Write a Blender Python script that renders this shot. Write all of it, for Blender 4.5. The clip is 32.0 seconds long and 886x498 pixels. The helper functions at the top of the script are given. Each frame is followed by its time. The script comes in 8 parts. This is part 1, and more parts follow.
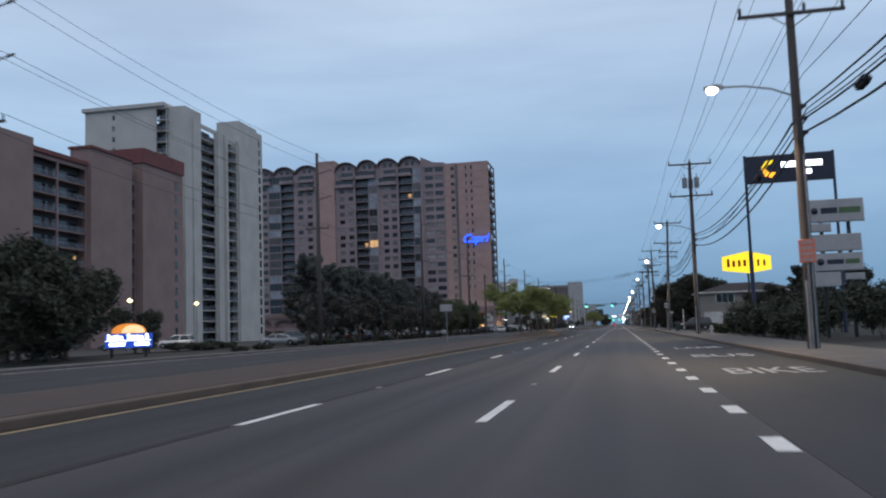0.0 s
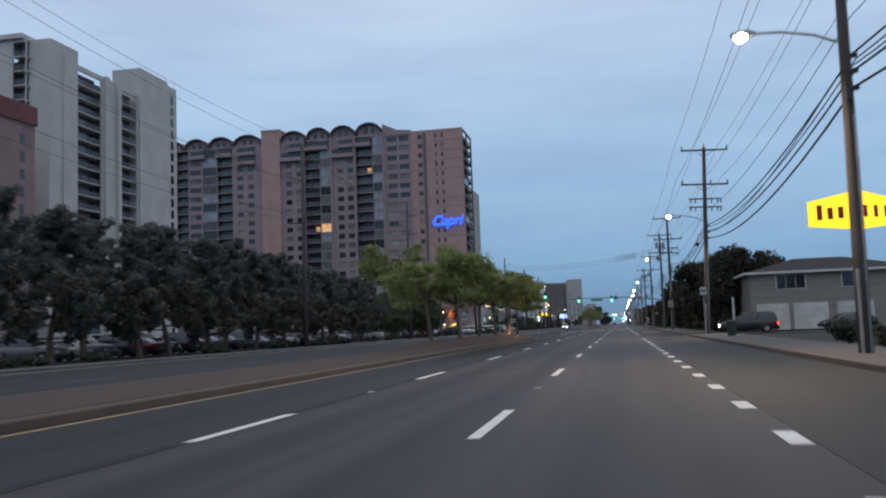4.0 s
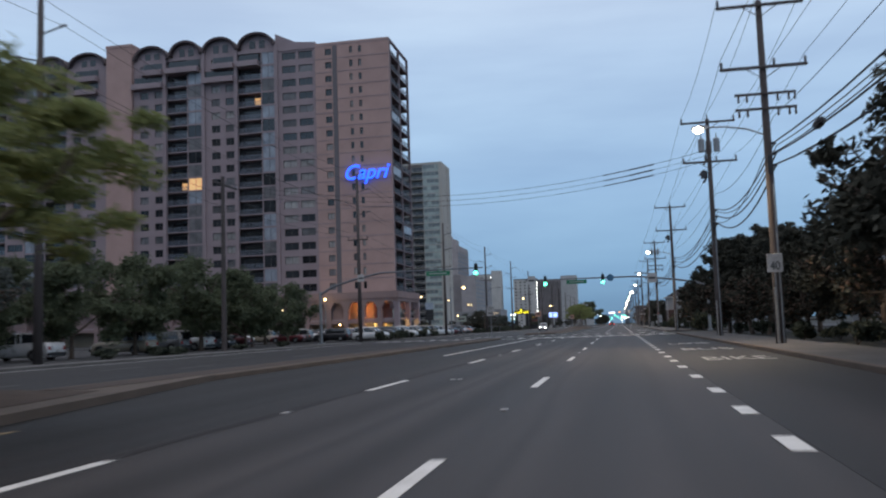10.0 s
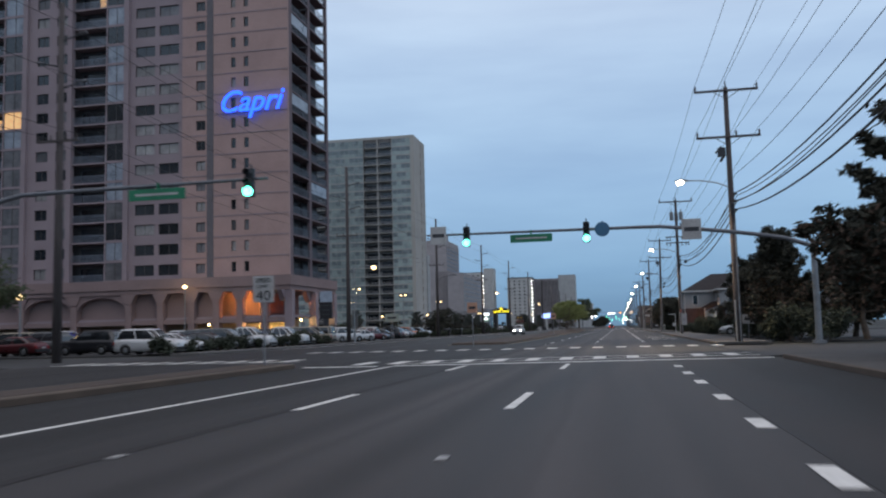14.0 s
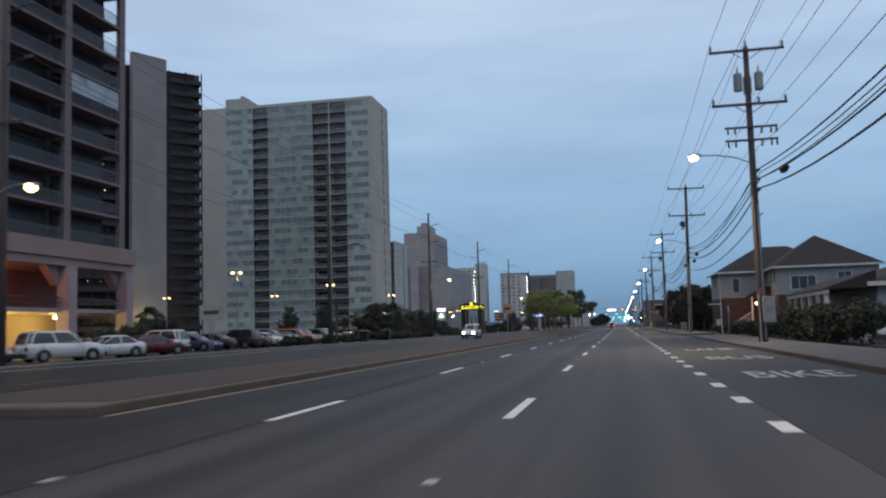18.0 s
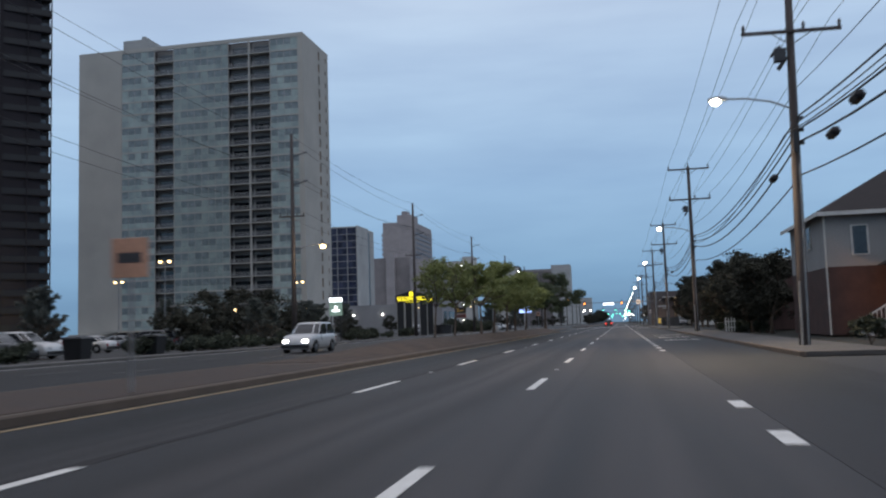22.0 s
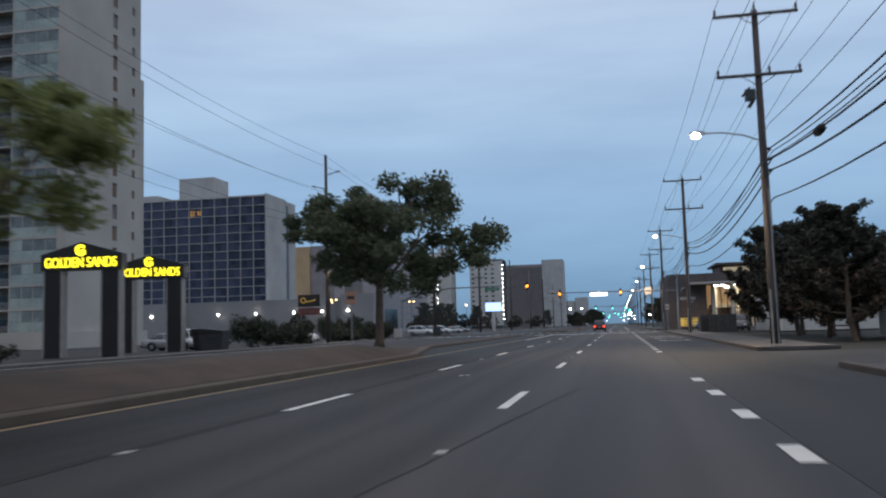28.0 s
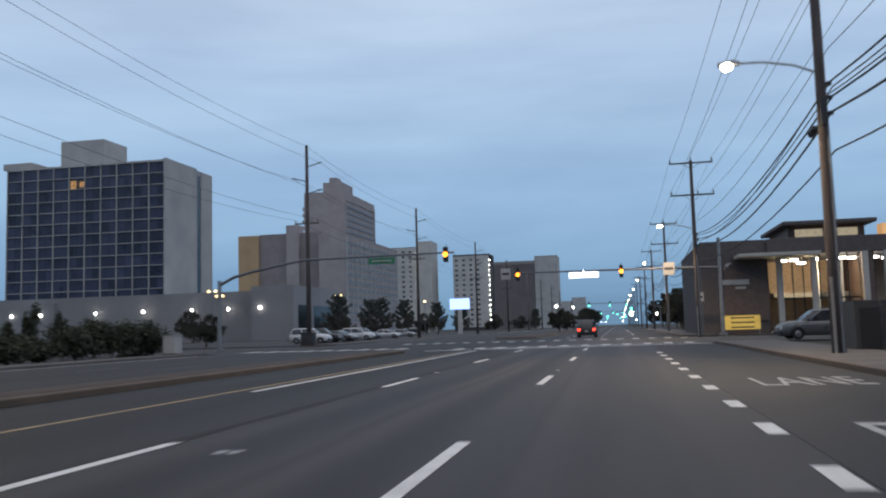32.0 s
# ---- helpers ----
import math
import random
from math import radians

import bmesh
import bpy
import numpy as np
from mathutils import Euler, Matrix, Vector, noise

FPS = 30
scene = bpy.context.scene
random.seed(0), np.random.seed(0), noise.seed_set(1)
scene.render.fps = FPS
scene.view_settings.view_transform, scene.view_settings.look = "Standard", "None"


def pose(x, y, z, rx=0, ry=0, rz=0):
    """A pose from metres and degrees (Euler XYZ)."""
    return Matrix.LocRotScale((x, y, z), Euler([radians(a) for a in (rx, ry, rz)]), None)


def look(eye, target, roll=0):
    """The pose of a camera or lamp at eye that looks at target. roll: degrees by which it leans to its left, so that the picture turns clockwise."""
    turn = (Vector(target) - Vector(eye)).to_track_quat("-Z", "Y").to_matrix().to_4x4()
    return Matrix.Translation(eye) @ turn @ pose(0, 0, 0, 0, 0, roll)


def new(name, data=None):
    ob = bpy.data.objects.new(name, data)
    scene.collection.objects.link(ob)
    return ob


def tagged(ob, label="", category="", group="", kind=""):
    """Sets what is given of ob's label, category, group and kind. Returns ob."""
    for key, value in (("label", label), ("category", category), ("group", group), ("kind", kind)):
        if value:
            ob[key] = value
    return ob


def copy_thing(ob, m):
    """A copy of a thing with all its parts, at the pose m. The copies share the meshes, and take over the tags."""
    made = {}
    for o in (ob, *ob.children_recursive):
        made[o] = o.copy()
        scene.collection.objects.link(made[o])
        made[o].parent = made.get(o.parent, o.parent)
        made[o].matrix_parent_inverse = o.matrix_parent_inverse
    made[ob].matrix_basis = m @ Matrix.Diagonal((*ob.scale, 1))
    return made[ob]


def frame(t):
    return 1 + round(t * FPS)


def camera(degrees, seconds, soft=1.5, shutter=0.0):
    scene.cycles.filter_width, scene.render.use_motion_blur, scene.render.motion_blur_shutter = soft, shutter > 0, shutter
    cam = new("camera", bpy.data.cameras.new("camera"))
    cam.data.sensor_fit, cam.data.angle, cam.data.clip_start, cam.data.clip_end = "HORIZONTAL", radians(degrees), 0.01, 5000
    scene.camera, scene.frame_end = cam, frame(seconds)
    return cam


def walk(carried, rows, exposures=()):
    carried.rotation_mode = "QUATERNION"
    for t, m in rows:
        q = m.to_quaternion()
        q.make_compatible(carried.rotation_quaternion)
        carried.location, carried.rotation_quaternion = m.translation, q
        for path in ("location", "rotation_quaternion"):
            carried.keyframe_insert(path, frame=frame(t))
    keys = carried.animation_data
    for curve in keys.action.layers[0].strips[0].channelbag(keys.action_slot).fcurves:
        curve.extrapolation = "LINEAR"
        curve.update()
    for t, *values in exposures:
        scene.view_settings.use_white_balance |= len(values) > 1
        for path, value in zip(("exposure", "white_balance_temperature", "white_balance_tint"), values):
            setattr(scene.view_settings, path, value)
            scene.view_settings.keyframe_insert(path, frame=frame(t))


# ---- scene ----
LENS, EYE = 54.0, 1.223
cam = camera(LENS, 32.0, soft=2.1, shutter=0.55)
# seconds, across the road, along the road, yaw, pitch, roll
ROWS = [
    (0, 0.00, 0.00, 11.46, 5.32, 1.97),
    (1, -0.05, 12.55, 11.48, 5.30, 1.97),
    (2, -0.09, 25.22, 11.49, 5.27, 1.96),
    (3, -0.14, 37.95, 11.50, 5.28, 2.02),
    (4, -0.18, 50.70, 11.51, 5.30, 2.08),
    (5, -0.20, 63.48, 11.51, 5.25, 2.14),
    (6, -0.22, 76.27, 11.51, 5.20, 2.20),
    (7, -0.22, 89.22, 11.53, 5.20, 2.20),
    (8, -0.22, 102.48, 11.56, 5.20, 2.20),
    (9, -0.17, 115.87, 11.48, 5.22, 2.06),
    (10, -0.13, 129.23, 11.41, 5.24, 1.92),
    (11, -0.12, 142.62, 11.41, 5.23, 1.80),
    (12, -0.11, 156.12, 11.40, 5.22, 1.68),
    (13, -0.13, 169.69, 11.42, 5.26, 1.55),
    (14, -0.15, 183.29, 11.44, 5.30, 1.42),
    (15, -0.20, 196.85, 11.46, 5.34, 1.42),
    (16, -0.25, 210.28, 11.47, 5.38, 1.41),
    (17, -0.28, 223.72, 11.50, 5.33, 1.56),
    (18, -0.30, 237.29, 11.53, 5.28, 1.70),
    (19, -0.28, 251.07, 11.52, 5.23, 1.77),
    (20, -0.25, 265.14, 11.52, 5.18, 1.84),
    (21, -0.18, 279.38, 11.53, 5.16, 1.85),
    (22, -0.12, 293.68, 11.53, 5.14, 1.85),
    (23, -0.08, 308.04, 11.51, 5.18, 1.75),
    (24, -0.05, 322.49, 11.48, 5.22, 1.65),
    (25, -0.04, 337.03, 11.45, 5.20, 1.63),
    (26, -0.04, 351.66, 11.42, 5.19, 1.62),
    (27, -0.06, 366.39, 11.42, 5.19, 1.63),
    (28, -0.08, 381.22, 11.43, 5.20, 1.64),
    (29, -0.10, 395.96, 11.44, 5.25, 1.63),
    (30, -0.12, 410.41, 11.45, 5.31, 1.63),
    (31, -0.14, 424.51, 11.41, 5.30, 1.64),
    (32, -0.16, 438.22, 11.37, 5.28, 1.65),
]
walk(cam, [(t, pose(x, y, EYE, 90 + pitch, roll, yaw)) for t, x, y, yaw, pitch, roll in ROWS],
     exposures=((0, 0.0), (4, 0.02), (7, 0.09), (14, 0.08), (15, 0.05), (18, 0.0), (32, 0.0)))

# ---- sky and light: a cloudy dusk, brighter overhead than at the horizon ahead ----
world = bpy.data.worlds.new("dusk")
scene.world = world
world.use_nodes = True
WN, WL = world.node_tree.nodes, world.node_tree.links
WN.clear()
w_out = WN.new("ShaderNodeOutputWorld")
w_bg = WN.new("ShaderNodeBackground")
w_co = WN.new("ShaderNodeTexCoord")
w_sep = WN.new("ShaderNodeSeparateXYZ")
w_ramp = WN.new("ShaderNodeValToRGB")
w_map = WN.new("ShaderNodeMapping")
w_noise = WN.new("ShaderNodeTexNoise")
w_cl = WN.new("ShaderNodeValToRGB")
w_mix = WN.new("ShaderNodeMixRGB")
WL.new(w_co.outputs["Generated"], w_sep.inputs[0])
WL.new(w_sep.outputs["Z"], w_ramp.inputs[0])
WL.new(w_co.outputs["Generated"], w_map.inputs[0])
WL.new(w_map.outputs[0], w_noise.inputs["Vector"])
WL.new(w_noise.outputs["Fac"], w_cl.inputs[0])
WL.new(w_ramp.outputs[0], w_mix.inputs[1])
WL.new(w_cl.outputs[0], w_mix.inputs[2])
WL.new(w_mix.outputs[0], w_bg.inputs[0])
WL.new(w_bg.outputs[0], w_out.inputs[0])
w_map.inputs["Scale"].default_value = (1.6, 1.0, 9.0)
w_noise.inputs["Scale"].default_value = 2.2
w_noise.inputs["Detail"].default_value = 5.0
w_noise.inputs["Roughness"].default_value = 0.5
SKY = [(0.0, (0.16, 0.29, 0.44)), (0.06, (0.225, 0.39, 0.595)), (0.16, (0.335, 0.515, 0.745)), (0.3, (0.45, 0.6, 0.81)),
       (0.55, (0.66, 0.71, 0.84)), (1.0, (0.72, 0.72, 0.81))]
w_ramp.color_ramp.elements[0].position, w_ramp.color_ramp.elements[0].color = SKY[0][0], (*SKY[0][1], 1)
w_ramp.color_ramp.elements[1].position, w_ramp.color_ramp.elements[1].color = SKY[-1][0], (*SKY[-1][1], 1)
for at, col in SKY[1:-1]:
    el = w_ramp.color_ramp.elements.new(at)
    el.color = (*col, 1)
w_cl.color_ramp.elements[0].position, w_cl.color_ramp.elements[0].color = 0.3, (0.87, 0.88, 0.91, 1)
w_cl.color_ramp.elements[1].position, w_cl.color_ramp.elements[1].color = 0.72, (1.09, 1.08, 1.05, 1)
w_mix.blend_type = "MULTIPLY"
w_mix.inputs[0].default_value = 1.0
w_bg.inputs[1].default_value = 1.0
sun_data = bpy.data.lights.new("sun", "SUN")
sun_data.energy, sun_data.angle, sun_data.color = 0.25, radians(60), (1.0, 0.9, 0.84)
sun_lamp = new("sun", sun_data)
sun_lamp.matrix_basis = look((0, 0, 100), (-40, 60, 0))


# ---- materials ----
MATS = {}


def mat(name, col, rough=0.8, col2=None, scale=3.0, fine=40.0, bump=0.15, metal=0.0, glow=None, power=0.0, spec=0.4, vary=0.0, stretch=(1, 1, 1)):
    """A surface with two scales of variation, fine relief and, for things that give light, a glow."""
    if name in MATS:
        return MATS[name]
    m = bpy.data.materials.new(name)
    m.use_nodes = True
    n, l = m.node_tree.nodes, m.node_tree.links
    b = n["Principled BSDF"]
    b.inputs["Metallic"].default_value = metal
    b.inputs["Specular IOR Level"].default_value = spec
    co = n.new("ShaderNodeTexCoord")
    geo = n.new("ShaderNodeNewGeometry")
    mp = n.new("ShaderNodeMapping")
    mp.inputs["Scale"].default_value = stretch
    l.new(geo.outputs["Position"], mp.inputs[0])
    n1, n2 = n.new("ShaderNodeTexNoise"), n.new("ShaderNodeTexNoise")
    n1.inputs["Scale"].default_value, n1.inputs["Detail"].default_value = scale, 5
    n2.inputs["Scale"].default_value, n2.inputs["Detail"].default_value = fine, 3
    l.new(mp.outputs[0], n1.inputs["Vector"])
    l.new(geo.outputs["Position"], n2.inputs["Vector"])
    c2 = col2 or tuple(min(1, c * 0.72) for c in col)
    r = n.new("ShaderNodeValToRGB")
    r.color_ramp.elements[0].position, r.color_ramp.elements[0].color = 0.3, (*c2, 1)
    r.color_ramp.elements[1].position, r.color_ramp.elements[1].color = 0.68, (*col, 1)
    l.new(n1.outputs["Fac"], r.inputs[0])
    mx = n.new("ShaderNodeMixRGB")
    mx.blend_type = "MULTIPLY"
    mx.inputs[0].default_value = 0.6
    fr = n.new("ShaderNodeValToRGB")
    fr.color_ramp.elements[0].position, fr.color_ramp.elements[0].color = 0.25, (0.7, 0.7, 0.7, 1)
    fr.color_ramp.elements[1].position, fr.color_ramp.elements[1].color = 0.75, (1.15, 1.15, 1.15, 1)
    l.new(n2.outputs["Fac"], fr.inputs[0])
    l.new(r.outputs[0], mx.inputs[1])
    l.new(fr.outputs[0], mx.inputs[2])
    out = mx.outputs[0]
    if vary:
        oi = n.new("ShaderNodeObjectInfo")
        hs = n.new("ShaderNodeHueSaturation")
        ma = n.new("ShaderNodeMapRange")
        ma.inputs["To Min"].default_value, ma.inputs["To Max"].default_value = 1 - vary, 1 + vary
        l.new(oi.outputs["Random"], ma.inputs["Value"])
        l.new(ma.outputs[0], hs.inputs["Value"])
        l.new(out, hs.inputs["Color"])
        out = hs.outputs[0]
    l.new(out, b.inputs["Base Color"])
    rr = n.new("ShaderNodeMapRange")
    rr.inputs["To Min"].default_value, rr.inputs["To Max"].default_value = max(0.02, rough - 0.1), min(1, rough + 0.1)
    l.new(n1.outputs["Fac"], rr.inputs["Value"])
    l.new(rr.outputs[0], b.inputs["Roughness"])
    if bump:
        bp = n.new("ShaderNodeBump")
        bp.inputs["Strength"].default_value, bp.inputs["Distance"].default_value = bump, 0.02
        l.new(n2.outputs["Fac"], bp.inputs["Height"])
        l.new(bp.outputs[0], b.inputs["Normal"])
    if glow:
        b.inputs["Emission Color"].default_value = (*glow, 1)
        b.inputs["Emission Strength"].default_value = power
    MATS[name] = m
    return m


ASPHALT = mat("asphalt", (0.074, 0.0655, 0.0655), 0.67, (0.022, 0.0205, 0.022), 0.9, 60, 0.35, spec=0.3, stretch=(1.0, 0.04, 1.0))


def stain_and_shade_bands(m, bands):
    """Dark oil and joint stains along the lanes, and wide bands of painted dimness: (x, half width, strength)."""
    n, l = m.node_tree.nodes, m.node_tree.links
    b = n["Principled BSDF"]
    src = b.inputs["Base Color"].links[0].from_socket
    geo, sep, wob, mp = n.new("ShaderNodeNewGeometry"), n.new("ShaderNodeSeparateXYZ"), n.new("ShaderNodeTexNoise"), n.new("ShaderNodeMapping")
    mp.inputs["Scale"].default_value = (0.3, 0.045, 1)
    wob.inputs["Scale"].default_value, wob.inputs["Detail"].default_value = 1.0, 4
    l.new(geo.outputs["Position"], sep.inputs[0])
    l.new(geo.outputs["Position"], mp.inputs[0])
    l.new(mp.outputs[0], wob.inputs["Vector"])
    off = n.new("ShaderNodeMath")
    off.operation, off.inputs[1].default_value, off.inputs[2].default_value = "MULTIPLY_ADD", 1.3, -0.65
    l.new(wob.outputs["Fac"], off.inputs[0])
    xs = n.new("ShaderNodeMath")
    l.new(sep.outputs["X"], xs.inputs[0])
    l.new(off.outputs[0], xs.inputs[1])
    for c, w, k in bands:
        d = n.new("ShaderNodeMath")
        d.operation, d.inputs[1].default_value = "SUBTRACT", c
        l.new(xs.outputs[0], d.inputs[0])
        a = n.new("ShaderNodeMath")
        a.operation = "ABSOLUTE"
        l.new(d.outputs[0], a.inputs[0])
        r = n.new("ShaderNodeMapRange")
        r.interpolation_type = "SMOOTHSTEP"
        for key, v in (("From Min", 0.0), ("From Max", w), ("To Min", 1 - k), ("To Max", 1.0)):
            r.inputs[key].default_value = v
        l.new(a.outputs[0], r.inputs["Value"])
        mx = n.new("ShaderNodeMixRGB")
        mx.blend_type = "MULTIPLY"
        mx.inputs[0].default_value = 1.0
        l.new(src, mx.inputs[1])
        l.new(r.outputs[0], mx.inputs[2])
        src = mx.outputs[0]
    l.new(src, b.inputs["Base Color"])


# Wide bands at -7.2, -10.5 and -19.5 paint the dim left side into the asphalt.
stain_and_shade_bands(ASPHALT, [(-4.1, 0.7, 0.5), (-2.5, 0.6, 0.5), (-3.3, 0.22, 0.28), (-6.3, 0.25, 0.3), (0.55, 0.3, 0.16), (-1.2, 0.16, 0.2), (-7.1, 0.8, 0.5), (-7.2, 2.4, 0.42), (-0.5, 0.6, 0.22), (-15.5, 0.9, 0.3), (-19.0, 0.9, 0.3), (-22.6, 0.9, 0.3), (-5.6, 0.5, 0.4), (-19.5, 15.0, 0.74), (-10.5, 8.4, 0.82)])
LOT = mat("parking_asphalt", (0.055, 0.054, 0.055), 0.85, (0.03, 0.03, 0.031), 0.25, 30, 0.3)
BUSLANE = mat("bus_lane_asphalt", (0.04, 0.034, 0.034), 0.67, (0.012, 0.011, 0.0115), 0.9, 45, 0.4, spec=0.3, stretch=(1.0, 0.12, 1.0))
# The wide band at 4.6 paints the dimmer right edge; 3.4 is a stain.
stain_and_shade_bands(BUSLANE, [(4.6, 3.0, 0.55), (3.4, 0.8, 0.3)])
TAR = mat("tar_patch", (0.014, 0.0135, 0.014), 0.85, (0.009, 0.009, 0.0095), 2, 60, 0.3, spec=0.1)
PAINT = mat("road_paint", (0.8, 0.78, 0.74), 0.6, (0.6, 0.58, 0.54), 3, 25, 0.2)
YELLOW = mat("yellow_paint", (0.4, 0.28, 0.14), 0.65, (0.24, 0.17, 0.09), 2, 25, 0.2)
WALKWAY = mat("sidewalk_concrete", (0.108, 0.102, 0.098), 0.85, (0.064, 0.06, 0.058), 0.8, 50, 0.25, vary=0.08)
KERB = mat("kerb_concrete", (0.13, 0.1, 0.08), 0.85, (0.085, 0.066, 0.052), 0.9, 50, 0.25)
PAVER = mat("brick_paver", (0.074, 0.049, 0.037), 0.85, (0.042, 0.03, 0.025), 1.4, 45, 0.3, vary=0.12)
MULCH = mat("mulch_soil", (0.09, 0.062, 0.046), 0.95, (0.05, 0.036, 0.028), 0.8, 30, 0.6)
LAWN = mat("ground_soil", (0.036, 0.035, 0.026), 0.95, (0.02, 0.021, 0.017), 0.12, 8, 0.6)
POLEWOOD = mat("weathered_pole_wood", (0.098, 0.083, 0.08), 0.9, (0.055, 0.047, 0.047), 2, 30, 0.5, stretch=(6, 6, 0.4))
STEEL = mat("galvanized_steel", (0.3, 0.31, 0.32), 0.5, (0.22, 0.23, 0.24), 3, 40, 0.1, metal=0.7)
DARKSTEEL = mat("dark_steel", (0.06, 0.062, 0.068), 0.5, None, 3, 40, 0.1, metal=0.4)
WIRE = mat("black_cable", (0.02, 0.02, 0.024), 0.6, None, 3, 20, 0.0)
PORCELAIN = mat("grey_porcelain", (0.12, 0.12, 0.13), 0.3, None, 4, 20, 0.0)
PINK = mat("pink_stucco", (0.46, 0.315, 0.285), 0.9, (0.39, 0.265, 0.24), 0.25, 12, 0.2)
PINKDARK = mat("grey_pink_stucco", (0.33, 0.266, 0.28), 0.9, (0.275, 0.22, 0.235), 0.25, 12, 0.2)
MAROON = mat("dark_red_trim", (0.2, 0.075, 0.075), 0.8, None, 0.6, 12, 0.2)
WHITEW = mat("white_painted_concrete", (0.55, 0.54, 0.515), 0.85, (0.44, 0.44, 0.425), 0.2, 10, 0.15)
# Raised in tone: haze over the far walls is put into this grey.
GREYW = mat("grey_concrete", (0.43, 0.43, 0.42), 0.88, (0.34, 0.34, 0.335), 0.2, 10, 0.2)
BEIGE = mat("beige_concrete", (0.45, 0.43, 0.395), 0.88, (0.37, 0.355, 0.325), 0.15, 10, 0.2)
TANW = mat("tan_stucco", (0.36, 0.29, 0.22), 0.88, (0.29, 0.235, 0.185), 0.2, 10, 0.2)
BROWNW = mat("brown_concrete", (0.28, 0.25, 0.25), 0.88, (0.22, 0.2, 0.2), 0.2, 10, 0.2)
# Shade inside balconies and behind windows, put into the colour of backs and cores.
DARKW = mat("recess_shade", (0.1, 0.095, 0.1), 0.85, (0.07, 0.068, 0.072), 0.3, 10, 0.1)
GLASS = mat("dark_window_glass", (0.025, 0.03, 0.036), 0.12, (0.015, 0.018, 0.022), 0.6, 4, 0.0, spec=0.7, vary=0.5)
CURTAIN = mat("curtained_window", (0.19, 0.185, 0.19), 0.35, (0.1, 0.1, 0.108), 0.8, 6, 0.0, vary=0.4)
PALECURTAIN = mat("pale_blind_window", (0.36, 0.35, 0.34), 0.5, (0.2, 0.19, 0.19), 0.8, 6, 0.0, vary=0.3)
BLUEGLASS = mat("blue_window_glass", (0.055, 0.064, 0.11), 0.3, (0.03, 0.036, 0.066), 0.3, 4, 0.0, spec=0.3, vary=0.35)
WINDOWBAND = mat("grey_window_band", (0.23, 0.27, 0.28), 0.25, (0.14, 0.17, 0.18), 0.7, 4, 0.0, spec=0.5)
GREENGLASS = mat("grey_green_glazing", (0.34, 0.405, 0.385), 0.35, (0.2, 0.25, 0.25), 0.4, 4, 0.0, spec=0.5, vary=0.25)
PALEGLASS = mat("pale_glazing", (0.36, 0.4, 0.46), 0.3, (0.2, 0.23, 0.27), 0.5, 4, 0.0, spec=0.5)
RAIL = mat("balcony_rail", (0.2, 0.23, 0.28), 0.5, (0.14, 0.16, 0.2), 0.8, 12, 0.0)
SHINGLE = mat("brown_shingle", (0.038, 0.032, 0.033), 0.9, (0.023, 0.02, 0.021), 1.2, 20, 0.5)
VAULTMAT = mat("vault_roofing", (0.1, 0.075, 0.08), 0.8, (0.07, 0.055, 0.06), 0.8, 15, 0.3)
SIDING = mat("cream_siding", (0.25, 0.24, 0.22), 0.8, (0.2, 0.19, 0.172), 0.6, 15, 0.2, stretch=(0.3, 0.3, 6))
TRIM = mat("white_trim", (0.6, 0.6, 0.58), 0.6, None, 1, 20, 0.05)
MAUVE = mat("mauve_stucco", (0.29, 0.208, 0.2), 0.9, (0.235, 0.17, 0.163), 0.25, 12, 0.2)
# Lightened so that distance haze sits in the concrete's colour.
DULLGREY = mat("hazy_grey_concrete", (0.38, 0.345, 0.345), 0.88, (0.3, 0.275, 0.275), 0.2, 10, 0.2)
REDBRICK = mat("brown_brick", (0.085, 0.05, 0.046), 0.9, (0.055, 0.034, 0.032), 1.2, 30, 0.4)
BARK = mat("tree_bark", (0.13, 0.1, 0.075), 0.95, (0.08, 0.06, 0.05), 4, 30, 0.6)
LEAF = mat("fresh_leaves", (0.29, 0.31, 0.125), 0.7, (0.17, 0.2, 0.08), 1.3, 12, 0.0, spec=0.25)
LEAFOLIVE = mat("olive_leaves", (0.34, 0.37, 0.145), 0.7, (0.21, 0.24, 0.095), 1.3, 12, 0.0, spec=0.25)
LEAFDARK = mat("dark_leaves", (0.145, 0.168, 0.1), 0.75, (0.08, 0.097, 0.062), 1.3, 12, 0.0, spec=0.2)
NEEDLE = mat("pine_needles", (0.165, 0.18, 0.16), 0.8, (0.1, 0.112, 0.105), 1.3, 12, 0.0, spec=0.2)


def translucent(m, share):
    """Leaves let part of the light through."""
    n, l = m.node_tree.nodes, m.node_tree.links
    b, out = n["Principled BSDF"], n["Material Output"]
    t, mx = n.new("ShaderNodeBsdfTranslucent"), n.new("ShaderNodeMixShader")
    l.new(b.inputs["Base Color"].links[0].from_socket, t.inputs[0])
    mx.inputs[0].default_value = share
    l.new(b.outputs[0], mx.inputs[1])
    l.new(t.outputs[0], mx.inputs[2])
    l.new(mx.outputs[0], out.inputs[0])


for leaf_mat in (LEAF, LEAFOLIVE, LEAFDARK, NEEDLE):
    translucent(leaf_mat, 0.4)
# Darkened copy of the needle colour; the roadside's dimness is put into it.
PINEDARK = mat("shade_dark_pine_needles", (0.07, 0.07, 0.054), 0.85, (0.038, 0.039, 0.032), 1.3, 12, 0.0, spec=0.15)
HEDGE = mat("dark_hedge_leaves", (0.07, 0.08, 0.055), 0.8, (0.037, 0.044, 0.034), 1.3, 12, 0.0, spec=0.2)
# Brown of a windscreen reflection low in the pines, painted on added foliage.
BROWNTONE = mat("brown_reflection_tone", (0.17, 0.115, 0.085), 0.9, (0.1, 0.07, 0.055), 1.5, 14, 0.0, spec=0.2)
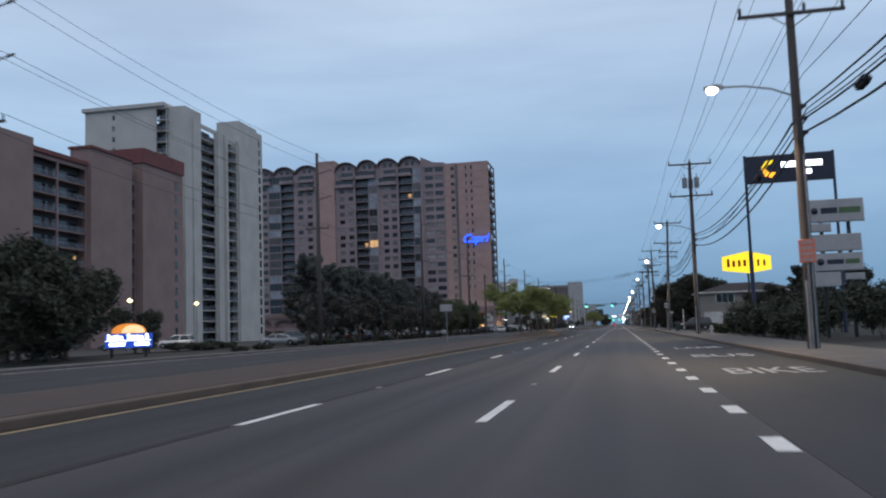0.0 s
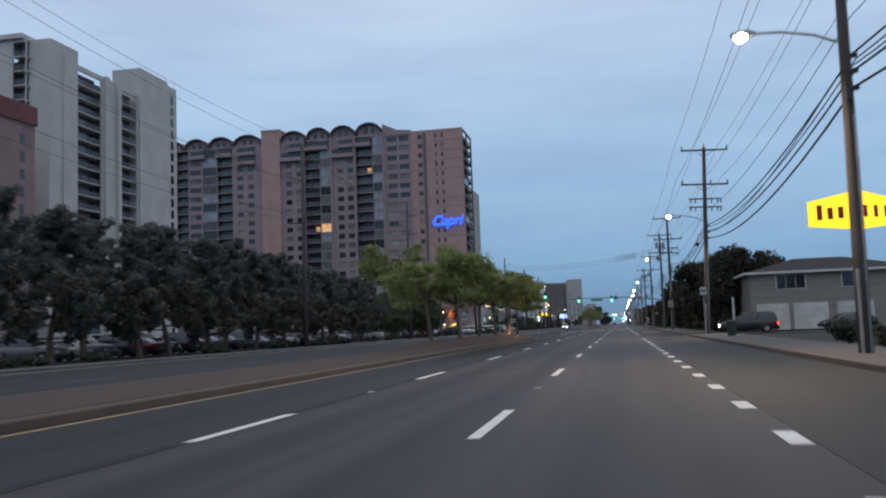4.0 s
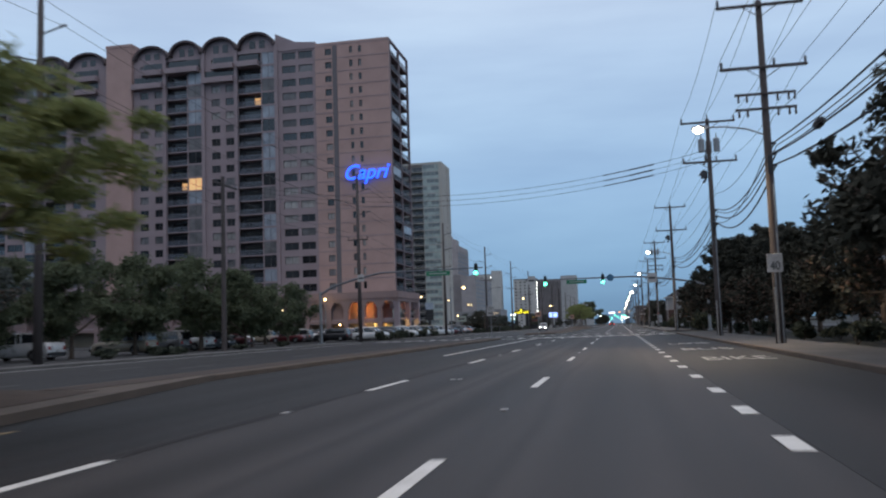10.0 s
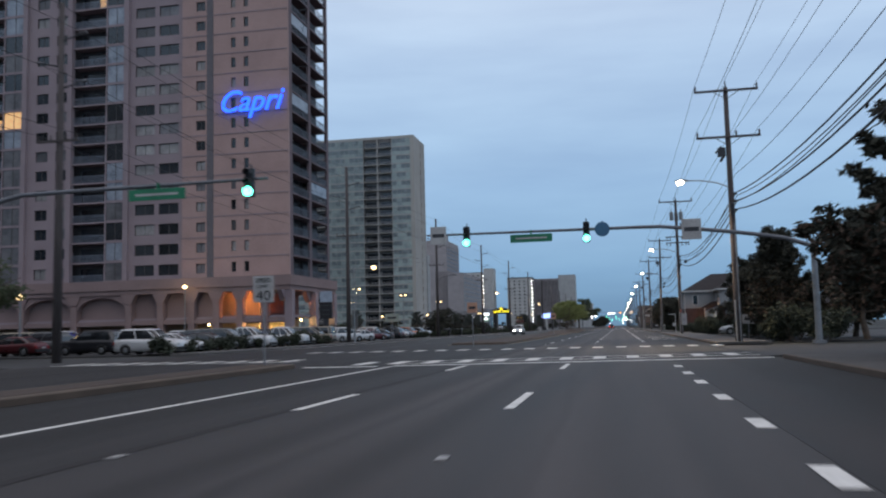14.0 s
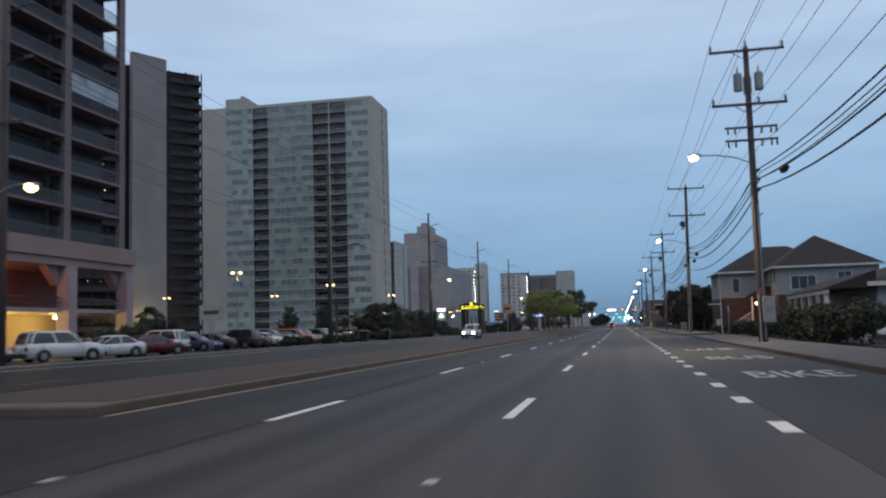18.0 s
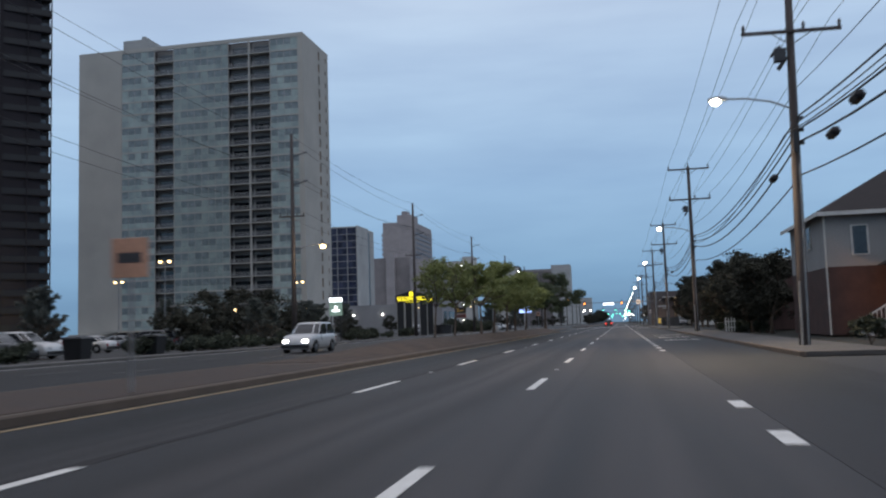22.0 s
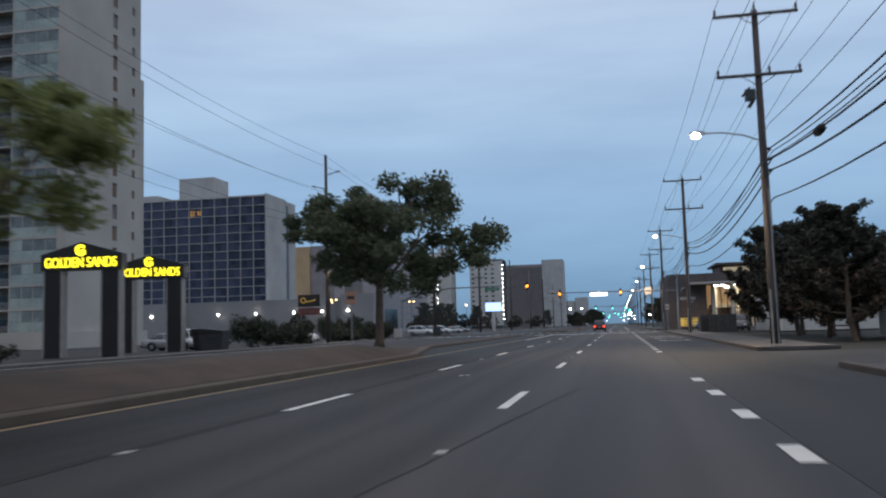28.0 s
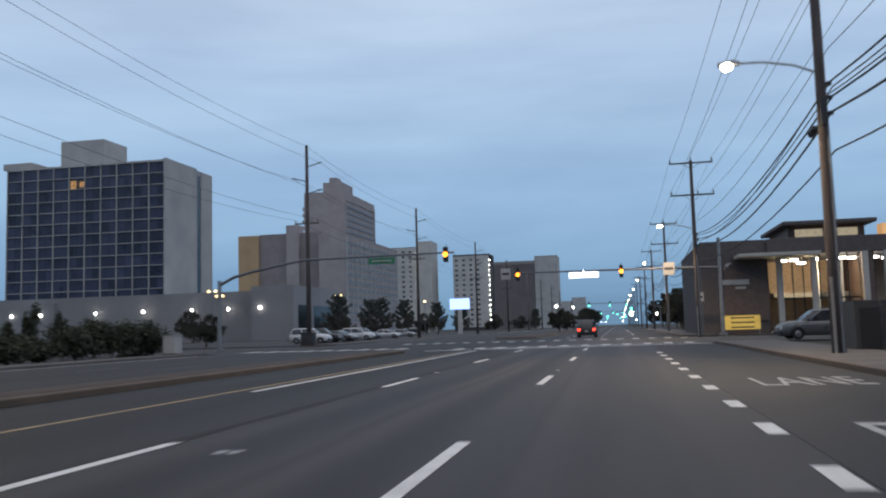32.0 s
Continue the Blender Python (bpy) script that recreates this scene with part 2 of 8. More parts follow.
GLOWLAMP = mat("lamp_glow", (1, 0.95, 0.85), 0.5, None, 1, 5, 0, glow=(1.0, 0.86, 0.62), power=60)
LOTGLOW = mat("warm_lot_lamp_glow", (1, 0.85, 0.6), 0.5, None, 1, 5, 0, glow=(1.0, 0.68, 0.3), power=6.0)
GLOWWARM = mat("warm_glow", (1, 0.8, 0.5), 0.5, None, 1, 5, 0, glow=(1.0, 0.66, 0.3), power=12)
GLOWWHITE = mat("white_sign_glow", (1, 1, 1), 0.5, None, 1, 5, 0, glow=(0.9, 0.95, 1.0), power=3.0)
GLOWBLUE = mat("blue_sign_glow", (0.02, 0.06, 0.8), 0.5, None, 1, 5, 0, glow=(0.015, 0.09, 1.0), power=3.2)
GLOWYELLOW = mat("yellow_sign_glow", (0.9, 0.7, 0.05), 0.5, None, 1, 5, 0, glow=(1.0, 0.72, 0.02), power=1.1)
GLOWLETTER = mat("yellow_letter_glow", (0.9, 0.8, 0.05), 0.5, None, 1, 5, 0, glow=(1.0, 0.86, 0.03), power=2.4)
GLOWORANGE = mat("orange_logo_glow", (0.9, 0.4, 0.03), 0.5, None, 1, 5, 0, glow=(1.0, 0.42, 0.03), power=1.6)
GLOWRED = mat("tail_light_glow", (0.8, 0.02, 0.02), 0.4, None, 1, 5, 0, glow=(1.0, 0.06, 0.03), power=4)
GLOWGREEN = mat("green_signal_glow", (0.1, 0.9, 0.6), 0.4, None, 1, 5, 0, glow=(0.12, 1.0, 0.62), power=6)
GLOWAMBER = mat("amber_signal_glow", (0.9, 0.35, 0.03), 0.4, None, 1, 5, 0, glow=(1.0, 0.3, 0.025), power=5)
GLOWHEAD = mat("head_light_glow", (1, 1, 1), 0.4, None, 1, 5, 0, glow=(1.0, 0.97, 0.9), power=14)
LITROOM = mat("lit_room", (0.8, 0.6, 0.35), 0.5, None, 1.2, 6, 0, glow=(1.0, 0.52, 0.18), power=0.55)
REDLETTER = mat("red_letter", (0.45, 0.03, 0.03), 0.5, None, 1, 10, 0)
NAVY = mat("navy_sign_panel", (0.03, 0.03, 0.055), 0.4, None, 1, 10, 0)
BLACK = mat("black_panel", (0.018, 0.018, 0.02), 0.5, None, 1, 10, 0)
SIGNWHITE = mat("white_sign_sheet", (0.47, 0.46, 0.45), 0.5, None, 1, 10, 0)
SIGNORANGE = mat("orange_sign_sheet", (0.5, 0.28, 0.19), 0.5, None, 1, 10, 0)
SIGNGREEN = mat("green_sign_sheet", (0.02, 0.2, 0.1), 0.5, None, 1, 10, 0)
SIGNBLUE = mat("blue_sign_sheet", (0.06, 0.17, 0.3), 0.5, None, 1, 10, 0)
TYRE = mat("tyre_rubber", (0.02, 0.02, 0.02), 0.9, None, 4, 30, 0.2)
RIM = mat("alloy_rim", (0.35, 0.36, 0.37), 0.35, None, 4, 30, 0, metal=0.8)
CARGLASS = mat("car_glass", (0.02, 0.023, 0.028), 0.08, None, 2, 5, 0, spec=0.8)
LENSRED = mat("red_lens", (0.3, 0.02, 0.02), 0.25, None, 2, 5, 0)
LENSWHITE = mat("clear_lens", (0.6, 0.6, 0.6), 0.2, None, 2, 5, 0)
CARPAINT = {k: mat("paint_" + k, c, 0.3, tuple(x * 0.9 for x in c), 1, 30, 0, metal=0.3, spec=0.6) for k, c in
            (("white", (0.62, 0.62, 0.62)), ("silver", (0.34, 0.35, 0.36)), ("black", (0.02, 0.02, 0.024)), ("red", (0.11, 0.016, 0.022)),
             ("blue", (0.04, 0.07, 0.14)), ("grey", (0.12, 0.125, 0.13)), ("tan", (0.3, 0.26, 0.2)), ("orange", (0.5, 0.13, 0.03)))}


# ---- building blocks ----
class Geo:
    """Vertices and faces of one part, with a material slot for each face."""

    def __init__(self):
        self.v, self.f, self.s = [], [], []

    def add(self, vs, fs, slot=0):
        k = len(self.v)
        self.v += [tuple(v) for v in vs]
        self.f += [tuple(i + k for i in f) for f in fs]
        self.s += [slot] * len(fs)
        return self

    def box(self, x0, x1, y0, y1, z0, z1, slot=0, c=0.0):
        if c <= 0:
            vs = [(x, y, z) for z in (z0, z1) for x, y in ((x0, y0), (x1, y0), (x1, y1), (x0, y1))]
            return self.add(vs, [(3, 2, 1, 0), (4, 5, 6, 7), (0, 1, 5, 4), (1, 2, 6, 5), (2, 3, 7, 6), (3, 0, 4, 7)], slot)
        vs = []
        for z, d in ((z0, c), (z0 + c, 0), (z1 - c, 0), (z1, c)):
            a, b, e, g = x0 + d, x1 - d, y0 + d, y1 - d
            k = c
            vs += [(a + k, e, z), (b - k, e, z), (b, e + k, z), (b, g - k, z), (b - k, g, z), (a + k, g, z), (a, g - k, z), (a, e + k, z)]
        fs = [tuple(range(7, -1, -1)), tuple(range(24, 32))]
        for r in range(3):
            fs += [(r * 8 + i, r * 8 + (i + 1) % 8, r * 8 + 8 + (i + 1) % 8, r * 8 + 8 + i) for i in range(8)]
        return self.add(vs, fs, slot)

    def tube(self, p0, p1, r0, r1=None, n=8, slot=0, caps=True):
        p0, p1 = Vector(p0), Vector(p1)
        r1 = r0 if r1 is None else r1
        d = (p1 - p0).normalized()
        a = d.orthogonal().normalized()
        b = d.cross(a)
        vs = [p + (a * math.cos(6.28318 * i / n) + b * math.sin(6.28318 * i / n)) * r for p, r in ((p0, r0), (p1, r1)) for i in range(n)]
        fs = [(i, (i + 1) % n, n + (i + 1) % n, n + i) for i in range(n)]
        if caps:
            fs += [tuple(range(n - 1, -1, -1)), tuple(range(n, 2 * n))]
        return self.add(vs, fs, slot)

    def loft(self, rings, slot=0, caps=True):
        n = len(rings[0])
        vs = [p for r in rings for p in r]
        fs = [(k * n + i, k * n + (i + 1) % n, (k + 1) * n + (i + 1) % n, (k + 1) * n + i) for k in range(len(rings) - 1) for i in range(n)]
        if caps:
            fs += [tuple(range(n - 1, -1, -1)), tuple(range((len(rings) - 1) * n, len(rings) * n))]
        return self.add(vs, fs, slot)

    def path(self, pts, r, n=6, slot=0):
        return self.pipe(pts, [r] * len(pts), n, slot)

    def pipe(self, pts, radii, n=6, slot=0):
        """One bent pipe through the points, with a radius at each."""
        ps = [Vector(p) for p in pts]
        rings = []
        for i, p in enumerate(ps):
            d = (ps[min(i + 1, len(ps) - 1)] - ps[max(i - 1, 0)]).normalized()
            up = Vector((0, 0, 1)) if abs(d.z) < 0.95 else Vector((0, 1, 0))
            a = d.cross(up).normalized()
            b = a.cross(d)
            rings.append([tuple(p + (a * math.cos(6.28318 * k / n) + b * math.sin(6.28318 * k / n)) * radii[i]) for k in range(n)])
        return self.loft(rings, slot)

    def prism(self, poly, y0, y1, slot=0):
        """A polygon in x and z, pushed along y."""
        n = len(poly)
        vs = [(x, y0, z) for x, z in poly] + [(x, y1, z) for x, z in poly]
        fs = [tuple(range(n)), tuple(range(2 * n - 1, n - 1, -1))] + [(i, n + i, n + (i + 1) % n, (i + 1) % n) for i in range(n)]
        return self.add(vs, fs, slot)

    def ball(self, c, r, n=10, m=6, slot=0, squash=1.0):
        rings = [[(c[0] + r * math.sin(math.pi * (j + 0.02) / (m + 0.04)) * math.cos(6.28318 * i / n), c[1] + r * math.sin(math.pi * (j + 0.02) / (m + 0.04)) * math.sin(6.28318 * i / n),
                   c[2] - squash * r * math.cos(math.pi * j / m)) for i in range(n)] for j in range(m + 1)]
        return self.loft(rings, slot)

    def mesh(self, name, mats, m=None, smooth=False):
        me = bpy.data.meshes.new(name)
        vs = self.v if m is None else [tuple(m @ Vector(v)) for v in self.v]
        me.from_pydata(vs, [], self.f)
        for q in mats if isinstance(mats, (list, tuple)) else [mats]:
            me.materials.append(q)
        me.polygons.foreach_set("material_index", self.s)
        if smooth:
            me.polygons.foreach_set("use_smooth", [True] * len(self.f))
        me.update()
        return me


def thing(name, label, category, at=(0, 0, 0), group="", kind="", turn=0.0):
    ob = new(name)
    ob.empty_display_size = 0.2
    ob.matrix_basis = pose(*at, 0, 0, turn)
    return tagged(ob, label, category, group, kind)


def part(name, geo, material, parent, label="", m=None, smooth=False, world=False):
    """One mesh object under a thing or a part. world: its coordinates are the world's, not its parent's."""
    me = geo if isinstance(geo, bpy.types.Mesh) else geo.mesh(name, material, m, smooth)
    ob = new(name, me)
    ob.parent = parent
    if world:
        top = parent.matrix_basis if parent.parent is None else parent.parent.matrix_basis
        ob.matrix_parent_inverse = top.inverted()
    if label:
        ob["label"] = label
    return ob


def boxes(name, cells, material, root, label=""):
    """Each box (x0, x1, y0, y1, z0, z1) as a part of its own."""
    for c in cells:
        part(name, Geo().box(*c), material, root, label, world=True)


def slots(name, size, places, material, root, label=""):
    """Alike boxes that share one mesh, at the places given by their corners."""
    me = Geo().box(0, size[0], 0, size[1], 0, size[2]).mesh(name, material)
    for p in places:
        o = part(name, me, material, root, label)
        o.matrix_parent_inverse = root.matrix_basis.inverted()
        o.matrix_basis = Matrix.Translation(p)


def solid(name, geo, material, label, category, group="", kind="", smooth=False, at=None):
    ob = new(name, geo.mesh(name, material, None, smooth))
    if at:
        ob.matrix_basis = at
    return tagged(ob, label, category, group, kind)


def letters(text, size, depth, font_shear=0.0):
    """A Geo of raised letters, from x = 0 to the right, standing in x and z, pushed along y."""
    cu = bpy.data.curves.new("letters", "FONT")
    cu.body, cu.size, cu.extrude, cu.shear = text, size, depth, font_shear
    ob = bpy.data.objects.new("letters", cu)
    me = ob.to_mesh()
    g = Geo()
    g.add([(v.co.x, -v.co.z, v.co.y) for v in me.vertices], [tuple(p.vertices) for p in me.polygons])
    ob.to_mesh_clear()
    bpy.data.objects.remove(ob)
    bpy.data.curves.remove(cu)
    return g


def fitted(g, x0, x1, z0, z1):
    """Stretch a Geo so that it fills x0..x1 and z0..z1."""
    xs, zs = [v[0] for v in g.v], [v[2] for v in g.v]
    a, b, c, d = min(xs), max(xs), min(zs), max(zs)
    g.v = [(x0 + (x - a) / (b - a) * (x1 - x0), y, z0 + (z - c) / (d - c) * (z1 - z0)) for x, y, z in g.v]
    return g


# ---- the ground, the roads and their markings ----
ROAD_N, ROAD_S = 1500.0, -70.0
ground = solid("ground", Geo().box(-1500, 1500, -900, 4000, -0.6, -0.06), LAWN, "dark flat ground that reaches the horizon", "ground", kind="structure")
road = solid("road", Geo().box(-26.0, 5.1, ROAD_S, ROAD_N, -0.3, 0.0), ASPHALT, "wide worn grey asphalt highway with six lanes", "road", kind="structure")
bus = Geo()
bus.box(1.62, 5.1, ROAD_S, ROAD_N, -0.01, 0.004)
part("bus_lane", bus, BUSLANE, road, "darker asphalt of the bus and bike lane")
SIDE = [(124.2, 130.4), (217.0, 232.0), (309.8, 321.2), (404.5, 416.5), (492.0, 514.0), (640.0, 652.0)]
side = Geo()
for a, b in SIDE:
    side.box(5.1, 90, a, b, -0.25, -0.004)
for a, b in (SIDE[1], SIDE[4]):
    side.box(-150, -26, a, b, -0.25, -0.004)
solid("side_streets", side, LOT, "grey asphalt side streets that meet the highway", "road", kind="structure")

DASH_FAR = [-22.2, -10.0, 2.4, 14.67, 26.8, 39.0, 51.6, 63.6, 75.5, 87.5, 99.9, 112.35, 124.7, 137.3, 149.9, 162.3, 174.7, 187.1, 199.8, 212.2,
            252.3, 264.4, 276.6, 288.9, 301.2, 313.4, 324.4, 335.6, 348.0, 360.3, 372.7, 385.1, 397.5, 409.5, 421.6, 434.4, 447.6, 460.0, 472.4, 484.8]
dash_me = Geo().box(-0.075, 0.075, -3.25, 0, 0.0, 0.006).mesh("lane_dash", PAINT)
for y in DASH_FAR + [530 + 12.3 * i for i in range(30)]:
    for x in (-1.85, -5.25):
        d = part("lane_dash", dash_me, PAINT, road)
        d.location = (x, y, 0.004)
dot_me = Geo().box(-0.11, 0.11, -1.05, 0, 0.0, 0.006).mesh("lane_dot", PAINT)
DOT_FAR = [
    [9.6, 13.1, 16.6, 20.1, 23.5, 27.4, 31.2, 35.1, 38.7, 42.2, 45.9, 49.8, 53.4, 57.0, 60.7, 64.3, 67.9, 71.5, 75.2, 78.8, 82.4, 86.0, 89.4, 92.9, 97.4, 100.8, 104.3, 107.6, 112.1, 115.5, 118.8],
    [138.8, 142.1, 145.6, 149.6, 153.8, 157.5, 160.9, 165.3, 169.0, 172.5, 176.2, 180.1, 183.6, 187.2, 191.2, 195.0, 198.9, 202.8, 206.3, 210.0],
    [248.4, 252.0, 255.3, 259.1, 262.9, 266.1, 269.3, 273.8, 277.3, 280.9, 284.9, 288.8, 292.3, 295.9, 299.5, 303.6, 307.2],
    [330.5, 334.0, 337.4, 341.1, 345.4, 348.9, 352.1, 355.4, 358.7, 362.2, 365.7, 369.2, 372.7, 376.2, 379.7, 383.2, 386.7, 390.2, 393.7, 397.2, 400.7],
    [418.5, 421.9, 425.3, 429.4, 433.6, 436.9, 440.2, 443.5, 446.0, 449.2, 452.3],
    [9.6 - 3.5 * i for i in range(1, 9)], [455.7 + 3.4 * i for i in range(7)], [540 + 3.5 * i for i in range(28)]]
DOTS = [y for run in DOT_FAR for y in run]
for y in DOTS:
    part("lane_dot", dot_me, PAINT, road).location = (1.46, y, 0.006)
lines = Geo()
for a, b in ((ROAD_S, 209), (250, 484), (530, ROAD_N)):
    lines.box(-8.48, -8.36, a, min(b, 140 if a < 0 else b), 0.0, 0.006)
    lines.box(-13.3, -13.18, a, b, 0.0, 0.006)
part("yellow_edge_line", lines, YELLOW, road, "worn yellow edge lines beside the median")
lines = Geo()
lines.box(-8.02, -7.88, 168, 212.5, 0, 0.006).box(-8.02, -7.88, 456, 486, 0, 0.006)
for a, b in ((ROAD_S, 214), (247, 488), (530, 900)):
    lines.box(-25.7, -25.6, a, b, 0, 0.006)
part("white_lane_line", lines, PAINT, road, "solid white lane lines")
WORNPAINT = mat("worn_road_paint", (0.17, 0.165, 0.165), 0.7, (0.09, 0.088, 0.09), 3, 25, 0.2)
worn_me = Geo().box(-0.06, 0.06, -3.0, 0, 0.0, 0.006).mesh("lane_dash", WORNPAINT)
for y in [q * 12.3 + 4 for q in range(-5, 74)]:
    if not (205 < y < 250 or 480 < y < 528):
        for x in (-17.2, -20.6):
            part("lane_dash", worn_me, WORNPAINT, road, "worn grey lane dash").location = (x, y, 0.004)


def slanted(g, x0, x1, y, wide, lean):
    """A painted line across the lanes that leans along the road by lean for each metre."""
    return g.add([(x0, y + lean * x0, 0), (x1, y + lean * x1, 0), (x1, y + lean * x1 + wide, 0), (x0, y + lean * x0 + wide, 0),
                  (x0, y + lean * x0, 0.007), (x1, y + lean * x1, 0.007), (x1, y + lean * x1 + wide, 0.007), (x0, y + lean * x0 + wide, 0.007)],
                 [(3, 2, 1, 0), (4, 5, 6, 7), (0, 1, 5, 4), (1, 2, 6, 5), (2, 3, 7, 6), (3, 0, 4, 7)])


for y0 in (214.0, 489.0):
    part("stop_line", slanted(Geo(), -8.0, 5.0, y0, 0.45, 0.15), PAINT, road, "white stop line")
    part("stop_line", Geo().box(-11.2, -8.5, y0 - 1.45, y0 - 1.05, 0, 0.007), PAINT, road)
    part("crosswalk_line", slanted(Geo(), -8.3, 5.0, y0 + 2.6, 0.16, 0.25), PAINT, road, "white crosswalk edge line")
    part("crosswalk_line", slanted(Geo(), -8.3, 5.0, y0 + 5.1, 0.16, 0.25), PAINT, road, "white crosswalk edge line")
    part("crosswalk_line", Geo().box(-25.5, -13.6, y0 + 4.6, y0 + 4.76, 0, 0.007), PAINT, road, "worn white crosswalk edge line")
bar_me = Geo().box(-0.23, 0.23, -1.22, 1.22, 0, 0.006).mesh("crosswalk_bar", PAINT)
for y0 in (217.93, 492.93):
    for i in range(-6, 6):
        x = -2.2 + 1.25 * i
        if x < 4.8:
            part("crosswalk_bar", bar_me, PAINT, road).location = (x, y0 + 0.25 * x, 0.005)
    for i in range(9):
        part("crosswalk_bar", bar_me, PAINT, road).location = (-14.5 - 1.3 * i, y0 + 2.2, 0.005)
for y0 in (233.8, 512.5):
    for i in range(-14, 5):
        part("crosswalk_bar", bar_me, PAINT, road).matrix_basis = Matrix.Translation((-0.1 + 1.3 * i, y0, 0.005)) @ Matrix.Diagonal((1.2, 0.75, 1, 1))
WORDPAINT = mat("dull_worn_road_paint", (0.55, 0.53, 0.5), 0.65, (0.24, 0.23, 0.22), 4, 25, 0.2)
for yb, gap in ((20.8, 10.0), (156.8, 9.8), (256.8, 9.65), (347.2, 8.7), (438.4, 8.5)):
    for k, word in enumerate(("BIKE", "BUS", "LANE")):
        g = fitted(letters(word, 1.0, 0.004), 2.45, 4.45, 0, 2.3)
        ob = part("road_word", g, WORDPAINT, road, "worn white letters painted on the bus lane", m=Matrix.Translation((0, yb + gap * k, 0.01)) @ pose(0, 0, 0, -90, 0, 0))
SEAM = mat("dull_seam", (0.034, 0.031, 0.031), 0.75, (0.022, 0.02, 0.021), 1.5, 40, 0.2, spec=0.2)


def seam(points, wide, label, seed):
    """A thin wandering strip of tar on the road."""
    g = Geo()
    run = [(x + 0.05 * noise.noise((0.6 * y, seed, 0)), y, wide * (1 + 0.8 * noise.noise((0.45 * y, seed, 8)))) for x, y in points]
    g.add([(x + d * w, y, 0.0045) for x, y, w in run for d in (-1, 1)], [(2 * i, 2 * i + 1, 2 * i + 3, 2 * i + 2) for i in range(len(run) - 1)])
    part("tar_seam", g, SEAM, road, label)


seam([(-5.36 + 0.1 * noise.noise((0.07 * y, 2, 0)), y) for y in range(-20, 480)], 0.09, "dull dark paving seam along the lane", 1.0)
for y0, x0, y1, x1 in ((268, -2.75, 288, 0.35), (412, -2.9, 432, 1.2), (340, -2.6, 362, 0.3), (376, -2.9, 398, -0.9)):
    seam([(x0 + (x1 - x0) * ((y - y0) / (y1 - y0)) ** 1.3, y) for y in range(y0, y1 + 1)], 0.014, "thin dark crack across the lane", y0)
patch = Geo()
for x, y, a, b in ((-2.3, 50.2, 0.34, 0.26), (2.5, 112.0, 0.8, 1.2), (2.3, 110.6, 0.5, 0.5), (2.55, 102.85, 0.25, 0.3), (4.2, 46, 0.5, 0.6), (4.4, 40, 0.6, 0.5)):
    patch.add([(x + a * math.cos(i * 0.5236) * (1 + 0.12 * math.sin(3 * i)), y + b * math.sin(i * 0.5236) * (1 + 0.1 * math.cos(2 * i)), 0.009) for i in range(12)], [tuple(range(12))])
part("tar_patch", patch, TAR, road, "dark tar patches and manhole rims")
stud = Geo()
stud.box(-0.055, 0.055, -0.08, 0.08, 0, 0.02, c=0.006)
stud_me = stud.mesh("road_stud", SIGNWHITE)
for y in [18.6 + 24.7 * i for i in range(8)] + [244.2 + 24.25 * i for i in range(11)]:
    for x in (-1.85, -5.25):
        part("road_stud", stud_me, SIGNWHITE, road).location = (x, y, 0)
for x, y in ((-4.0, 149.8), (-4.0, 403.2), (-4.2, 446.8)):
    for d in (-0.08, 0.08):
        part("road_stud", stud_me, SIGNWHITE, road).location = (x + d, y, 0)

# median: kerbs round a brick-paved strip, with planted beds
med = Geo()
MEDIAN = [(ROAD_S, 138, -8.7), (152, 212.2, -11.3), (250, 418, -8.7), (434, 484, -11.5), (530, ROAD_N, -8.7)]
for a, b, xn in MEDIAN:
    med.box(-13.0, xn, a, b, -0.05, 0.16, c=0.03)
for a, b, x0, x1 in ((138, 152, -8.7, -11.3), (418, 434, -8.7, -11.5)):
    med.add([(-13.0, a, 0.16), (x0, a, 0.16), (x1, b, 0.16), (-13.0, b, 0.16), (-13.0, a, -0.05), (x0, a, -0.05), (x1, b, -0.05), (-13.0, b, -0.05)],
            [(0, 1, 2, 3), (1, 5, 6, 2), (0, 3, 7, 4), (3, 2, 6, 7), (0, 4, 5, 1)])
median = solid("median", med, KERB, "raised concrete kerb of the median strip", "median", kind="structure")
bed = Geo()
for a, b, xn in ((94, 146, -9.05), (322, 428, -9.05)):
    n = 26
    rows = []
    for i in range(n + 1):
        y = a + (b - a) * i / n
        xe = xn if y < b - 10 else xn - 1.9 * (y - b + 10) / 10
        e = min(1, i / 3, (n - i) / 3)
        rows.append([(-12.7, y, 0.17)] + [(-12.7 + (xe + 12.7) * k / 7, y, 0.17 + 0.46 * e * math.sin(math.pi * k / 7) + 0.03 * noise.noise((k * 0.9, y * 0.6, 0))) for k in range(1, 7)] + [(xe, y, 0.17)])
    vs = [p for r in rows for p in r]
    bed.add(vs, [(i * 8 + k, i * 8 + k + 1, i * 8 + 9 + k, i * 8 + 8 + k) for i in range(n) for k in range(7)])
part("planting_bed", bed, MULCH, median, "low brown mulched bed under the trees")
pav = Geo()
for a, b, xn in ((ROAD_S, 93, -8.95), (146.5, 211.3, -11.6), (251, 321, -8.95), (429, 483, -11.8), (531, 900, -8.95)):
    pav.box(-12.75, xn, a, b, 0.1, 0.17)
part("brick_paving", pav, PAVER, median, "reddish brown paving of the median")

# pavements, lots
gaps = [(ROAD_S, 123.6), (130.8, 214), (235, 309.5), (321.6, 404), (417, 489), (517, 638), (654, 1000)]
pavement = solid("pavement_east", Geo().box(5.1, 5.28, ROAD_S, 123.6, -0.05, 0.15, c=0.02), KERB, "concrete kerb and sidewalk beside the bus lane", "pavement", kind="structure")
kerb = Geo()
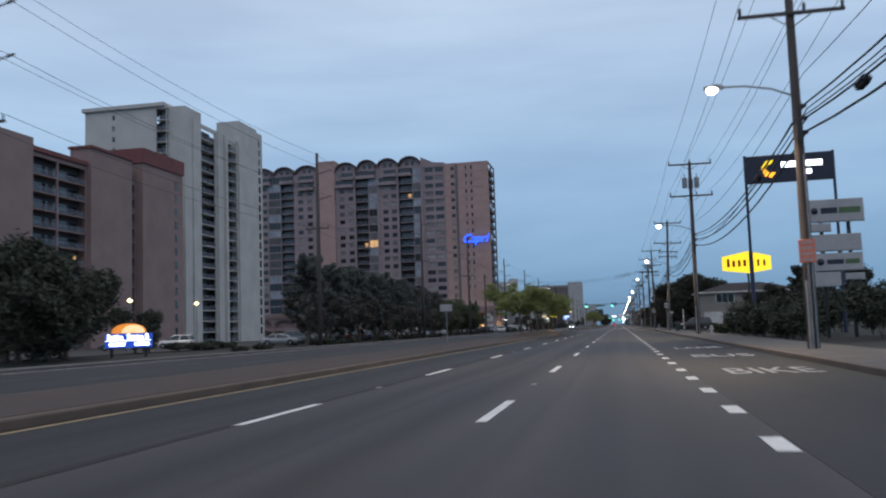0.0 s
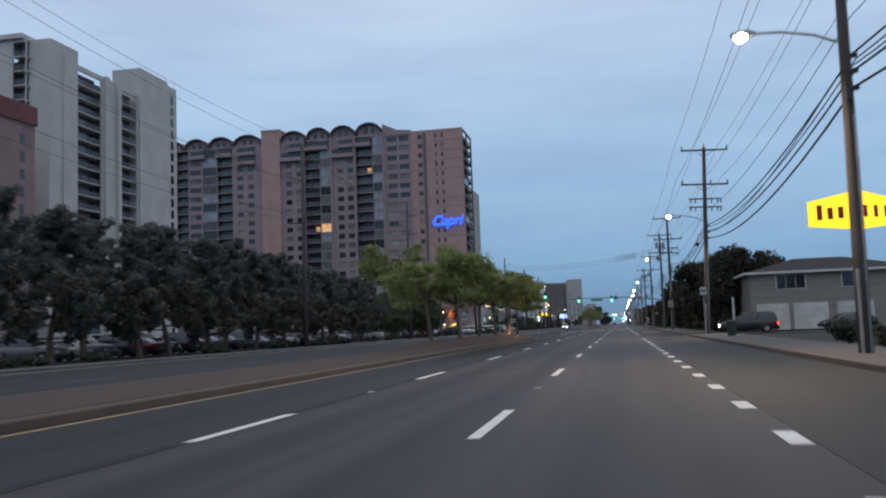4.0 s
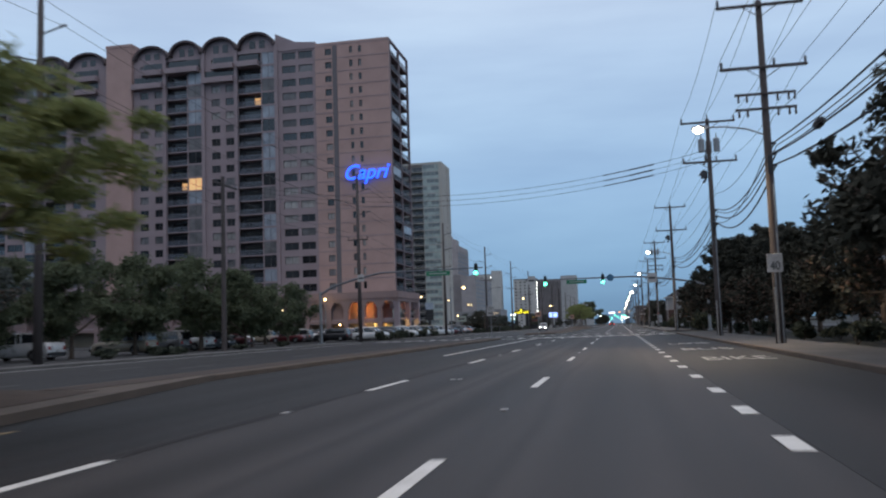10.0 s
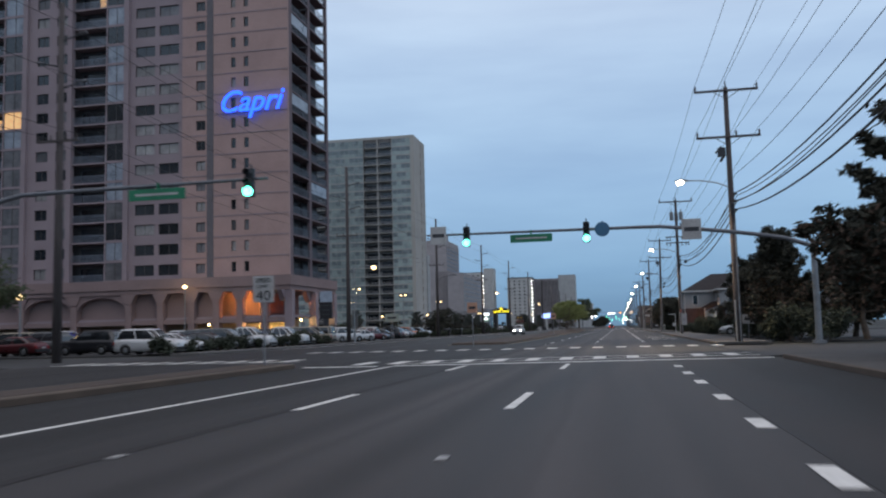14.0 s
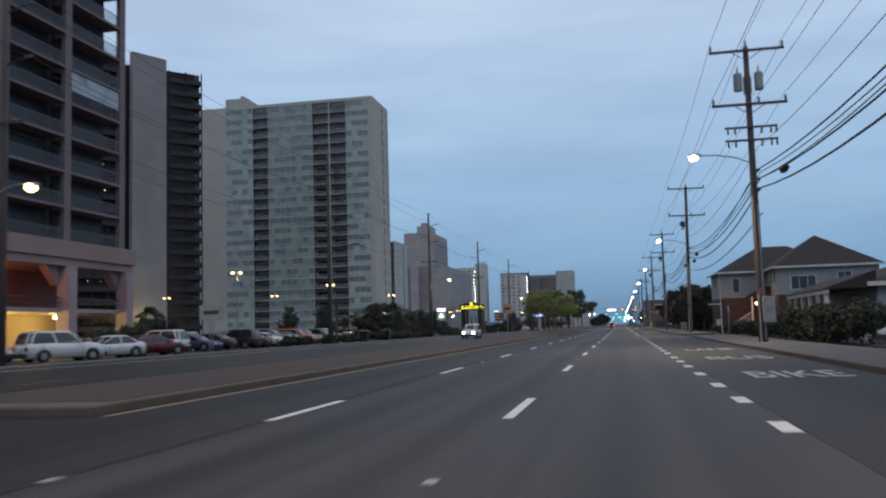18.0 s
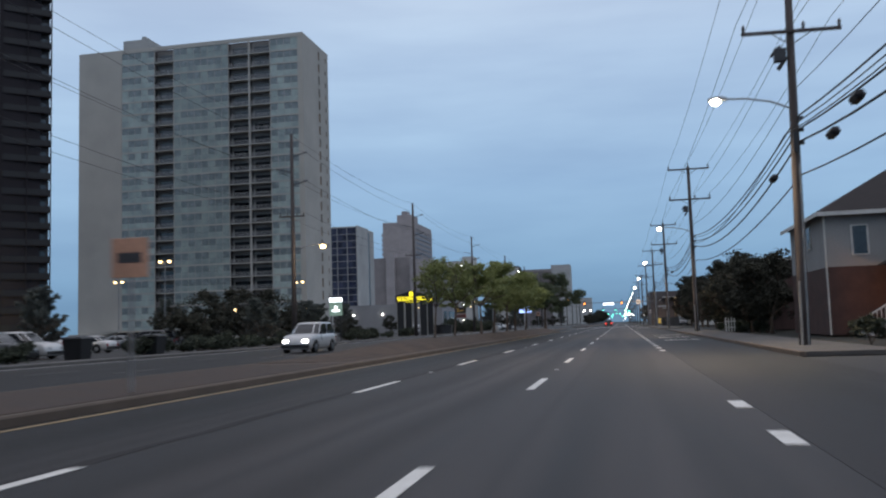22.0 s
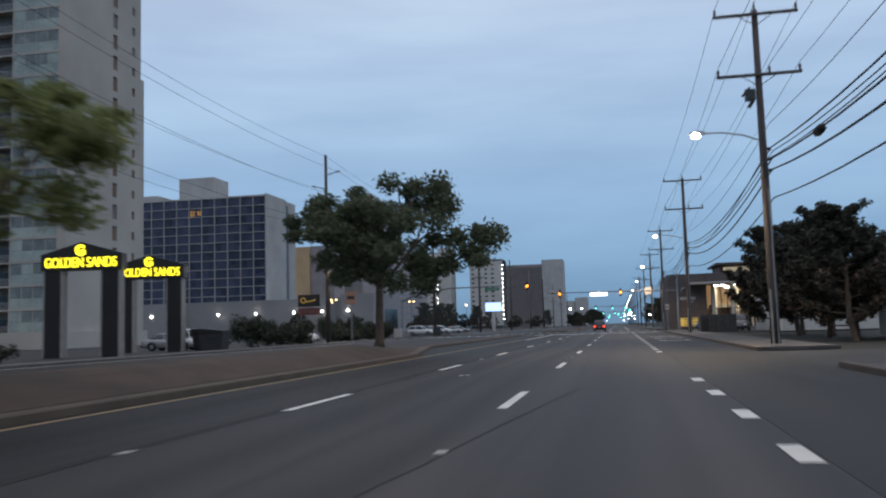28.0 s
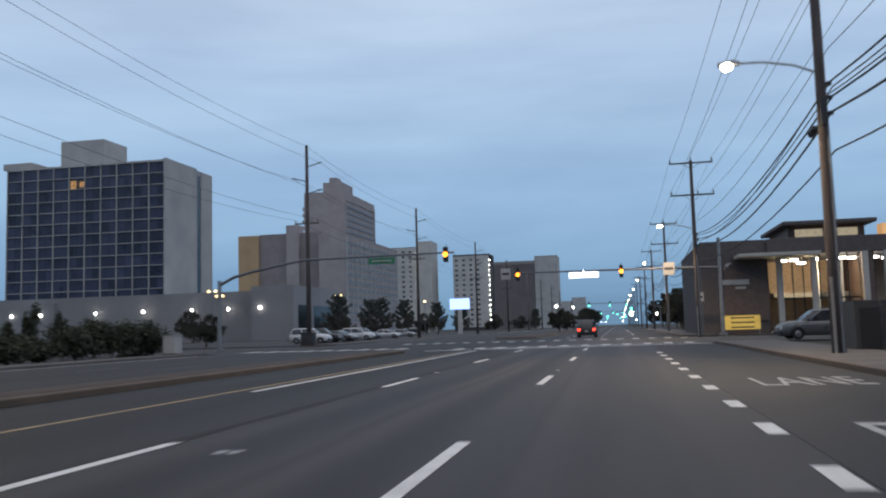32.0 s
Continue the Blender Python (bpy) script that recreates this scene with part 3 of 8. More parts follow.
for a, b in gaps[1:]:
    kerb.box(5.1, 5.28, a, b, -0.05, 0.15, c=0.02)
part("kerb", kerb, KERB, pavement)
slab_me = Geo().box(5.29, 8.2, 0.006, 1.494, 0.0, 0.145, c=0.008).mesh("paving_slab", WALKWAY)
far_slabs = Geo()
for a, b in gaps:
    y = a
    while y + 1.5 <= b:
        if -5 < y < 445:
            part("paving_slab", slab_me, WALKWAY, pavement).location = (0, y, 0)
        else:
            far_slabs.box(5.29, 8.2, y + 0.006, y + 1.494, 0.0, 0.145)
        y += 1.5
tagged(part("far_paving", far_slabs, WALKWAY, pavement), kind="stuff")
pavement_w = Geo()
for a, b in ((ROAD_S, 215), (234, 490), (516, 1000)):
    pavement_w.box(-26.2, -26.0, a, b, -0.05, 0.15, c=0.02).box(-28.0, -26.2, a, b, -0.05, 0.14)
solid("pavement_west", pavement_w, mat("old_sidewalk_concrete", (0.13, 0.125, 0.12), 0.88, (0.085, 0.08, 0.078), 0.6, 40, 0.3), "pale concrete kerb and sidewalk along the parking lots", "pavement", kind="structure")
lot = Geo()
for a, b in ((150, 214), (236, 475), (520, 760)):
    lot.box(-95, -31.5, a, b, -0.2, 0.02)
lot.box(-88, -45, 60, 150, -0.2, 0.02).box(-66, -31.5, 475, 490, -0.2, 0.02)
lot.box(10, 40, 238, 292, -0.2, 0.03).box(12, 40, 470, 491, -0.2, 0.04).box(10, 45, 517, 560, -0.2, 0.04)
solid("parking_lot", lot, LOT, "dark asphalt parking lots in front of the towers", "parking lot", kind="structure")


# ---- tall buildings ----
WINS = {}


def window_mesh(w, h, glass, frame, lights=2):
    """A window: frame with mullions and panes, standing in x and z, 0.12 deep."""
    key = (round(w, 2), round(h, 2), glass.name, frame.name, lights)
    if key not in WINS:
        g = Geo()
        t = 0.07
        g.box(0, w, 0.0, 0.1, 0, t).box(0, w, 0.0, 0.1, h - t, h).box(0, t, 0.0, 0.1, t, h - t).box(w - t, w, 0.0, 0.1, t, h - t)
        for i in range(1, lights):
            x = w * i / lights
            g.box(x - 0.03, x + 0.03, 0.02, 0.1, t, h - t)
        g.add([(t, 0.06, t), (w - t, 0.06, t), (w - t, 0.06, h - t), (t, 0.06, h - t)], [(0, 1, 2, 3)], 1)
        WINS[key] = g.mesh("window", [frame, glass])
    return WINS[key]


def facade(root, x, y, turn, z0, fh, nf, width, cols, wall, glass=None, frame=None, cap=0.0, seed=0, joined=False, lit=(), rail=None, back=None, thick=0.35, pane=None, door=None):
    """A wall of nf storeys that looks along -y before it is turned; cols: (start, end, kind, ...) across it.
    w: window in a wall; g: glazing from slab to slab; b: open balcony; v: a row of glazed bands."""
    m = Matrix.Translation((x, y, 0)) @ pose(0, 0, 0, 0, 0, turn)
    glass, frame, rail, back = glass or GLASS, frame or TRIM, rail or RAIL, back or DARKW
    rnd = random.Random(seed)
    zt = z0 + fh * nf
    g, wins, slabs = Geo(), Geo(), Geo()
    at = 0.0
    for c in sorted(cols):
        if c[0] > at + 0.01:
            g.box(at, c[0], 0, thick, z0, zt + cap)
        at = c[1]
    if at < width - 0.01:
        g.box(at, width, 0, thick, z0, zt + cap)
    for c in cols:
        a, b, kind = c[:3]
        sill, head = (c[3], c[4]) if len(c) > 4 else (0.85, 2.15)
        if cap and kind != "open":
            g.box(a, b, 0, thick, zt, zt + cap)
        for k in range(nf):
            z = z0 + k * fh
            if kind == "w":
                g.box(a, b, 0, thick, z, z + sill).box(a, b, 0, thick, z + head, z + fh)
                gl = LITROOM if (k, round(a)) in lit else rnd.choices((glass, CURTAIN, PALECURTAIN), (0.62, 0.25, 0.13))[0]
                me = window_mesh(b - a, head - sill, gl, frame, 2 if b - a > 0.9 else 1)
                mm = m @ Matrix.Translation((a, 0.16, z + sill))
                if joined:
                    k0 = len(wins.v)
                    wins.add([mm @ v.co for v in me.vertices], [tuple(p.vertices) for p in me.polygons])
                    wins.s[-len(me.polygons):] = [p.material_index if p.material_index == 0 else (2 if gl is CURTAIN else 1) for p in me.polygons]
                else:
                    o = part("window", me, None, root)
                    o.matrix_parent_inverse = root.matrix_basis.inverted()
                    o.matrix_basis = mm
            elif kind in "gv":
                h0 = 0.25 if kind == "g" else sill
                h1 = fh - 0.1 if kind == "g" else head
                g.box(a, b, 0.02, thick, z, z + h0).box(a, b, 0.02, thick, z + h1, z + fh)
                n = max(1, round((b - a) / 1.7))
                floor_glass = 3 if (k, round(a)) in lit else rnd.choice((1, 1, 2, 2, 4))
                for i in range(n):
                    u0, u1 = a + (b - a) * i / n, a + (b - a) * (i + 1) / n
                    gl = floor_glass
                    wins.box(u0, u0 + 0.07, 0.05, 0.15, z + h0, z + h1)
                    mid = z + h0 + (h1 - h0) * (0.48 if pane is GREENGLASS else 0.0)
                    wins.add([(u0 + 0.07, 0.1 + rnd.random() * 0.02, mid), (u1, 0.1, mid), (u1, 0.1, z + h1), (u0 + 0.07, 0.1, z + h1)], [(0, 1, 2, 3)], (1 if rnd.random() < 0.3 else 2) if pane is GREENGLASS else gl)
                    if pane is GREENGLASS:
                        wins.add([(u0 + 0.07, 0.08, z + h0), (u1, 0.08, z + h0), (u1, 0.08, mid - 0.04), (u0 + 0.07, 0.08, mid - 0.04)], [(0, 1, 2, 3)], 1)
            elif kind == "b":
                lit_here = (k, round(a)) in lit
                bal = Geo()
                bal.box(a, b, -0.05, 1.56, z - 0.1, z + 0.1, 1)
                bal.box(a + 0.5, b - 0.5, 1.5, 1.56, z + 0.1, z + 2.05, 2)
                if lit_here:
                    bal.box(b - 1.9, b - 0.7, 1.47, 1.5, z + 0.6, z + 2.0, 3)
                bal.box(a + 0.02, b - 0.02, 0.0, 0.04, z + 1.0, z + 1.06)
                if joined:
                    bal.box(a + 0.02, b - 0.02, 0.012, 0.028, z + 0.1, z + 1.0)
                    slabs.add(bal.v, bal.f)
                    slabs.s[-len(bal.s):] = bal.s
                else:
                    nb = max(4, int((b - a) / 0.28))
                    for i in range(nb + 1):
                        u = a + 0.04 + (b - a - 0.08) * i / nb
                        bal.box(u - 0.05, u + 0.05, 0.01, 0.03, z + 0.1, z + 1.0)
                    part("balcony", bal, [rail, wall, door or GLASS, LITROOM], root, m=m, world=True)
        if kind in "gv" and not joined:
            part("glazing", wins, [frame, pane or glass, WINDOWBAND if pane is GREENGLASS else CURTAIN, LITROOM, GLASS], root, m=m, world=True)
            wins = Geo()
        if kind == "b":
            # The back wall's dark colour carries the recess shade.
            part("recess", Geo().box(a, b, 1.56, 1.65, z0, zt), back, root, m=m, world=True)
    if not wins.v:
        pass
    elif joined:
        tagged(part("window_grid", wins, [frame, glass, CURTAIN], root, m=None if any(c[2] == "w" for c in cols) else m, world=True), kind="stuff")
    if slabs.v:
        tagged(part("balcony_stack", slabs, [rail, wall, GLASS, LITROOM], root, m=m, world=True), kind="stuff")
    part("wall", g, wall, root, m=m, world=True)


def block(root, x0, x1, y0, y1, z0, z1, material, name="wall"):
    return part(name, Geo().box(x0, x1, y0, y1, z0, z1), material, root, world=True)


# pink tower with vaulted roofline and a blue sign
capri = thing("pink_tower", "tall pink stucco apartment tower with vaulted roofline and arcade", "building", (-88, 296, 0))
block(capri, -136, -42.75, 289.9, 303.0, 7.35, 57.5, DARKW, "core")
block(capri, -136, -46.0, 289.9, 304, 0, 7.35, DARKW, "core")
CZ, CF, CN = 8.58, 2.703, 18
base_x = -136.0


def cx(x):
    return x - base_x


caps = []
for x in (-92.75, -89.5, -77.06, -74.04, -108.0, -104.6, -123.2, -121.4, -133, -130):
    caps.append((cx(x) - 0.92, cx(x) + 0.92, "w", 0.68, 2.12))
for x in (-61.5, -58.0):
    caps.append((cx(x) - 1.43, cx(x) + 1.43, "w", 0.66, 2.1))
for a, b in ((-72.3, -67.4), (-87.75, -83.3), (-115.3, -110.5), (-128.4, -124.6)):
    caps.append((cx(a), cx(b), "b"))
for a, b in ((-67.2, -64.5), (-83.1, -80.0), (-120.0, -115.5)):
    caps.append((cx(a), cx(b), "g"))
BRONZE = mat("dull_bronze_frame", (0.1, 0.09, 0.088), 0.5, None, 2, 20, 0.0)
facade(capri, base_x, 288.0, 0, CZ, CF, CN, cx(-55.9), caps, PINKDARK, seed=3, cap=0.6, pane=PALEGLASS, frame=BRONZE,
       lit={(14, round(cx(-72.3))), (8, round(cx(-87.75))), (8, round(cx(-83.1)))})
gab = [(2.0, 3.3, "w", 0.72, 1.98), (6.95, 7.6, "w", 0.74, 2.06), (8.75, 9.4, "w", 0.74, 2.06)]
facade(capri, -55.9, 287.7, 0, CZ, CF, CN, 14.9, gab, PINK, seed=5, cap=0.5, frame=BRONZE)
part("dark_stripe", Geo().box(-52.35, -51.45, 287.62, 287.75, CZ, 57.0), mat("grey_stripe", (0.17, 0.155, 0.165), 0.8), capri, world=True)
for a, b, k in ((-92.9, -88.3, 17), (-87.4, -80.5, 17), (-77.6, -72.9, 17), (-72.1, -67.6, 17), (-95.0, -88.3, 16), (-79.6, -72.9, 16), (-115.4, -110.5, 17), (-108.4, -103.0, 17), (-124.0, -119.0, 17), (-108.4, -103.0, 16)):
    z = CZ + CF * k
    pb = part("penthouse_balcony", Geo().box(a, b, 286.7, 287.98, z - 0.12, z + 0.06).box(a, b, 286.7, 286.78, z + 0.06, z + 0.95).box(a, a + 0.08, 286.78, 287.98, z + 0.06, z + 0.95).box(b - 0.08, b, 286.78, 287.98, z + 0.06, z + 0.95), PINKDARK, capri, world=True)
    # Dark sheet laid over the wall in place of the balcony's shaded opening.
    part("sliding_door", Geo().box(a + 0.15, b - 0.15, 287.9, 287.985, z + 0.08, z + 2.45), GLASS, capri, world=True)
side_b = [(1.0, 7.2, "b"), (8.0, 14.6, "b")]
# Darker stucco, recess and door colours put this east side's shade into paint.
facade(capri, -41.0, 288.1, 90, CZ, CF, CN, 15.4, side_b, mat("shaded_side_stucco", (0.2, 0.155, 0.165), 0.9, (0.16, 0.125, 0.135), 0.25, 12, 0.2), seed=6, cap=0.5, rail=mat("dull_grey_rail", (0.085, 0.092, 0.115), 0.5), back=mat("deep_recess_shade", (0.05, 0.048, 0.055), 0.85), door=mat("shade_dark_door", (0.03, 0.032, 0.038), 0.5))
for k, y0, y1 in ((8, 289.2, 295.2), (12, 289.2, 295.2), (4, 296.2, 302.6)):
    part("balcony_shutter", Geo().box(-41.16, -41.06, y0, y1, CZ + k * CF + 1.05, CZ + (k + 1) * CF - 0.12), PALEGLASS, capri, "pale closed balcony shutter", world=True)
boxes("pier", [(x - 0.35, x + 0.35, 287.55, 288.0, CZ, 58.6) for x in (-72.65, -64.1, -79.64, -88.12)], PINKDARK, capri)
slots("storey_band", (14.9, 0.06, 0.12), [(-55.9, 287.64, CZ + k * CF - 0.06) for k in range(1, CN + 1)], PINKDARK, capri)
part("blank_pier", Geo().box(-100.9, -95.2, 287.3, 302, CZ, 60.9).box(-101.0, -95.1, 287.2, 302, 60.9, 61.5), PINK, capri, world=True)
for a, b, zb in ((-134, -125.7, 58.2), (-125.7, -118, 58.2), (-118, -110, 58.2), (-110, -101.1, 58.2), (-95.1, -87.1, 58.2), (-87.1, -79.9, 58.6), (-79.9, -72.2, 58.6), (-72.2, -64.2, 58.8)):
    v = Geo()
    mid, hw = (a + b) / 2, (b - a) / 2 - 0.1
    arc = [(mid - hw * math.cos(math.pi * i / 12), zb - 0.4 + 2.9 * math.sin(math.pi * i / 12)) for i in range(13)]
    inn = [(mid - (hw - 0.45) * math.cos(math.pi * i / 12), zb - 0.4 + 2.45 * math.sin(math.pi * i / 12)) for i in range(13)]
    v.prism(arc[::-1] + inn, 287.2, 303)
    vault = part("roof_vault", v, VAULTMAT, capri, "dark barrel vault of the roofline", world=True)
    f = Geo()
    f.prism([(mid - hw + 0.4, zb - 1.0), (mid + hw - 0.4, zb - 1.0)] + inn[::-1][1:-1], 288.3, 302)
    f.box(mid - 1.6, mid - 0.4, 288.24, 288.4, zb - 0.6, zb + 1.0, 1).box(mid + 0.4, mid + 1.6, 288.24, 288.4, zb - 0.6, zb + 1.0, 1)
    part("vault_wall", f, [PINKDARK, GLASS], capri, world=True)
part("sloped_parapet", Geo().prism([(-64.2, 57.0), (-55.9, 57.0), (-55.9, 58.2), (-60, 58.6), (-64.2, 60.6)], 287.8, 303), PINKDARK, capri, world=True)
# arcade under the tower
# Mauve and grey pink in place of pink: the arcade's shade put into its colour.
piers = [-134, -126, -118, -110, -102, -94, -86, -78, -70.2, -62.3, -57.8, -53.5, -50.1, -46.9, -43.6, -40.4]
AZ = 7.6
for a, b in zip(piers, piers[1:]):
    part("pier", Geo().box(a - 0.42, a + 0.42, 285.6, 286.7, 0, AZ - 0.92), MAUVE, capri, world=True)
    part("pier_capital", Geo().prism([(a - 0.44, 5.5), (a + 0.44, 5.5), (a + 1.05, 6.68), (a - 1.05, 6.68)], 285.5, 286.62), MAUVE, capri, world=True)
    if b < -60:
        rad, spring = (b - a - 1.1) / 2, 4.7
        g = Geo()
        g.prism([(a + 0.42, AZ - 0.92)] + [(a + 0.55 + rad - rad * math.cos(math.pi * i / 12), spring + 1.7 * math.sin(math.pi * i / 12)) for i in range(13)] + [(b - 0.42, AZ - 0.92)], 285.75, 286.55)
        part("arch", g, MAUVE, capri, world=True)
    if b < -50:
        part("infill_wall", Geo().box(a + 0.42, b - 0.42, 286.75, 286.95, 3.3, AZ - 0.92), MAUVE, capri, world=True)
    part("beam", Geo().box(a + 0.42, b - 0.42, 285.75, 286.6, 2.75, 3.3), MAUVE, capri, world=True)
boxes("arcade_pier", [(-40.9, -39.9, y - 0.5, y + 0.5, 0, AZ - 0.92) for y in (286.15, 294.9, 302.6)], PINKDARK, capri)
for y in (286.15, 294.9, 302.6):
    for s in (-1, 1):
        part("pier_brace", Geo().prism([(0, 5.3), (s * 1.4, 6.68), (s * 0.2, 6.68), (0, 6.4)][::s], 0, 0.7), PINKDARK, capri, m=Matrix.Translation((-40.75, y + s * 0.5, 0)) @ pose(0, 0, 0, 0, 0, 90), world=True)
part("side_wall", Geo().box(-46.0, -45.7, 289.6, 303.2, 3.6, 6.7), mat("red_brown_stucco", (0.3, 0.13, 0.1), 0.9, (0.24, 0.1, 0.08), 0.4, 12, 0.2), capri, "red brown recessed wall", world=True)
part("side_wall", Geo().box(-46.0, -45.7, 289.6, 303.2, 0, 3.28), TANW, capri, world=True)
part("rail", Geo().box(-40.7, -40.6, 286.7, 303.0, 4.35, 4.42).box(-40.7, -40.6, 286.7, 303.0, 3.95, 4.0), DARKSTEEL, capri, world=True)
part("arcade_roof", Geo().box(-136.2, -39.9, 285.3, 303.5, AZ - 0.3, AZ + 0.97).box(-136.0, -40.1, 285.5, 303.3, AZ - 0.9, AZ - 0.3), MAUVE, capri, world=True)
part("arcade_floor", Geo().box(-136, -40.6, 286.2, 303.2, 3.3, 3.6).box(-136, -40.5, 286.62, 286.7, 2.7, 3.55), PINKDARK, capri, world=True)
part("arcade_back_wall", Geo().box(-136, -45.7, 289.0, 289.5, 0, AZ - 0.9), TANW, capri, world=True)
for x, z in ((-48.2, 6.1), (-44.4, 6.1), (-48.0, 2.6), (-44.5, 2.9), (-52, 2.6)):
    part("arcade_lamp", Geo().ball((x, 287.6, z), 0.16), GLOWWARM, capri, "small warm lamp in the arcade", world=True)
for y in (291.5, 297.5):
    part("arcade_lamp", Geo().ball((-43.2, y, 3.05), 0.15), GLOWWARM, capri, "small warm lamp in the arcade", world=True)
g = fitted(letters("Capri", 3.0, 0.12, 0.35), -50.0, -41.3, 29.3, 33.0)
part("lit_letters", g, GLOWBLUE, capri, "glowing blue script letters", m=Matrix.Translation((0, 287.2, 0)), world=True)

# white tower with dark balcony bays, and the pink slab building beside it
tower = thing("white_tower", "white concrete tower with dark stacked balcony bays", "building", (-112, 211, 0))
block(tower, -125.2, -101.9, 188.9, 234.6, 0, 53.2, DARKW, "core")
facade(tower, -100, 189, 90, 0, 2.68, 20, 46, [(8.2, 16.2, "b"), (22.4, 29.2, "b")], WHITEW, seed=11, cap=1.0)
boxes("stair_shaft", [(-104, -99.6, 188.6, 196.9, 0, 57), (-106, -99.4, 218.6, 230.4, 0, 60.2), (-106, -99.7, 230.4, 235, 0, 59.6)], WHITEW, tower)
boxes("pilaster", [(-100, -99.2, 205.6, 207, 0, 54.6), (-100, -99.2, 210.2, 211.2, 0, 54.6), (-100, -99.2, 192.2, 193.2, 0, 55)], WHITEW, tower)
slots("stair_window", (0.06, 1.2, 1.9), [(-99.72, 232.2, 2 + k * 2.68) for k in range(21)], GLASS, tower)
facade(tower, -125.2, 187.2, 0, 0, 2.68, 21, 21.6, [(18.9, 21.5, "b"), (7.2, 8.0, "w")], WHITEW, seed=12, cap=0.8)
part("roof_cap", Geo().box(-125.8, -104, 186.6, 196, 56.9, 57.8), WHITEW, tower, world=True)

slabs_b = thing("pink_slab_building", "dull pink apartment building with blank end walls and red trim", "building", (-102, 140, 0))
block(slabs_b, -112, -97.2, 96, 176, 0, 33.5, DARKW, "core")
facade(slabs_b, -95.6, 126.8, 90, 0, 3.0, 11, 16.7, [(0.6, 8.0, "b"), (8.4, 16.3, "b")], MAUVE, seed=14, cap=0.8, lit={(5, 8)})
facade(slabs_b, -95.8, 157.2, 90, 0, 3.0, 12, 3.4, [(0.3, 3.1, "b")], MAUVE, seed=15)
boxes("end_wall", [(-100, -94.4, 99, 126.8, 0, 35.6), (-99, -94.6, 143.4, 157.2, 0, 37.2)], MAUVE, slabs_b)
part("end_wall", Geo().box(-108, -94.2, 160.6, 177.2, 0, 37.5), MAUVE, slabs_b, world=True)
boxes("roof_trim", [(-108.3, -93.9, 160.3, 177.5, 37.5, 40.6), (-111, -95.2, 126.8, 143.4, 33.8, 34.6), (-99.3, -94.3, 143.1, 157.5, 37.2, 37.7)], MAROON, slabs_b)
slots("stair_window", (0.1, 1.0, 1.7), [(-94.25, 173.6, 2 + k * 2.9) for k in range(12)], GLASS, slabs_b)

# dark tower with a blank white fin
darkt = thing("dark_tower", "dark balconied tower with a tall blank pale fin wall", "building", (-108, 422, 0))
fin = math.degrees(math.atan2(8.1, 4.0))
mf = Matrix.Translation((-107.6, 414.9, 0)) @ pose(0, 0, 0, 0, 0, fin)
FINGREY = mat("dull_fin_concrete", (0.27, 0.265, 0.27), 0.9, (0.215, 0.212, 0.218), 0.2, 10, 0.2)
part("fin_wall", Geo().box(0, 9.0, 0, 1.2, 0, 67.2), FINGREY, darkt, m=mf, world=True)
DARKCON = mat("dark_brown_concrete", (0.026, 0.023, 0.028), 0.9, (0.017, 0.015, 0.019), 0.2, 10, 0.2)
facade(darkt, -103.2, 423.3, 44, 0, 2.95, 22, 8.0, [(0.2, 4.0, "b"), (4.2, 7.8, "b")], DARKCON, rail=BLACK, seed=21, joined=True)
mleft = Matrix.Translation((-121, 396, 0)) @ pose(0, 0, 0, 0, 0, 58)
part("fin_wall", Geo().box(7.3, 10.4, -0.35, -0.06, 0, 66.6), FINGREY, darkt, m=mleft, world=True)
part("lit_logo", Geo().prism([(8.4, 22.2), (9.3, 22.2), (9.0, 23.6), (8.7, 23.9)], -0.45, -0.36).box(9.0, 9.9, -0.45, -0.36, 20.6, 21.4), GLOWLETTER, darkt, "glowing yellow logo", m=mleft, world=True)
part("lit_name_bar", Geo().box(8.8, 10.1, -0.45, -0.36, 18.6, 19.4).box(8.7, 10.0, -0.45, -0.36, 17.2, 18.0), GLOWWHITE, darkt, "glowing white bars where a name stands", m=mleft, world=True)
for k in range(3, 22):
    for lx in (14.0, 17.0):
        if (k * k * 5 + k * 3 + int(lx) * 2) % 7 < 3:
            part("balcony_lamp", Geo().ball((lx + (k * 5 % 4) * 0.3, 0.9, 2.95 * k + 2.2), 0.05 + 0.012 * (k % 3), 6, 4), GLOWHEAD, darkt, "small white balcony lamp", m=mleft, world=True)
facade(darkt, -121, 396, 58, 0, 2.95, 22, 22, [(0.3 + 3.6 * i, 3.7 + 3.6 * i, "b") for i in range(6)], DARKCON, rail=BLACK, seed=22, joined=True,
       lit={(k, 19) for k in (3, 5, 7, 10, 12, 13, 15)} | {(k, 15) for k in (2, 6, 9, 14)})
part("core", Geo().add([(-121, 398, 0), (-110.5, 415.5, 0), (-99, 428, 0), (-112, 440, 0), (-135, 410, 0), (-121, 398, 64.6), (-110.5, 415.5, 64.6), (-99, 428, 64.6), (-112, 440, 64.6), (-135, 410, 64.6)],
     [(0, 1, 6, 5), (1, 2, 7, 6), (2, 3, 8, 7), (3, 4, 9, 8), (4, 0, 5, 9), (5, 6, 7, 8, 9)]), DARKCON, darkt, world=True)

# grey-green glazed tower
gold = thing("glazed_tower", "grey concrete tower with pale green glazing and balcony stacks", "building", (-98, 490, 0))
block(gold, -127.4, -70.0, 482.8, 499, 0, 70.4, DARKW, "core")
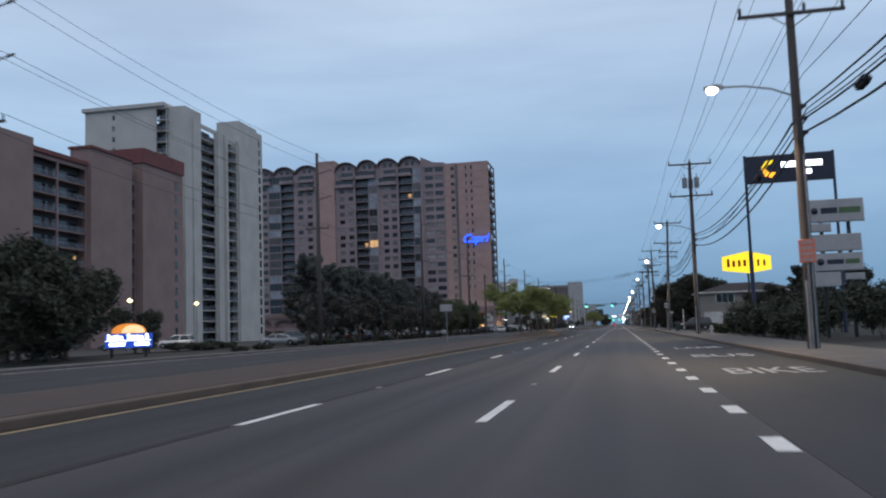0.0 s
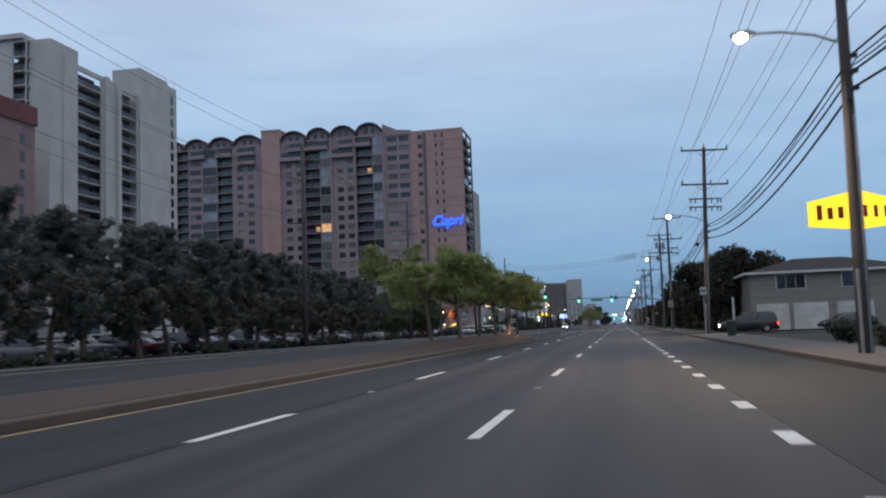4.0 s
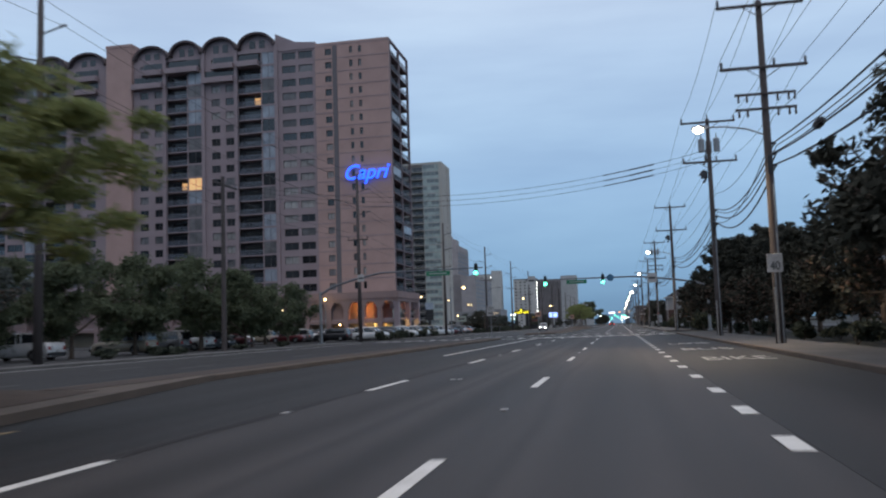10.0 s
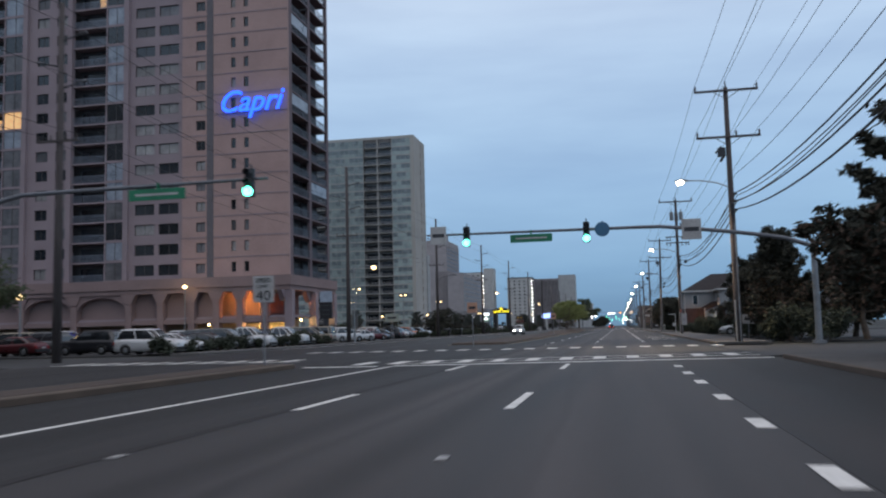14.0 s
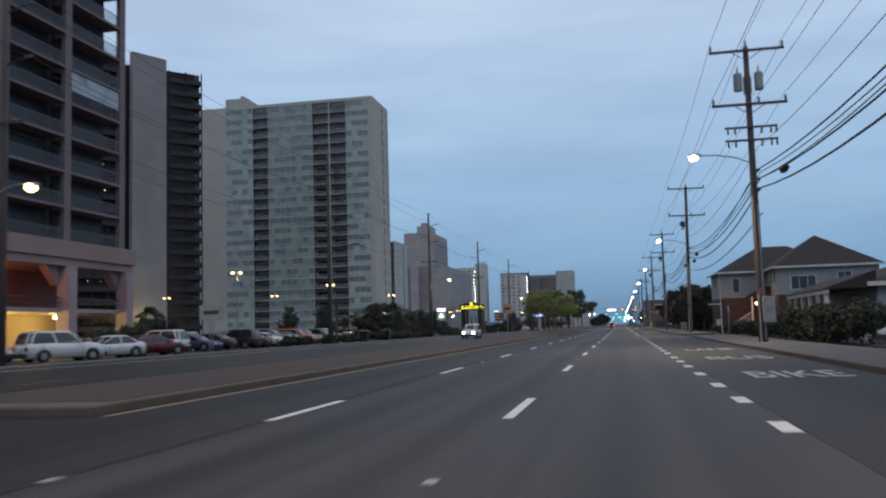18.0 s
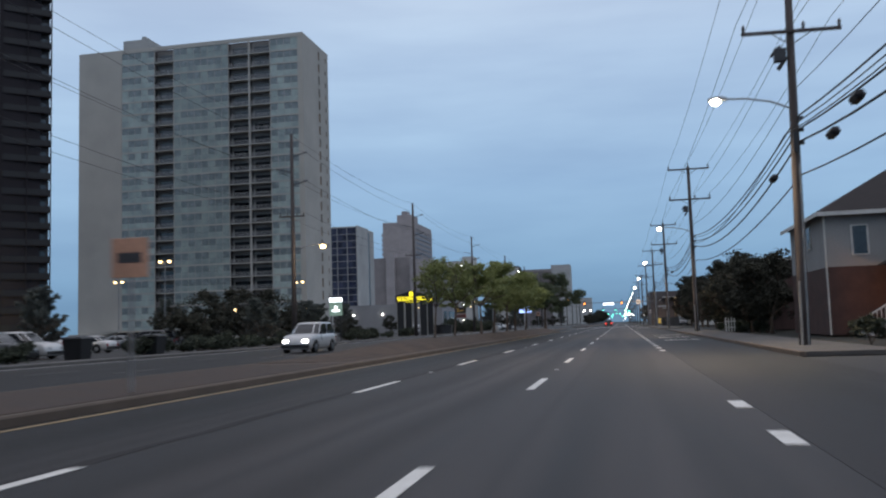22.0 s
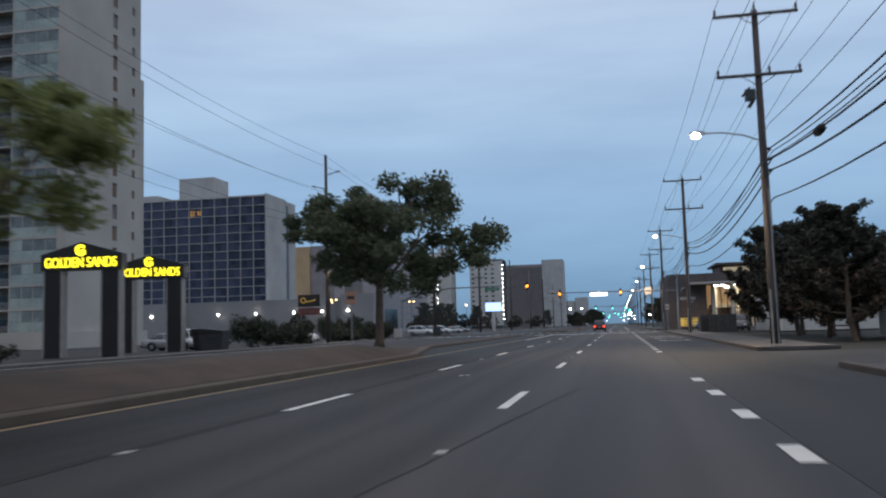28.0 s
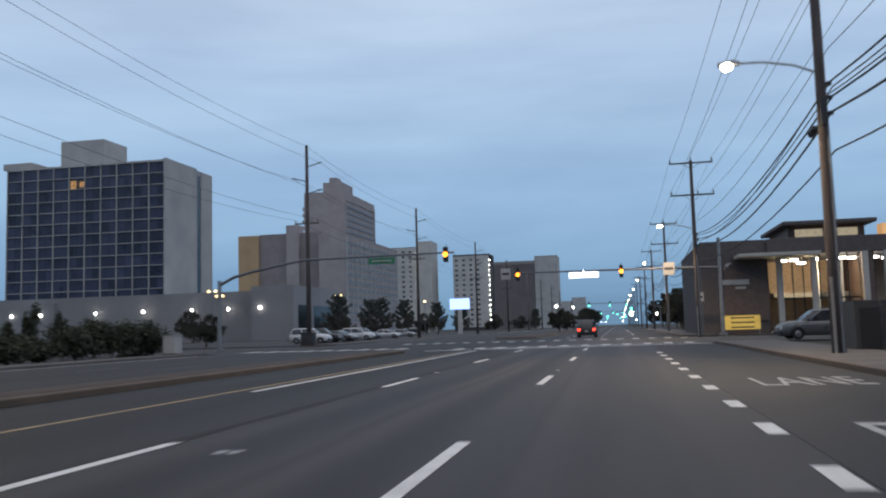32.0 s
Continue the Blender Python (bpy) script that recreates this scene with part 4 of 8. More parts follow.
# Balcony backs are darker than the beige wall: shade put into their colour.
facade(gold, -127.5, 481, 0, 2.0, 3.09, 22, 57.9, [(11.5, 20.1, "g"), (20.2, 25.1, "b"), (25.2, 39.2, "g"), (39.3, 44.3, "b"), (44.7, 49.7, "b"), (49.8, 56.6, "g")], BEIGE, pane=GREENGLASS, frame=BEIGE, back=mat("pale_recess_shade", (0.27, 0.265, 0.26), 0.85), rail=mat("grey_balcony_rail", (0.3, 0.3, 0.3), 0.6), seed=31, cap=0.9)
facade(gold, -69.6, 481.36, 90, 2.0, 3.09, 22, 17.6, [(10.2, 11.4, "w", 0.5, 2.6), (15.2, 16.0, "w", 1.0, 2.2)], BEIGE, seed=32, cap=0.9, frame=TANW, glass=mat("brown_panel_glass", (0.22, 0.14, 0.1), 0.4), joined=True)
part("roof_house", Geo().box(-118, -111, 485, 495, 70.4, 74.6).box(-113, -112, 485, 495, 74.6, 75.3), GREYW, gold, world=True)
part("podium", Geo().box(-128, -69, 478, 500, 0, 2.2).box(-118, -80, 474, 481, 2.4, 2.8), BEIGE, gold, world=True)

# beige tower behind the glazed one
beige_t = thing("beige_tower", "beige apartment tower with a column of dark windows", "building", (-115, 550, 0))
block(beige_t, -127, -105.0, 540.6, 559.9, 0, 59.0, DARKW, "core")
facade(beige_t, -127, 540, 0, 2, 3.0, 19, 22.2, [(3, 4.6, "w"), (8, 9.6, "w"), (13, 14.6, "w"), (19.4, 21.0, "w")], BEIGE, seed=61, cap=0.8)
facade(beige_t, -104.8, 540.35, 90, 2, 3.0, 19, 19.6, [(16.6, 18.2, "w")], BEIGE, seed=62, cap=0.8)
# blue glass hotel and the low white hall in front
hotel = thing("glass_hotel", "hotel slab with blue window grid and white end wall", "building", (-119, 630, 0))
block(hotel, -139.0, -99.1, 617.5, 637, 0, 41.0, DARKW, "core")
for i in range(11):
    part("mullion", Geo().box(-139.2 + 4.03 * i - 0.1, -139.2 + 4.03 * i + 0.1, 616.1, 616.6, 9, 41.4), GREYW, hotel, world=True)
for k in range(13):
    part("storey_band", Geo().box(-139.3, -98.8, 616.12, 616.6, 9.6 + 2.62 * k - 0.09, 9.6 + 2.62 * k + 0.09), GREYW, hotel, world=True)
pane_me = Geo().box(0, 1.86, 0, 0.06, 0, 2.42).mesh("window", BLUEGLASS)
for i in range(10):
    for k in range(12):
        for h in (0, 1):
            o = part("window", pane_me, None, hotel)
            o.matrix_parent_inverse = hotel.matrix_basis.inverted()
            o.matrix_basis = pose(-139.05 + 4.03 * i + 1.93 * h, 616.4, 9.7 + 2.62 * k)
part("lit_window", Geo().box(-122.8, -121.3, 616.4, 616.44, 35.9, 37.8).box(-120.6, -119.2, 616.4, 616.44, 36.3, 37.6), LITROOM, hotel, world=True)
boxes("end_wall", [(-99.2, -98.7, 616, 631, 0, 41.7), (-99.2, -98.7, 633.2, 639, 0, 41.2), (-99.3, -98.9, 631, 633.2, 0, 41)], GREYW, hotel)
part("roof", Geo().box(-139, -99.2, 616.6, 639, 41.0, 41.5), GREYW, hotel, world=True)
part("end_glazing", Geo().box(-98.92, -98.86, 631.2, 633.0, 3, 40.2), GLASS, hotel, world=True)
part("roof_house", Geo().box(-129.3, -118.0, 622, 632, 41.5, 48.6).box(-141, -133.5, 617, 636, 41.5, 43.0), GREYW, hotel, world=True)
hall = thing("low_white_hall", "long low white hall with wall lamps", "building", (-100, 612, 0))
part("wall", Geo().box(-140, -64.0, 605, 622, 0, 10.2).box(-140, -118, 604, 606, 0, 9.2).box(-72, -63, 601.5, 629, 0, 10.9), mat("dull_white_wall", (0.29, 0.29, 0.3), 0.85, (0.23, 0.23, 0.24), 0.15, 8, 0.2), hall, world=True)
part("glazing", Geo().box(-62.98, -62.9, 604, 610, 1, 7).box(-62.98, -62.9, 613, 626, 1, 7), GLASS, hall, world=True)
for x in (-128, -121, -108, -97, -86, -78, -70):
    part("wall_lamp", Geo().ball((x, 601.2 if x > -72 else 603.8, 6.6), 0.28), GLOWHEAD, hall, "white wall lamp", world=True)

# farther towers
tan = thing("brown_grey_building", "brown and grey mid-rise block with balconies", "building", (-125, 790, 0))
block(tan, -138, -112, 760, 836, 0, 40.5, BROWNW)
# Warm lamp light on this end wall is put into its ochre colour.
block(tan, -146.5, -138, 759, 836, 0, 40.2, mat("warm_lit_stucco", (0.5, 0.35, 0.2), 0.88, (0.42, 0.29, 0.17), 0.2, 10, 0.2), "end_wall")
block(tan, -112, -101.2, 756, 836, 0, 39.0, DULLGREY)
facade(tan, -101, 756, 90, 2, 3.0, 12, 80, [(2 + 6.4 * i, 7.4 + 6.4 * i, "b") for i in range(12)], GREYW, seed=41, joined=True)
part("stair_shaft", Geo().box(-126, -121, 758, 764, 0, 43.5), DULLGREY, tan, world=True)
greyt = thing("stepped_grey_tower", "tall grey concrete tower with a stepped top", "building", (-140, 875, 0))
block(greyt, -152.4, -131.3, 850, 905, 0, 71.5, DULLGREY)
facade(greyt, -131, 850, 90, 3, 3.2, 20, 55, [(3, 53, "b")], DULLGREY, seed=42, joined=True, cap=2.0)
part("top", Geo().box(-143, -133, 852, 870, 71.5, 76.5).box(-140, -136, 853, 860, 76.5, 79), DULLGREY, greyt, world=True)
slots("balcony", (1.2, 5.5, 2.0), [(-153.4, 850.5, 8 + k * 3.2) for k in range(18)], DULLGREY, greyt)
for x0, x1, z, y, sd in ((-137.5, -118, 51.5, 950, 51), (-97, -75, 46, 956, 53)):
    wt = thing("white_apartment_tower", "distant white apartment tower with lit stair lamps", "building", ((x0 + x1) / 2, y + 10, 0), group="distant towers")
    block(wt, x0, x1, y + 0.6, y + 22, 0, z, DARKW, "core")
    n = int((x1 - x0) / 4.5)
    facade(wt, x0, y, 0, 2, 3.0, int((z - 2) / 3.0), x1 - x0, [(1.2 + 4.4 * i, 3.0 + 4.4 * i, "w") for i in range(n)], WHITEW, seed=sd, joined=True, cap=1.0)
    facade(wt, x1, y + 0.36, 90, 2, 3.0, int((z - 2) / 3.0), 22, [(3, 9, "b"), (12, 19, "b")], WHITEW, seed=sd + 1, joined=True, cap=1.0)
    for k in range(int(z / 3.0) - 2):
        part("stair_lamp", Geo().ball((x1 + 0.2, y - 0.2, 6 + 3.0 * k), 0.3, 6, 4), GLOWHEAD, wt, "white stair lamp", world=True)
part_t = thing("white_lift_tower", "slender white tower between two apartment blocks", "building", (-111, 955, 0), group="distant towers")
block(part_t, -117, -108.5, 948, 966, 0, 54.5, WHITEW)
brown = thing("brown_ribbed_building", "wide brown ribbed concrete building with a taller end tower", "building", (-72, 1135, 0))
block(brown, -97, -62.6, 1121, 1150, 0, 52.0, DARKW, "core")
slots("rib", (0.8, 1.4, 50.5), [(-97.2 + 1.5 * i, 1119.6, 0) for i in range(23)], BROWNW, brown)
part("parapet", Geo().box(-97.2, -62.6, 1119.4, 1121, 50.5, 53.0), BROWNW, brown, world=True)
block(brown, -62.6, -45, 1120, 1150, 0, 56.5, GREYW, "end_tower")
fart = thing("far_towers", "pale far towers at the end of the road", "building", (-54, 1500, 0))
block(fart, -70, -55, 1500, 1530, 0, 31, GREYW)
block(fart, -54, -38, 1500, 1530, 0, 35, GREYW, "second_wall")


# ---- utility poles, wires and street lamps ----
POLES = [-14.0, 32.0, 77.0, 122.0, 168.0, 190.5, 235.5, 282.3, 328.0, 374.3, 421.0, 467.2, 514.2, 560, 606, 652, 698, 744, 790, 836, 882, 930, 980, 1030]
PX, PH = 6.5, 14.85
LEANS = {122.0: 2.2, 328.0: 1.1, 77.0: 0.4, 421.0: -0.2}


def utility_pole(y, lamp=True, gear=0):
    p = thing("utility_pole", "weathered wooden utility pole with two crossarms", "utility pole", (PX, y, 0.1), group="utility poles along the road")
    p.matrix_basis = pose(PX, y, 0.1, 0, LEANS.get(y, 0.0), 0)
    shaft = Geo()
    shaft.loft([[(r * math.cos(i * 0.5236), r * math.sin(i * 0.5236), z) for i in range(12)] for z, r in ((-0.1, 0.21), (3, 0.195), (8, 0.165), (PH, 0.13))])
    part("shaft", shaft, POLEWOOD, p, smooth=True)
    for z in (PH - 0.3, PH - 3.05):
        g = Geo()
        g.box(-1.8, 1.8, -0.24, -0.13, z, z + 0.13, c=0.015)
        g.tube((-0.7, -0.19, z), (0, -0.14, z - 0.45), 0.02, None, 5).tube((0.7, -0.19, z), (0, -0.14, z - 0.45), 0.02, None, 5)
        arm = part("crossarm", g, POLEWOOD, p)
        for x in (-1.72, 1.72) if z > PH - 1 else (-1.72, 0.45, 1.72):
            q = Geo()
            q.tube((x, -0.19, z + 0.12), (x, -0.19, z + 0.3), 0.05, 0.06, 6).tube((x, -0.19, z + 0.3), (x, -0.19, z + 0.42), 0.075, 0.03, 6)
            part("insulator", q, PORCELAIN, arm)
    q = Geo()
    q.tube((0, 0, PH), (0, 0, PH + 0.35), 0.06, 0.03, 6)
    part("insulator", q, PORCELAIN, p)
    if gear & 1:
        for z in (PH - 4.2, PH - 4.85):
            g = Geo()
            g.box(-1.25, 1.25, -0.22, -0.13, z, z + 0.1)
            for x in (-1.1, -0.75, 0.5, 0.95, 1.2):
                g.tube((x, -0.18, z - 0.28), (x, -0.18, z + 0.05), 0.05, 0.04, 6)
            part("lower_crossarm", g, POLEWOOD, p)
    if gear & 2:
        for x, yy in ((-0.5, -0.25), (0.5, -0.25), (0.05, 0.4)):
            g = Geo()
            g.tube((x, yy, PH - 2.3), (x, yy, PH - 1.45), 0.22, 0.22, 10).tube((x, yy, PH - 1.45), (x, yy, PH - 1.38), 0.22, 0.12, 10).tube((x, yy, PH - 1.4), (x, yy, PH - 1.05), 0.05, 0.03, 6)
            part("transformer", g, STEEL, p, "grey transformer can")
    if gear & 4:
        g = Geo()
        g.box(-0.62, -0.2, -0.2, 0.1, PH - 4.1, PH - 3.6).tube((-0.5, -0.1, PH - 4.4), (-0.2, -0.1, PH - 4.0), 0.09, 0.06, 6).tube((-0.75, -0.1, PH - 3.9), (-0.4, -0.1, PH - 3.5), 0.06, 0.05, 6)
        part("switch_gear", g, DARKSTEEL, p)
    for z in (8.55, 8.1, 7.6):
        part("cable_bracket", Geo().box(0.1, 0.32, -0.08, 0.08, z - 0.06, z + 0.06), DARKSTEEL, p)
    part("terminal_box", Geo().box(-0.1, 0.1, -0.26, -0.15, 7.2, 8.0, c=0.01), DARKSTEEL, p)
    if 20 < y < 600:
        part("riser_pipe", Geo().tube((0.1, -0.2, -0.05), (0.08, -0.17, 6.8), 0.035, None, 6), STEEL, p)
        part("ground_sleeve", Geo().tube((-0.12, -0.18, -0.05), (-0.12, -0.16, 2.4), 0.05, None, 6), mat("pale_plastic_sleeve", (0.3, 0.29, 0.28), 0.6), p)
    if y == 282.3:
        mb = part("meter_box", Geo().box(0.0, 0.58, -0.42, -0.19, 0.98, 2.25, c=0.02), mat("pale_grey_box", (0.3, 0.3, 0.31), 0.6), p, "pale grey metal cabinet strapped to the pole")
        part("lid", Geo().box(0.03, 0.55, -0.44, -0.42, 1.02, 2.2, c=0.008), MATS["pale_grey_box"], mb)
        part("notice_plate", Geo().box(-0.1, 0.1, -0.22, -0.2, 2.35, 2.7), mat("faded_red_plate", (0.3, 0.09, 0.07), 0.6), p, "small faded red notice")
    if lamp:
        g = Geo()
        g.path([(-0.1, 0, 8.95), (-0.8, 0, 9.25), (-1.7, 0, 9.42), (-2.55, 0, 9.45)], 0.035)
        arm = part("lamp_arm", g, STEEL, p)
        hd = Geo()
        hd.loft([[(-2.4 - 0.7 * k, s * w, 9.4 + h) for s, h in ((-1, 0), (1, 0), (0.7, t), (-0.7, t))] for k, w, t in ((0, 0.08, 0.1), (0.35, 0.16, 0.16), (1, 0.13, 0.1))])
        part("lamp_head", hd, STEEL, arm)
        ln = Geo().ball((-2.82, 0, 9.36), 0.2 if y < 560 else 0.13, 10, 6, 0, 0.7)
        part("lamp_lens", ln, GLOWLAMP, arm, "bright warm white lamp lens")
    return p


for y in POLES:
    utility_pole(y, lamp=(y != 190.5), gear={77.0: 2, 122.0: 1, 168.0: 1, 190.5: 6, 235.5: 4, 282.3: 3, 328.0: 4, 374.3: 4, 421.0: 4}.get(y, 0))
LAMPY = [y for y in POLES if y != 190.5 and 20 < y < 620]
for y in LAMPY:
    ld = bpy.data.lights.new("street_light", "SPOT")
    ld.energy, ld.color, ld.spot_size, ld.spot_blend, ld.shadow_soft_size = 2600, (1.0, 0.74, 0.46), radians(150), 0.9, 0.15
    lo = new("street_light", ld)
    lo.matrix_basis = look((PX - 2.85, y, 9.2), (PX - 3.6, y, 0))


def cable(name, ys, x, zs, r, sag, label, group="", swing=0.0):
    """A wire from pole to pole that hangs in shallow curves."""
    g = Geo()
    n = 12
    pts = [(x, ys[0], zs)]
    for a, b in zip(ys, ys[1:]):
        for i in range(1, n + 1):
            u = i / n
            pts.append((x + swing * math.sin(math.pi * u), a + (b - a) * u, zs - sag * 4 * u * (1 - u)))
    g.path(pts, r, 5)
    return solid(name, g, WIRE, label, "cable", group=group)


for dx, z, r, sag in ((-1.72, PH + 0.2, 0.012, 0.5), (0.0, PH + 0.45, 0.012, 0.5), (1.72, PH + 0.2, 0.012, 0.5), (-1.72, PH - 2.5, 0.012, 0.6), (0.45, PH - 2.5, 0.012, 0.6), (1.72, PH - 2.5, 0.012, 0.6), (0.3, 9.7, 0.014, 0.8)):
    cable("power_wire", POLES, PX + dx, z + 0.1, r, sag, "thin dark overhead power wire", "power wires")
for dx, z, r, sag in ((0.3, 8.62, 0.032, 1.0), (0.36, 8.45, 0.022, 1.05), (0.34, 8.15, 0.035, 1.1), (0.3, 7.65, 0.04, 1.25), (-0.2, 7.95, 0.02, 1.2)):
    cable("telephone_cable", POLES, PX + dx, z + 0.1, r, sag, "thick black telephone cable between the poles", "telephone cables")
cable("telephone_cable", [y for y in POLES if 280 < y < 600], PX + 0.32, 6.5, 0.03, 0.95, "thick black telephone cable between the poles", "telephone cables")
for y, z in ((25, 7.55), (43, 7.9), (130, 7.9), (160, 7.7), (276, 7.6), (284.5, 7.85), (320, 7.4), (323, 7.0), (334, 7.3), (412, 7.5), (470, 7.7)):
    g = Geo()
    g.loft([[(0.18 * s * math.cos(i * 1.047), yy, 0.18 * s * math.sin(i * 1.047)) for i in range(6)] for yy, s in ((-0.45, 0.3), (-0.35, 0.9), (0.35, 0.9), (0.45, 0.3))])
    solid("cable_splice", g, WIRE, "black cable splice case hung on a cable", "splice case", group="splice cases", at=pose(PX + 0.32, y, z))

WPOLES = [35.0, 81.0, 127.0, 168.0, 223.5, 273.0, 320.1, 367.2, 414.2, 464.5, 516.0, 562.0, 616.0, 668, 720, 772, 826, 880]
for y in WPOLES:
    p = thing("transmission_pole", "tall slim weathered transmission pole with stub arms", "utility pole", (-28.6, y, 0.1), group="transmission poles")
    g = Geo()
    g.loft([[(r * math.cos(i * 0.5236), r * math.sin(i * 0.5236), z) for i in range(12)] for z, r in ((-0.1, 0.25), (8, 0.2), (19.0, 0.14))])
    part("shaft", g, POLEWOOD, p, smooth=True)
    for s, z in ((1, 16.9), (-1, 15.5), (1, 14.3)):
        a = Geo().tube((0, 0, z), (s * 1.35, 0, z + 0.35), 0.05, 0.04, 6)
        arm = part("stub_arm", a, DARKSTEEL, p)
        q = Geo().tube((s * 1.1, 0, z + 0.3), (s * 1.5, 0, z + 0.38), 0.08, 0.06, 6)
        part("insulator", q, PORCELAIN, arm)
    g = Geo()
    g.box(-1.2, 1.2, -0.25, -0.15, 11.4, 11.52)
    for x in (-1.1, -0.4, 0.5, 1.1):
        g.tube((x, -0.2, 11.5), (x, -0.2, 11.8), 0.06, 0.03, 6)
    part("crossarm", g, POLEWOOD, p)
    if y == 320.1:
        arm = part("lamp_arm", Geo().path([(0.1, 0, 8.9), (0.8, -0.1, 9.5), (1.8, -0.3, 9.75), (2.6, -0.4, 9.75)], 0.035), DARKSTEEL, p)
        part("lamp_head", Geo().loft([[(2.5 + 0.8 * k, -0.4 + u * w, 9.72 + v) for u, v in ((-1, 0), (1, 0), (0.7, h), (-0.7, h))] for k, w, h in ((0, 0.07, 0.09), (0.4, 0.16, 0.15), (1, 0.12, 0.08))]), DARKSTEEL, arm, "unlit grey lamp head")
    if y in (367.2, 464.5):
        arm = part("lamp_arm", Geo().path([(0.1, 0, 8.1), (1.2, -0.6, 8.6), (2.4, -1.1, 8.75), (3.1, -1.4, 8.7)], 0.04), STEEL, p)
        part("lamp_head", Geo().box(2.9, 3.6, -1.6, -1.2, 8.6, 8.78, c=0.03), STEEL, arm)
        part("lamp_lens", Geo().ball((3.3, -1.4, 8.55), 0.27, 10, 6, 0, 0.8), LOTGLOW, arm, "warm glowing lens")
for dx, z in ((1.4, 17.3), (-1.4, 15.9), (1.4, 14.7), (-1.1, 11.9), (1.1, 11.9), (0, 19.0)):
    cable("transmission_wire", [-40] + WPOLES, -28.6 + dx, z, 0.013, 0.7, "thin dark overhead transmission wire", "transmission wires")
p = thing("crossing_pole", "short wooden pole with a crossarm where wires cross the road", "utility pole", (-28.6, 189.0, 0.1))
part("shaft", Geo().tube((0, 0, -0.1), (0, 0, 13.0), 0.2, 0.14, 12), POLEWOOD, p)
part("crossarm", Geo().box(-0.14, -0.04, -1.4, 2.6, 12.35, 12.5, c=0.01), POLEWOOD, p)
for k in range(3):
    part("insulator", Geo().tube((-0.09, 1.5 + 0.8 * k - 0.8, 12.45), (-0.09, 1.5 + 0.8 * k - 0.8, 12.75), 0.07, 0.04, 6), PORCELAIN, p)
p = thing("wire_bracket", "steel bracket on a pole that holds the crossing wires", "bracket", (PX - 0.2, 190.5, 0))
part("bar", Geo().box(-0.06, 0.06, -0.1, 1.8, 12.1, 12.2).box(-0.05, 0.2, -0.05, 0.05, 12.05, 12.25), DARKSTEEL, p)
for k in range(3):
    part("insulator", Geo().tube((0, 0.8 * k, 12.15), (0, 0.8 * k, 12.85 - 0.25 * k), 0.05, 0.04, 6), PORCELAIN, p)
for k in range(3):
    span = Geo()
    n = 20
    pts = [(PX - 0.2 - 35 * i / n, 190.5 + 0.8 * k, 12.8 - 0.25 * k - 2.0 * 4 * (i / n) * (1 - i / n)) for i in range(n + 1)]
    span.path(pts, 0.014, 5)
    span.tube(pts[2], pts[3], 0.05, 0.05, 5).tube(pts[3], pts[4], 0.035, 0.035, 5)
    solid("crossing_wire", span, WIRE, "dark wire that crosses over the road", "cable", group="crossing wires")


# ---- traffic signals ----
MASTPAINT = mat("dull_mast_paint", (0.16, 0.17, 0.19), 0.5, (0.12, 0.125, 0.14), 2, 30, 0.05, metal=0.3)


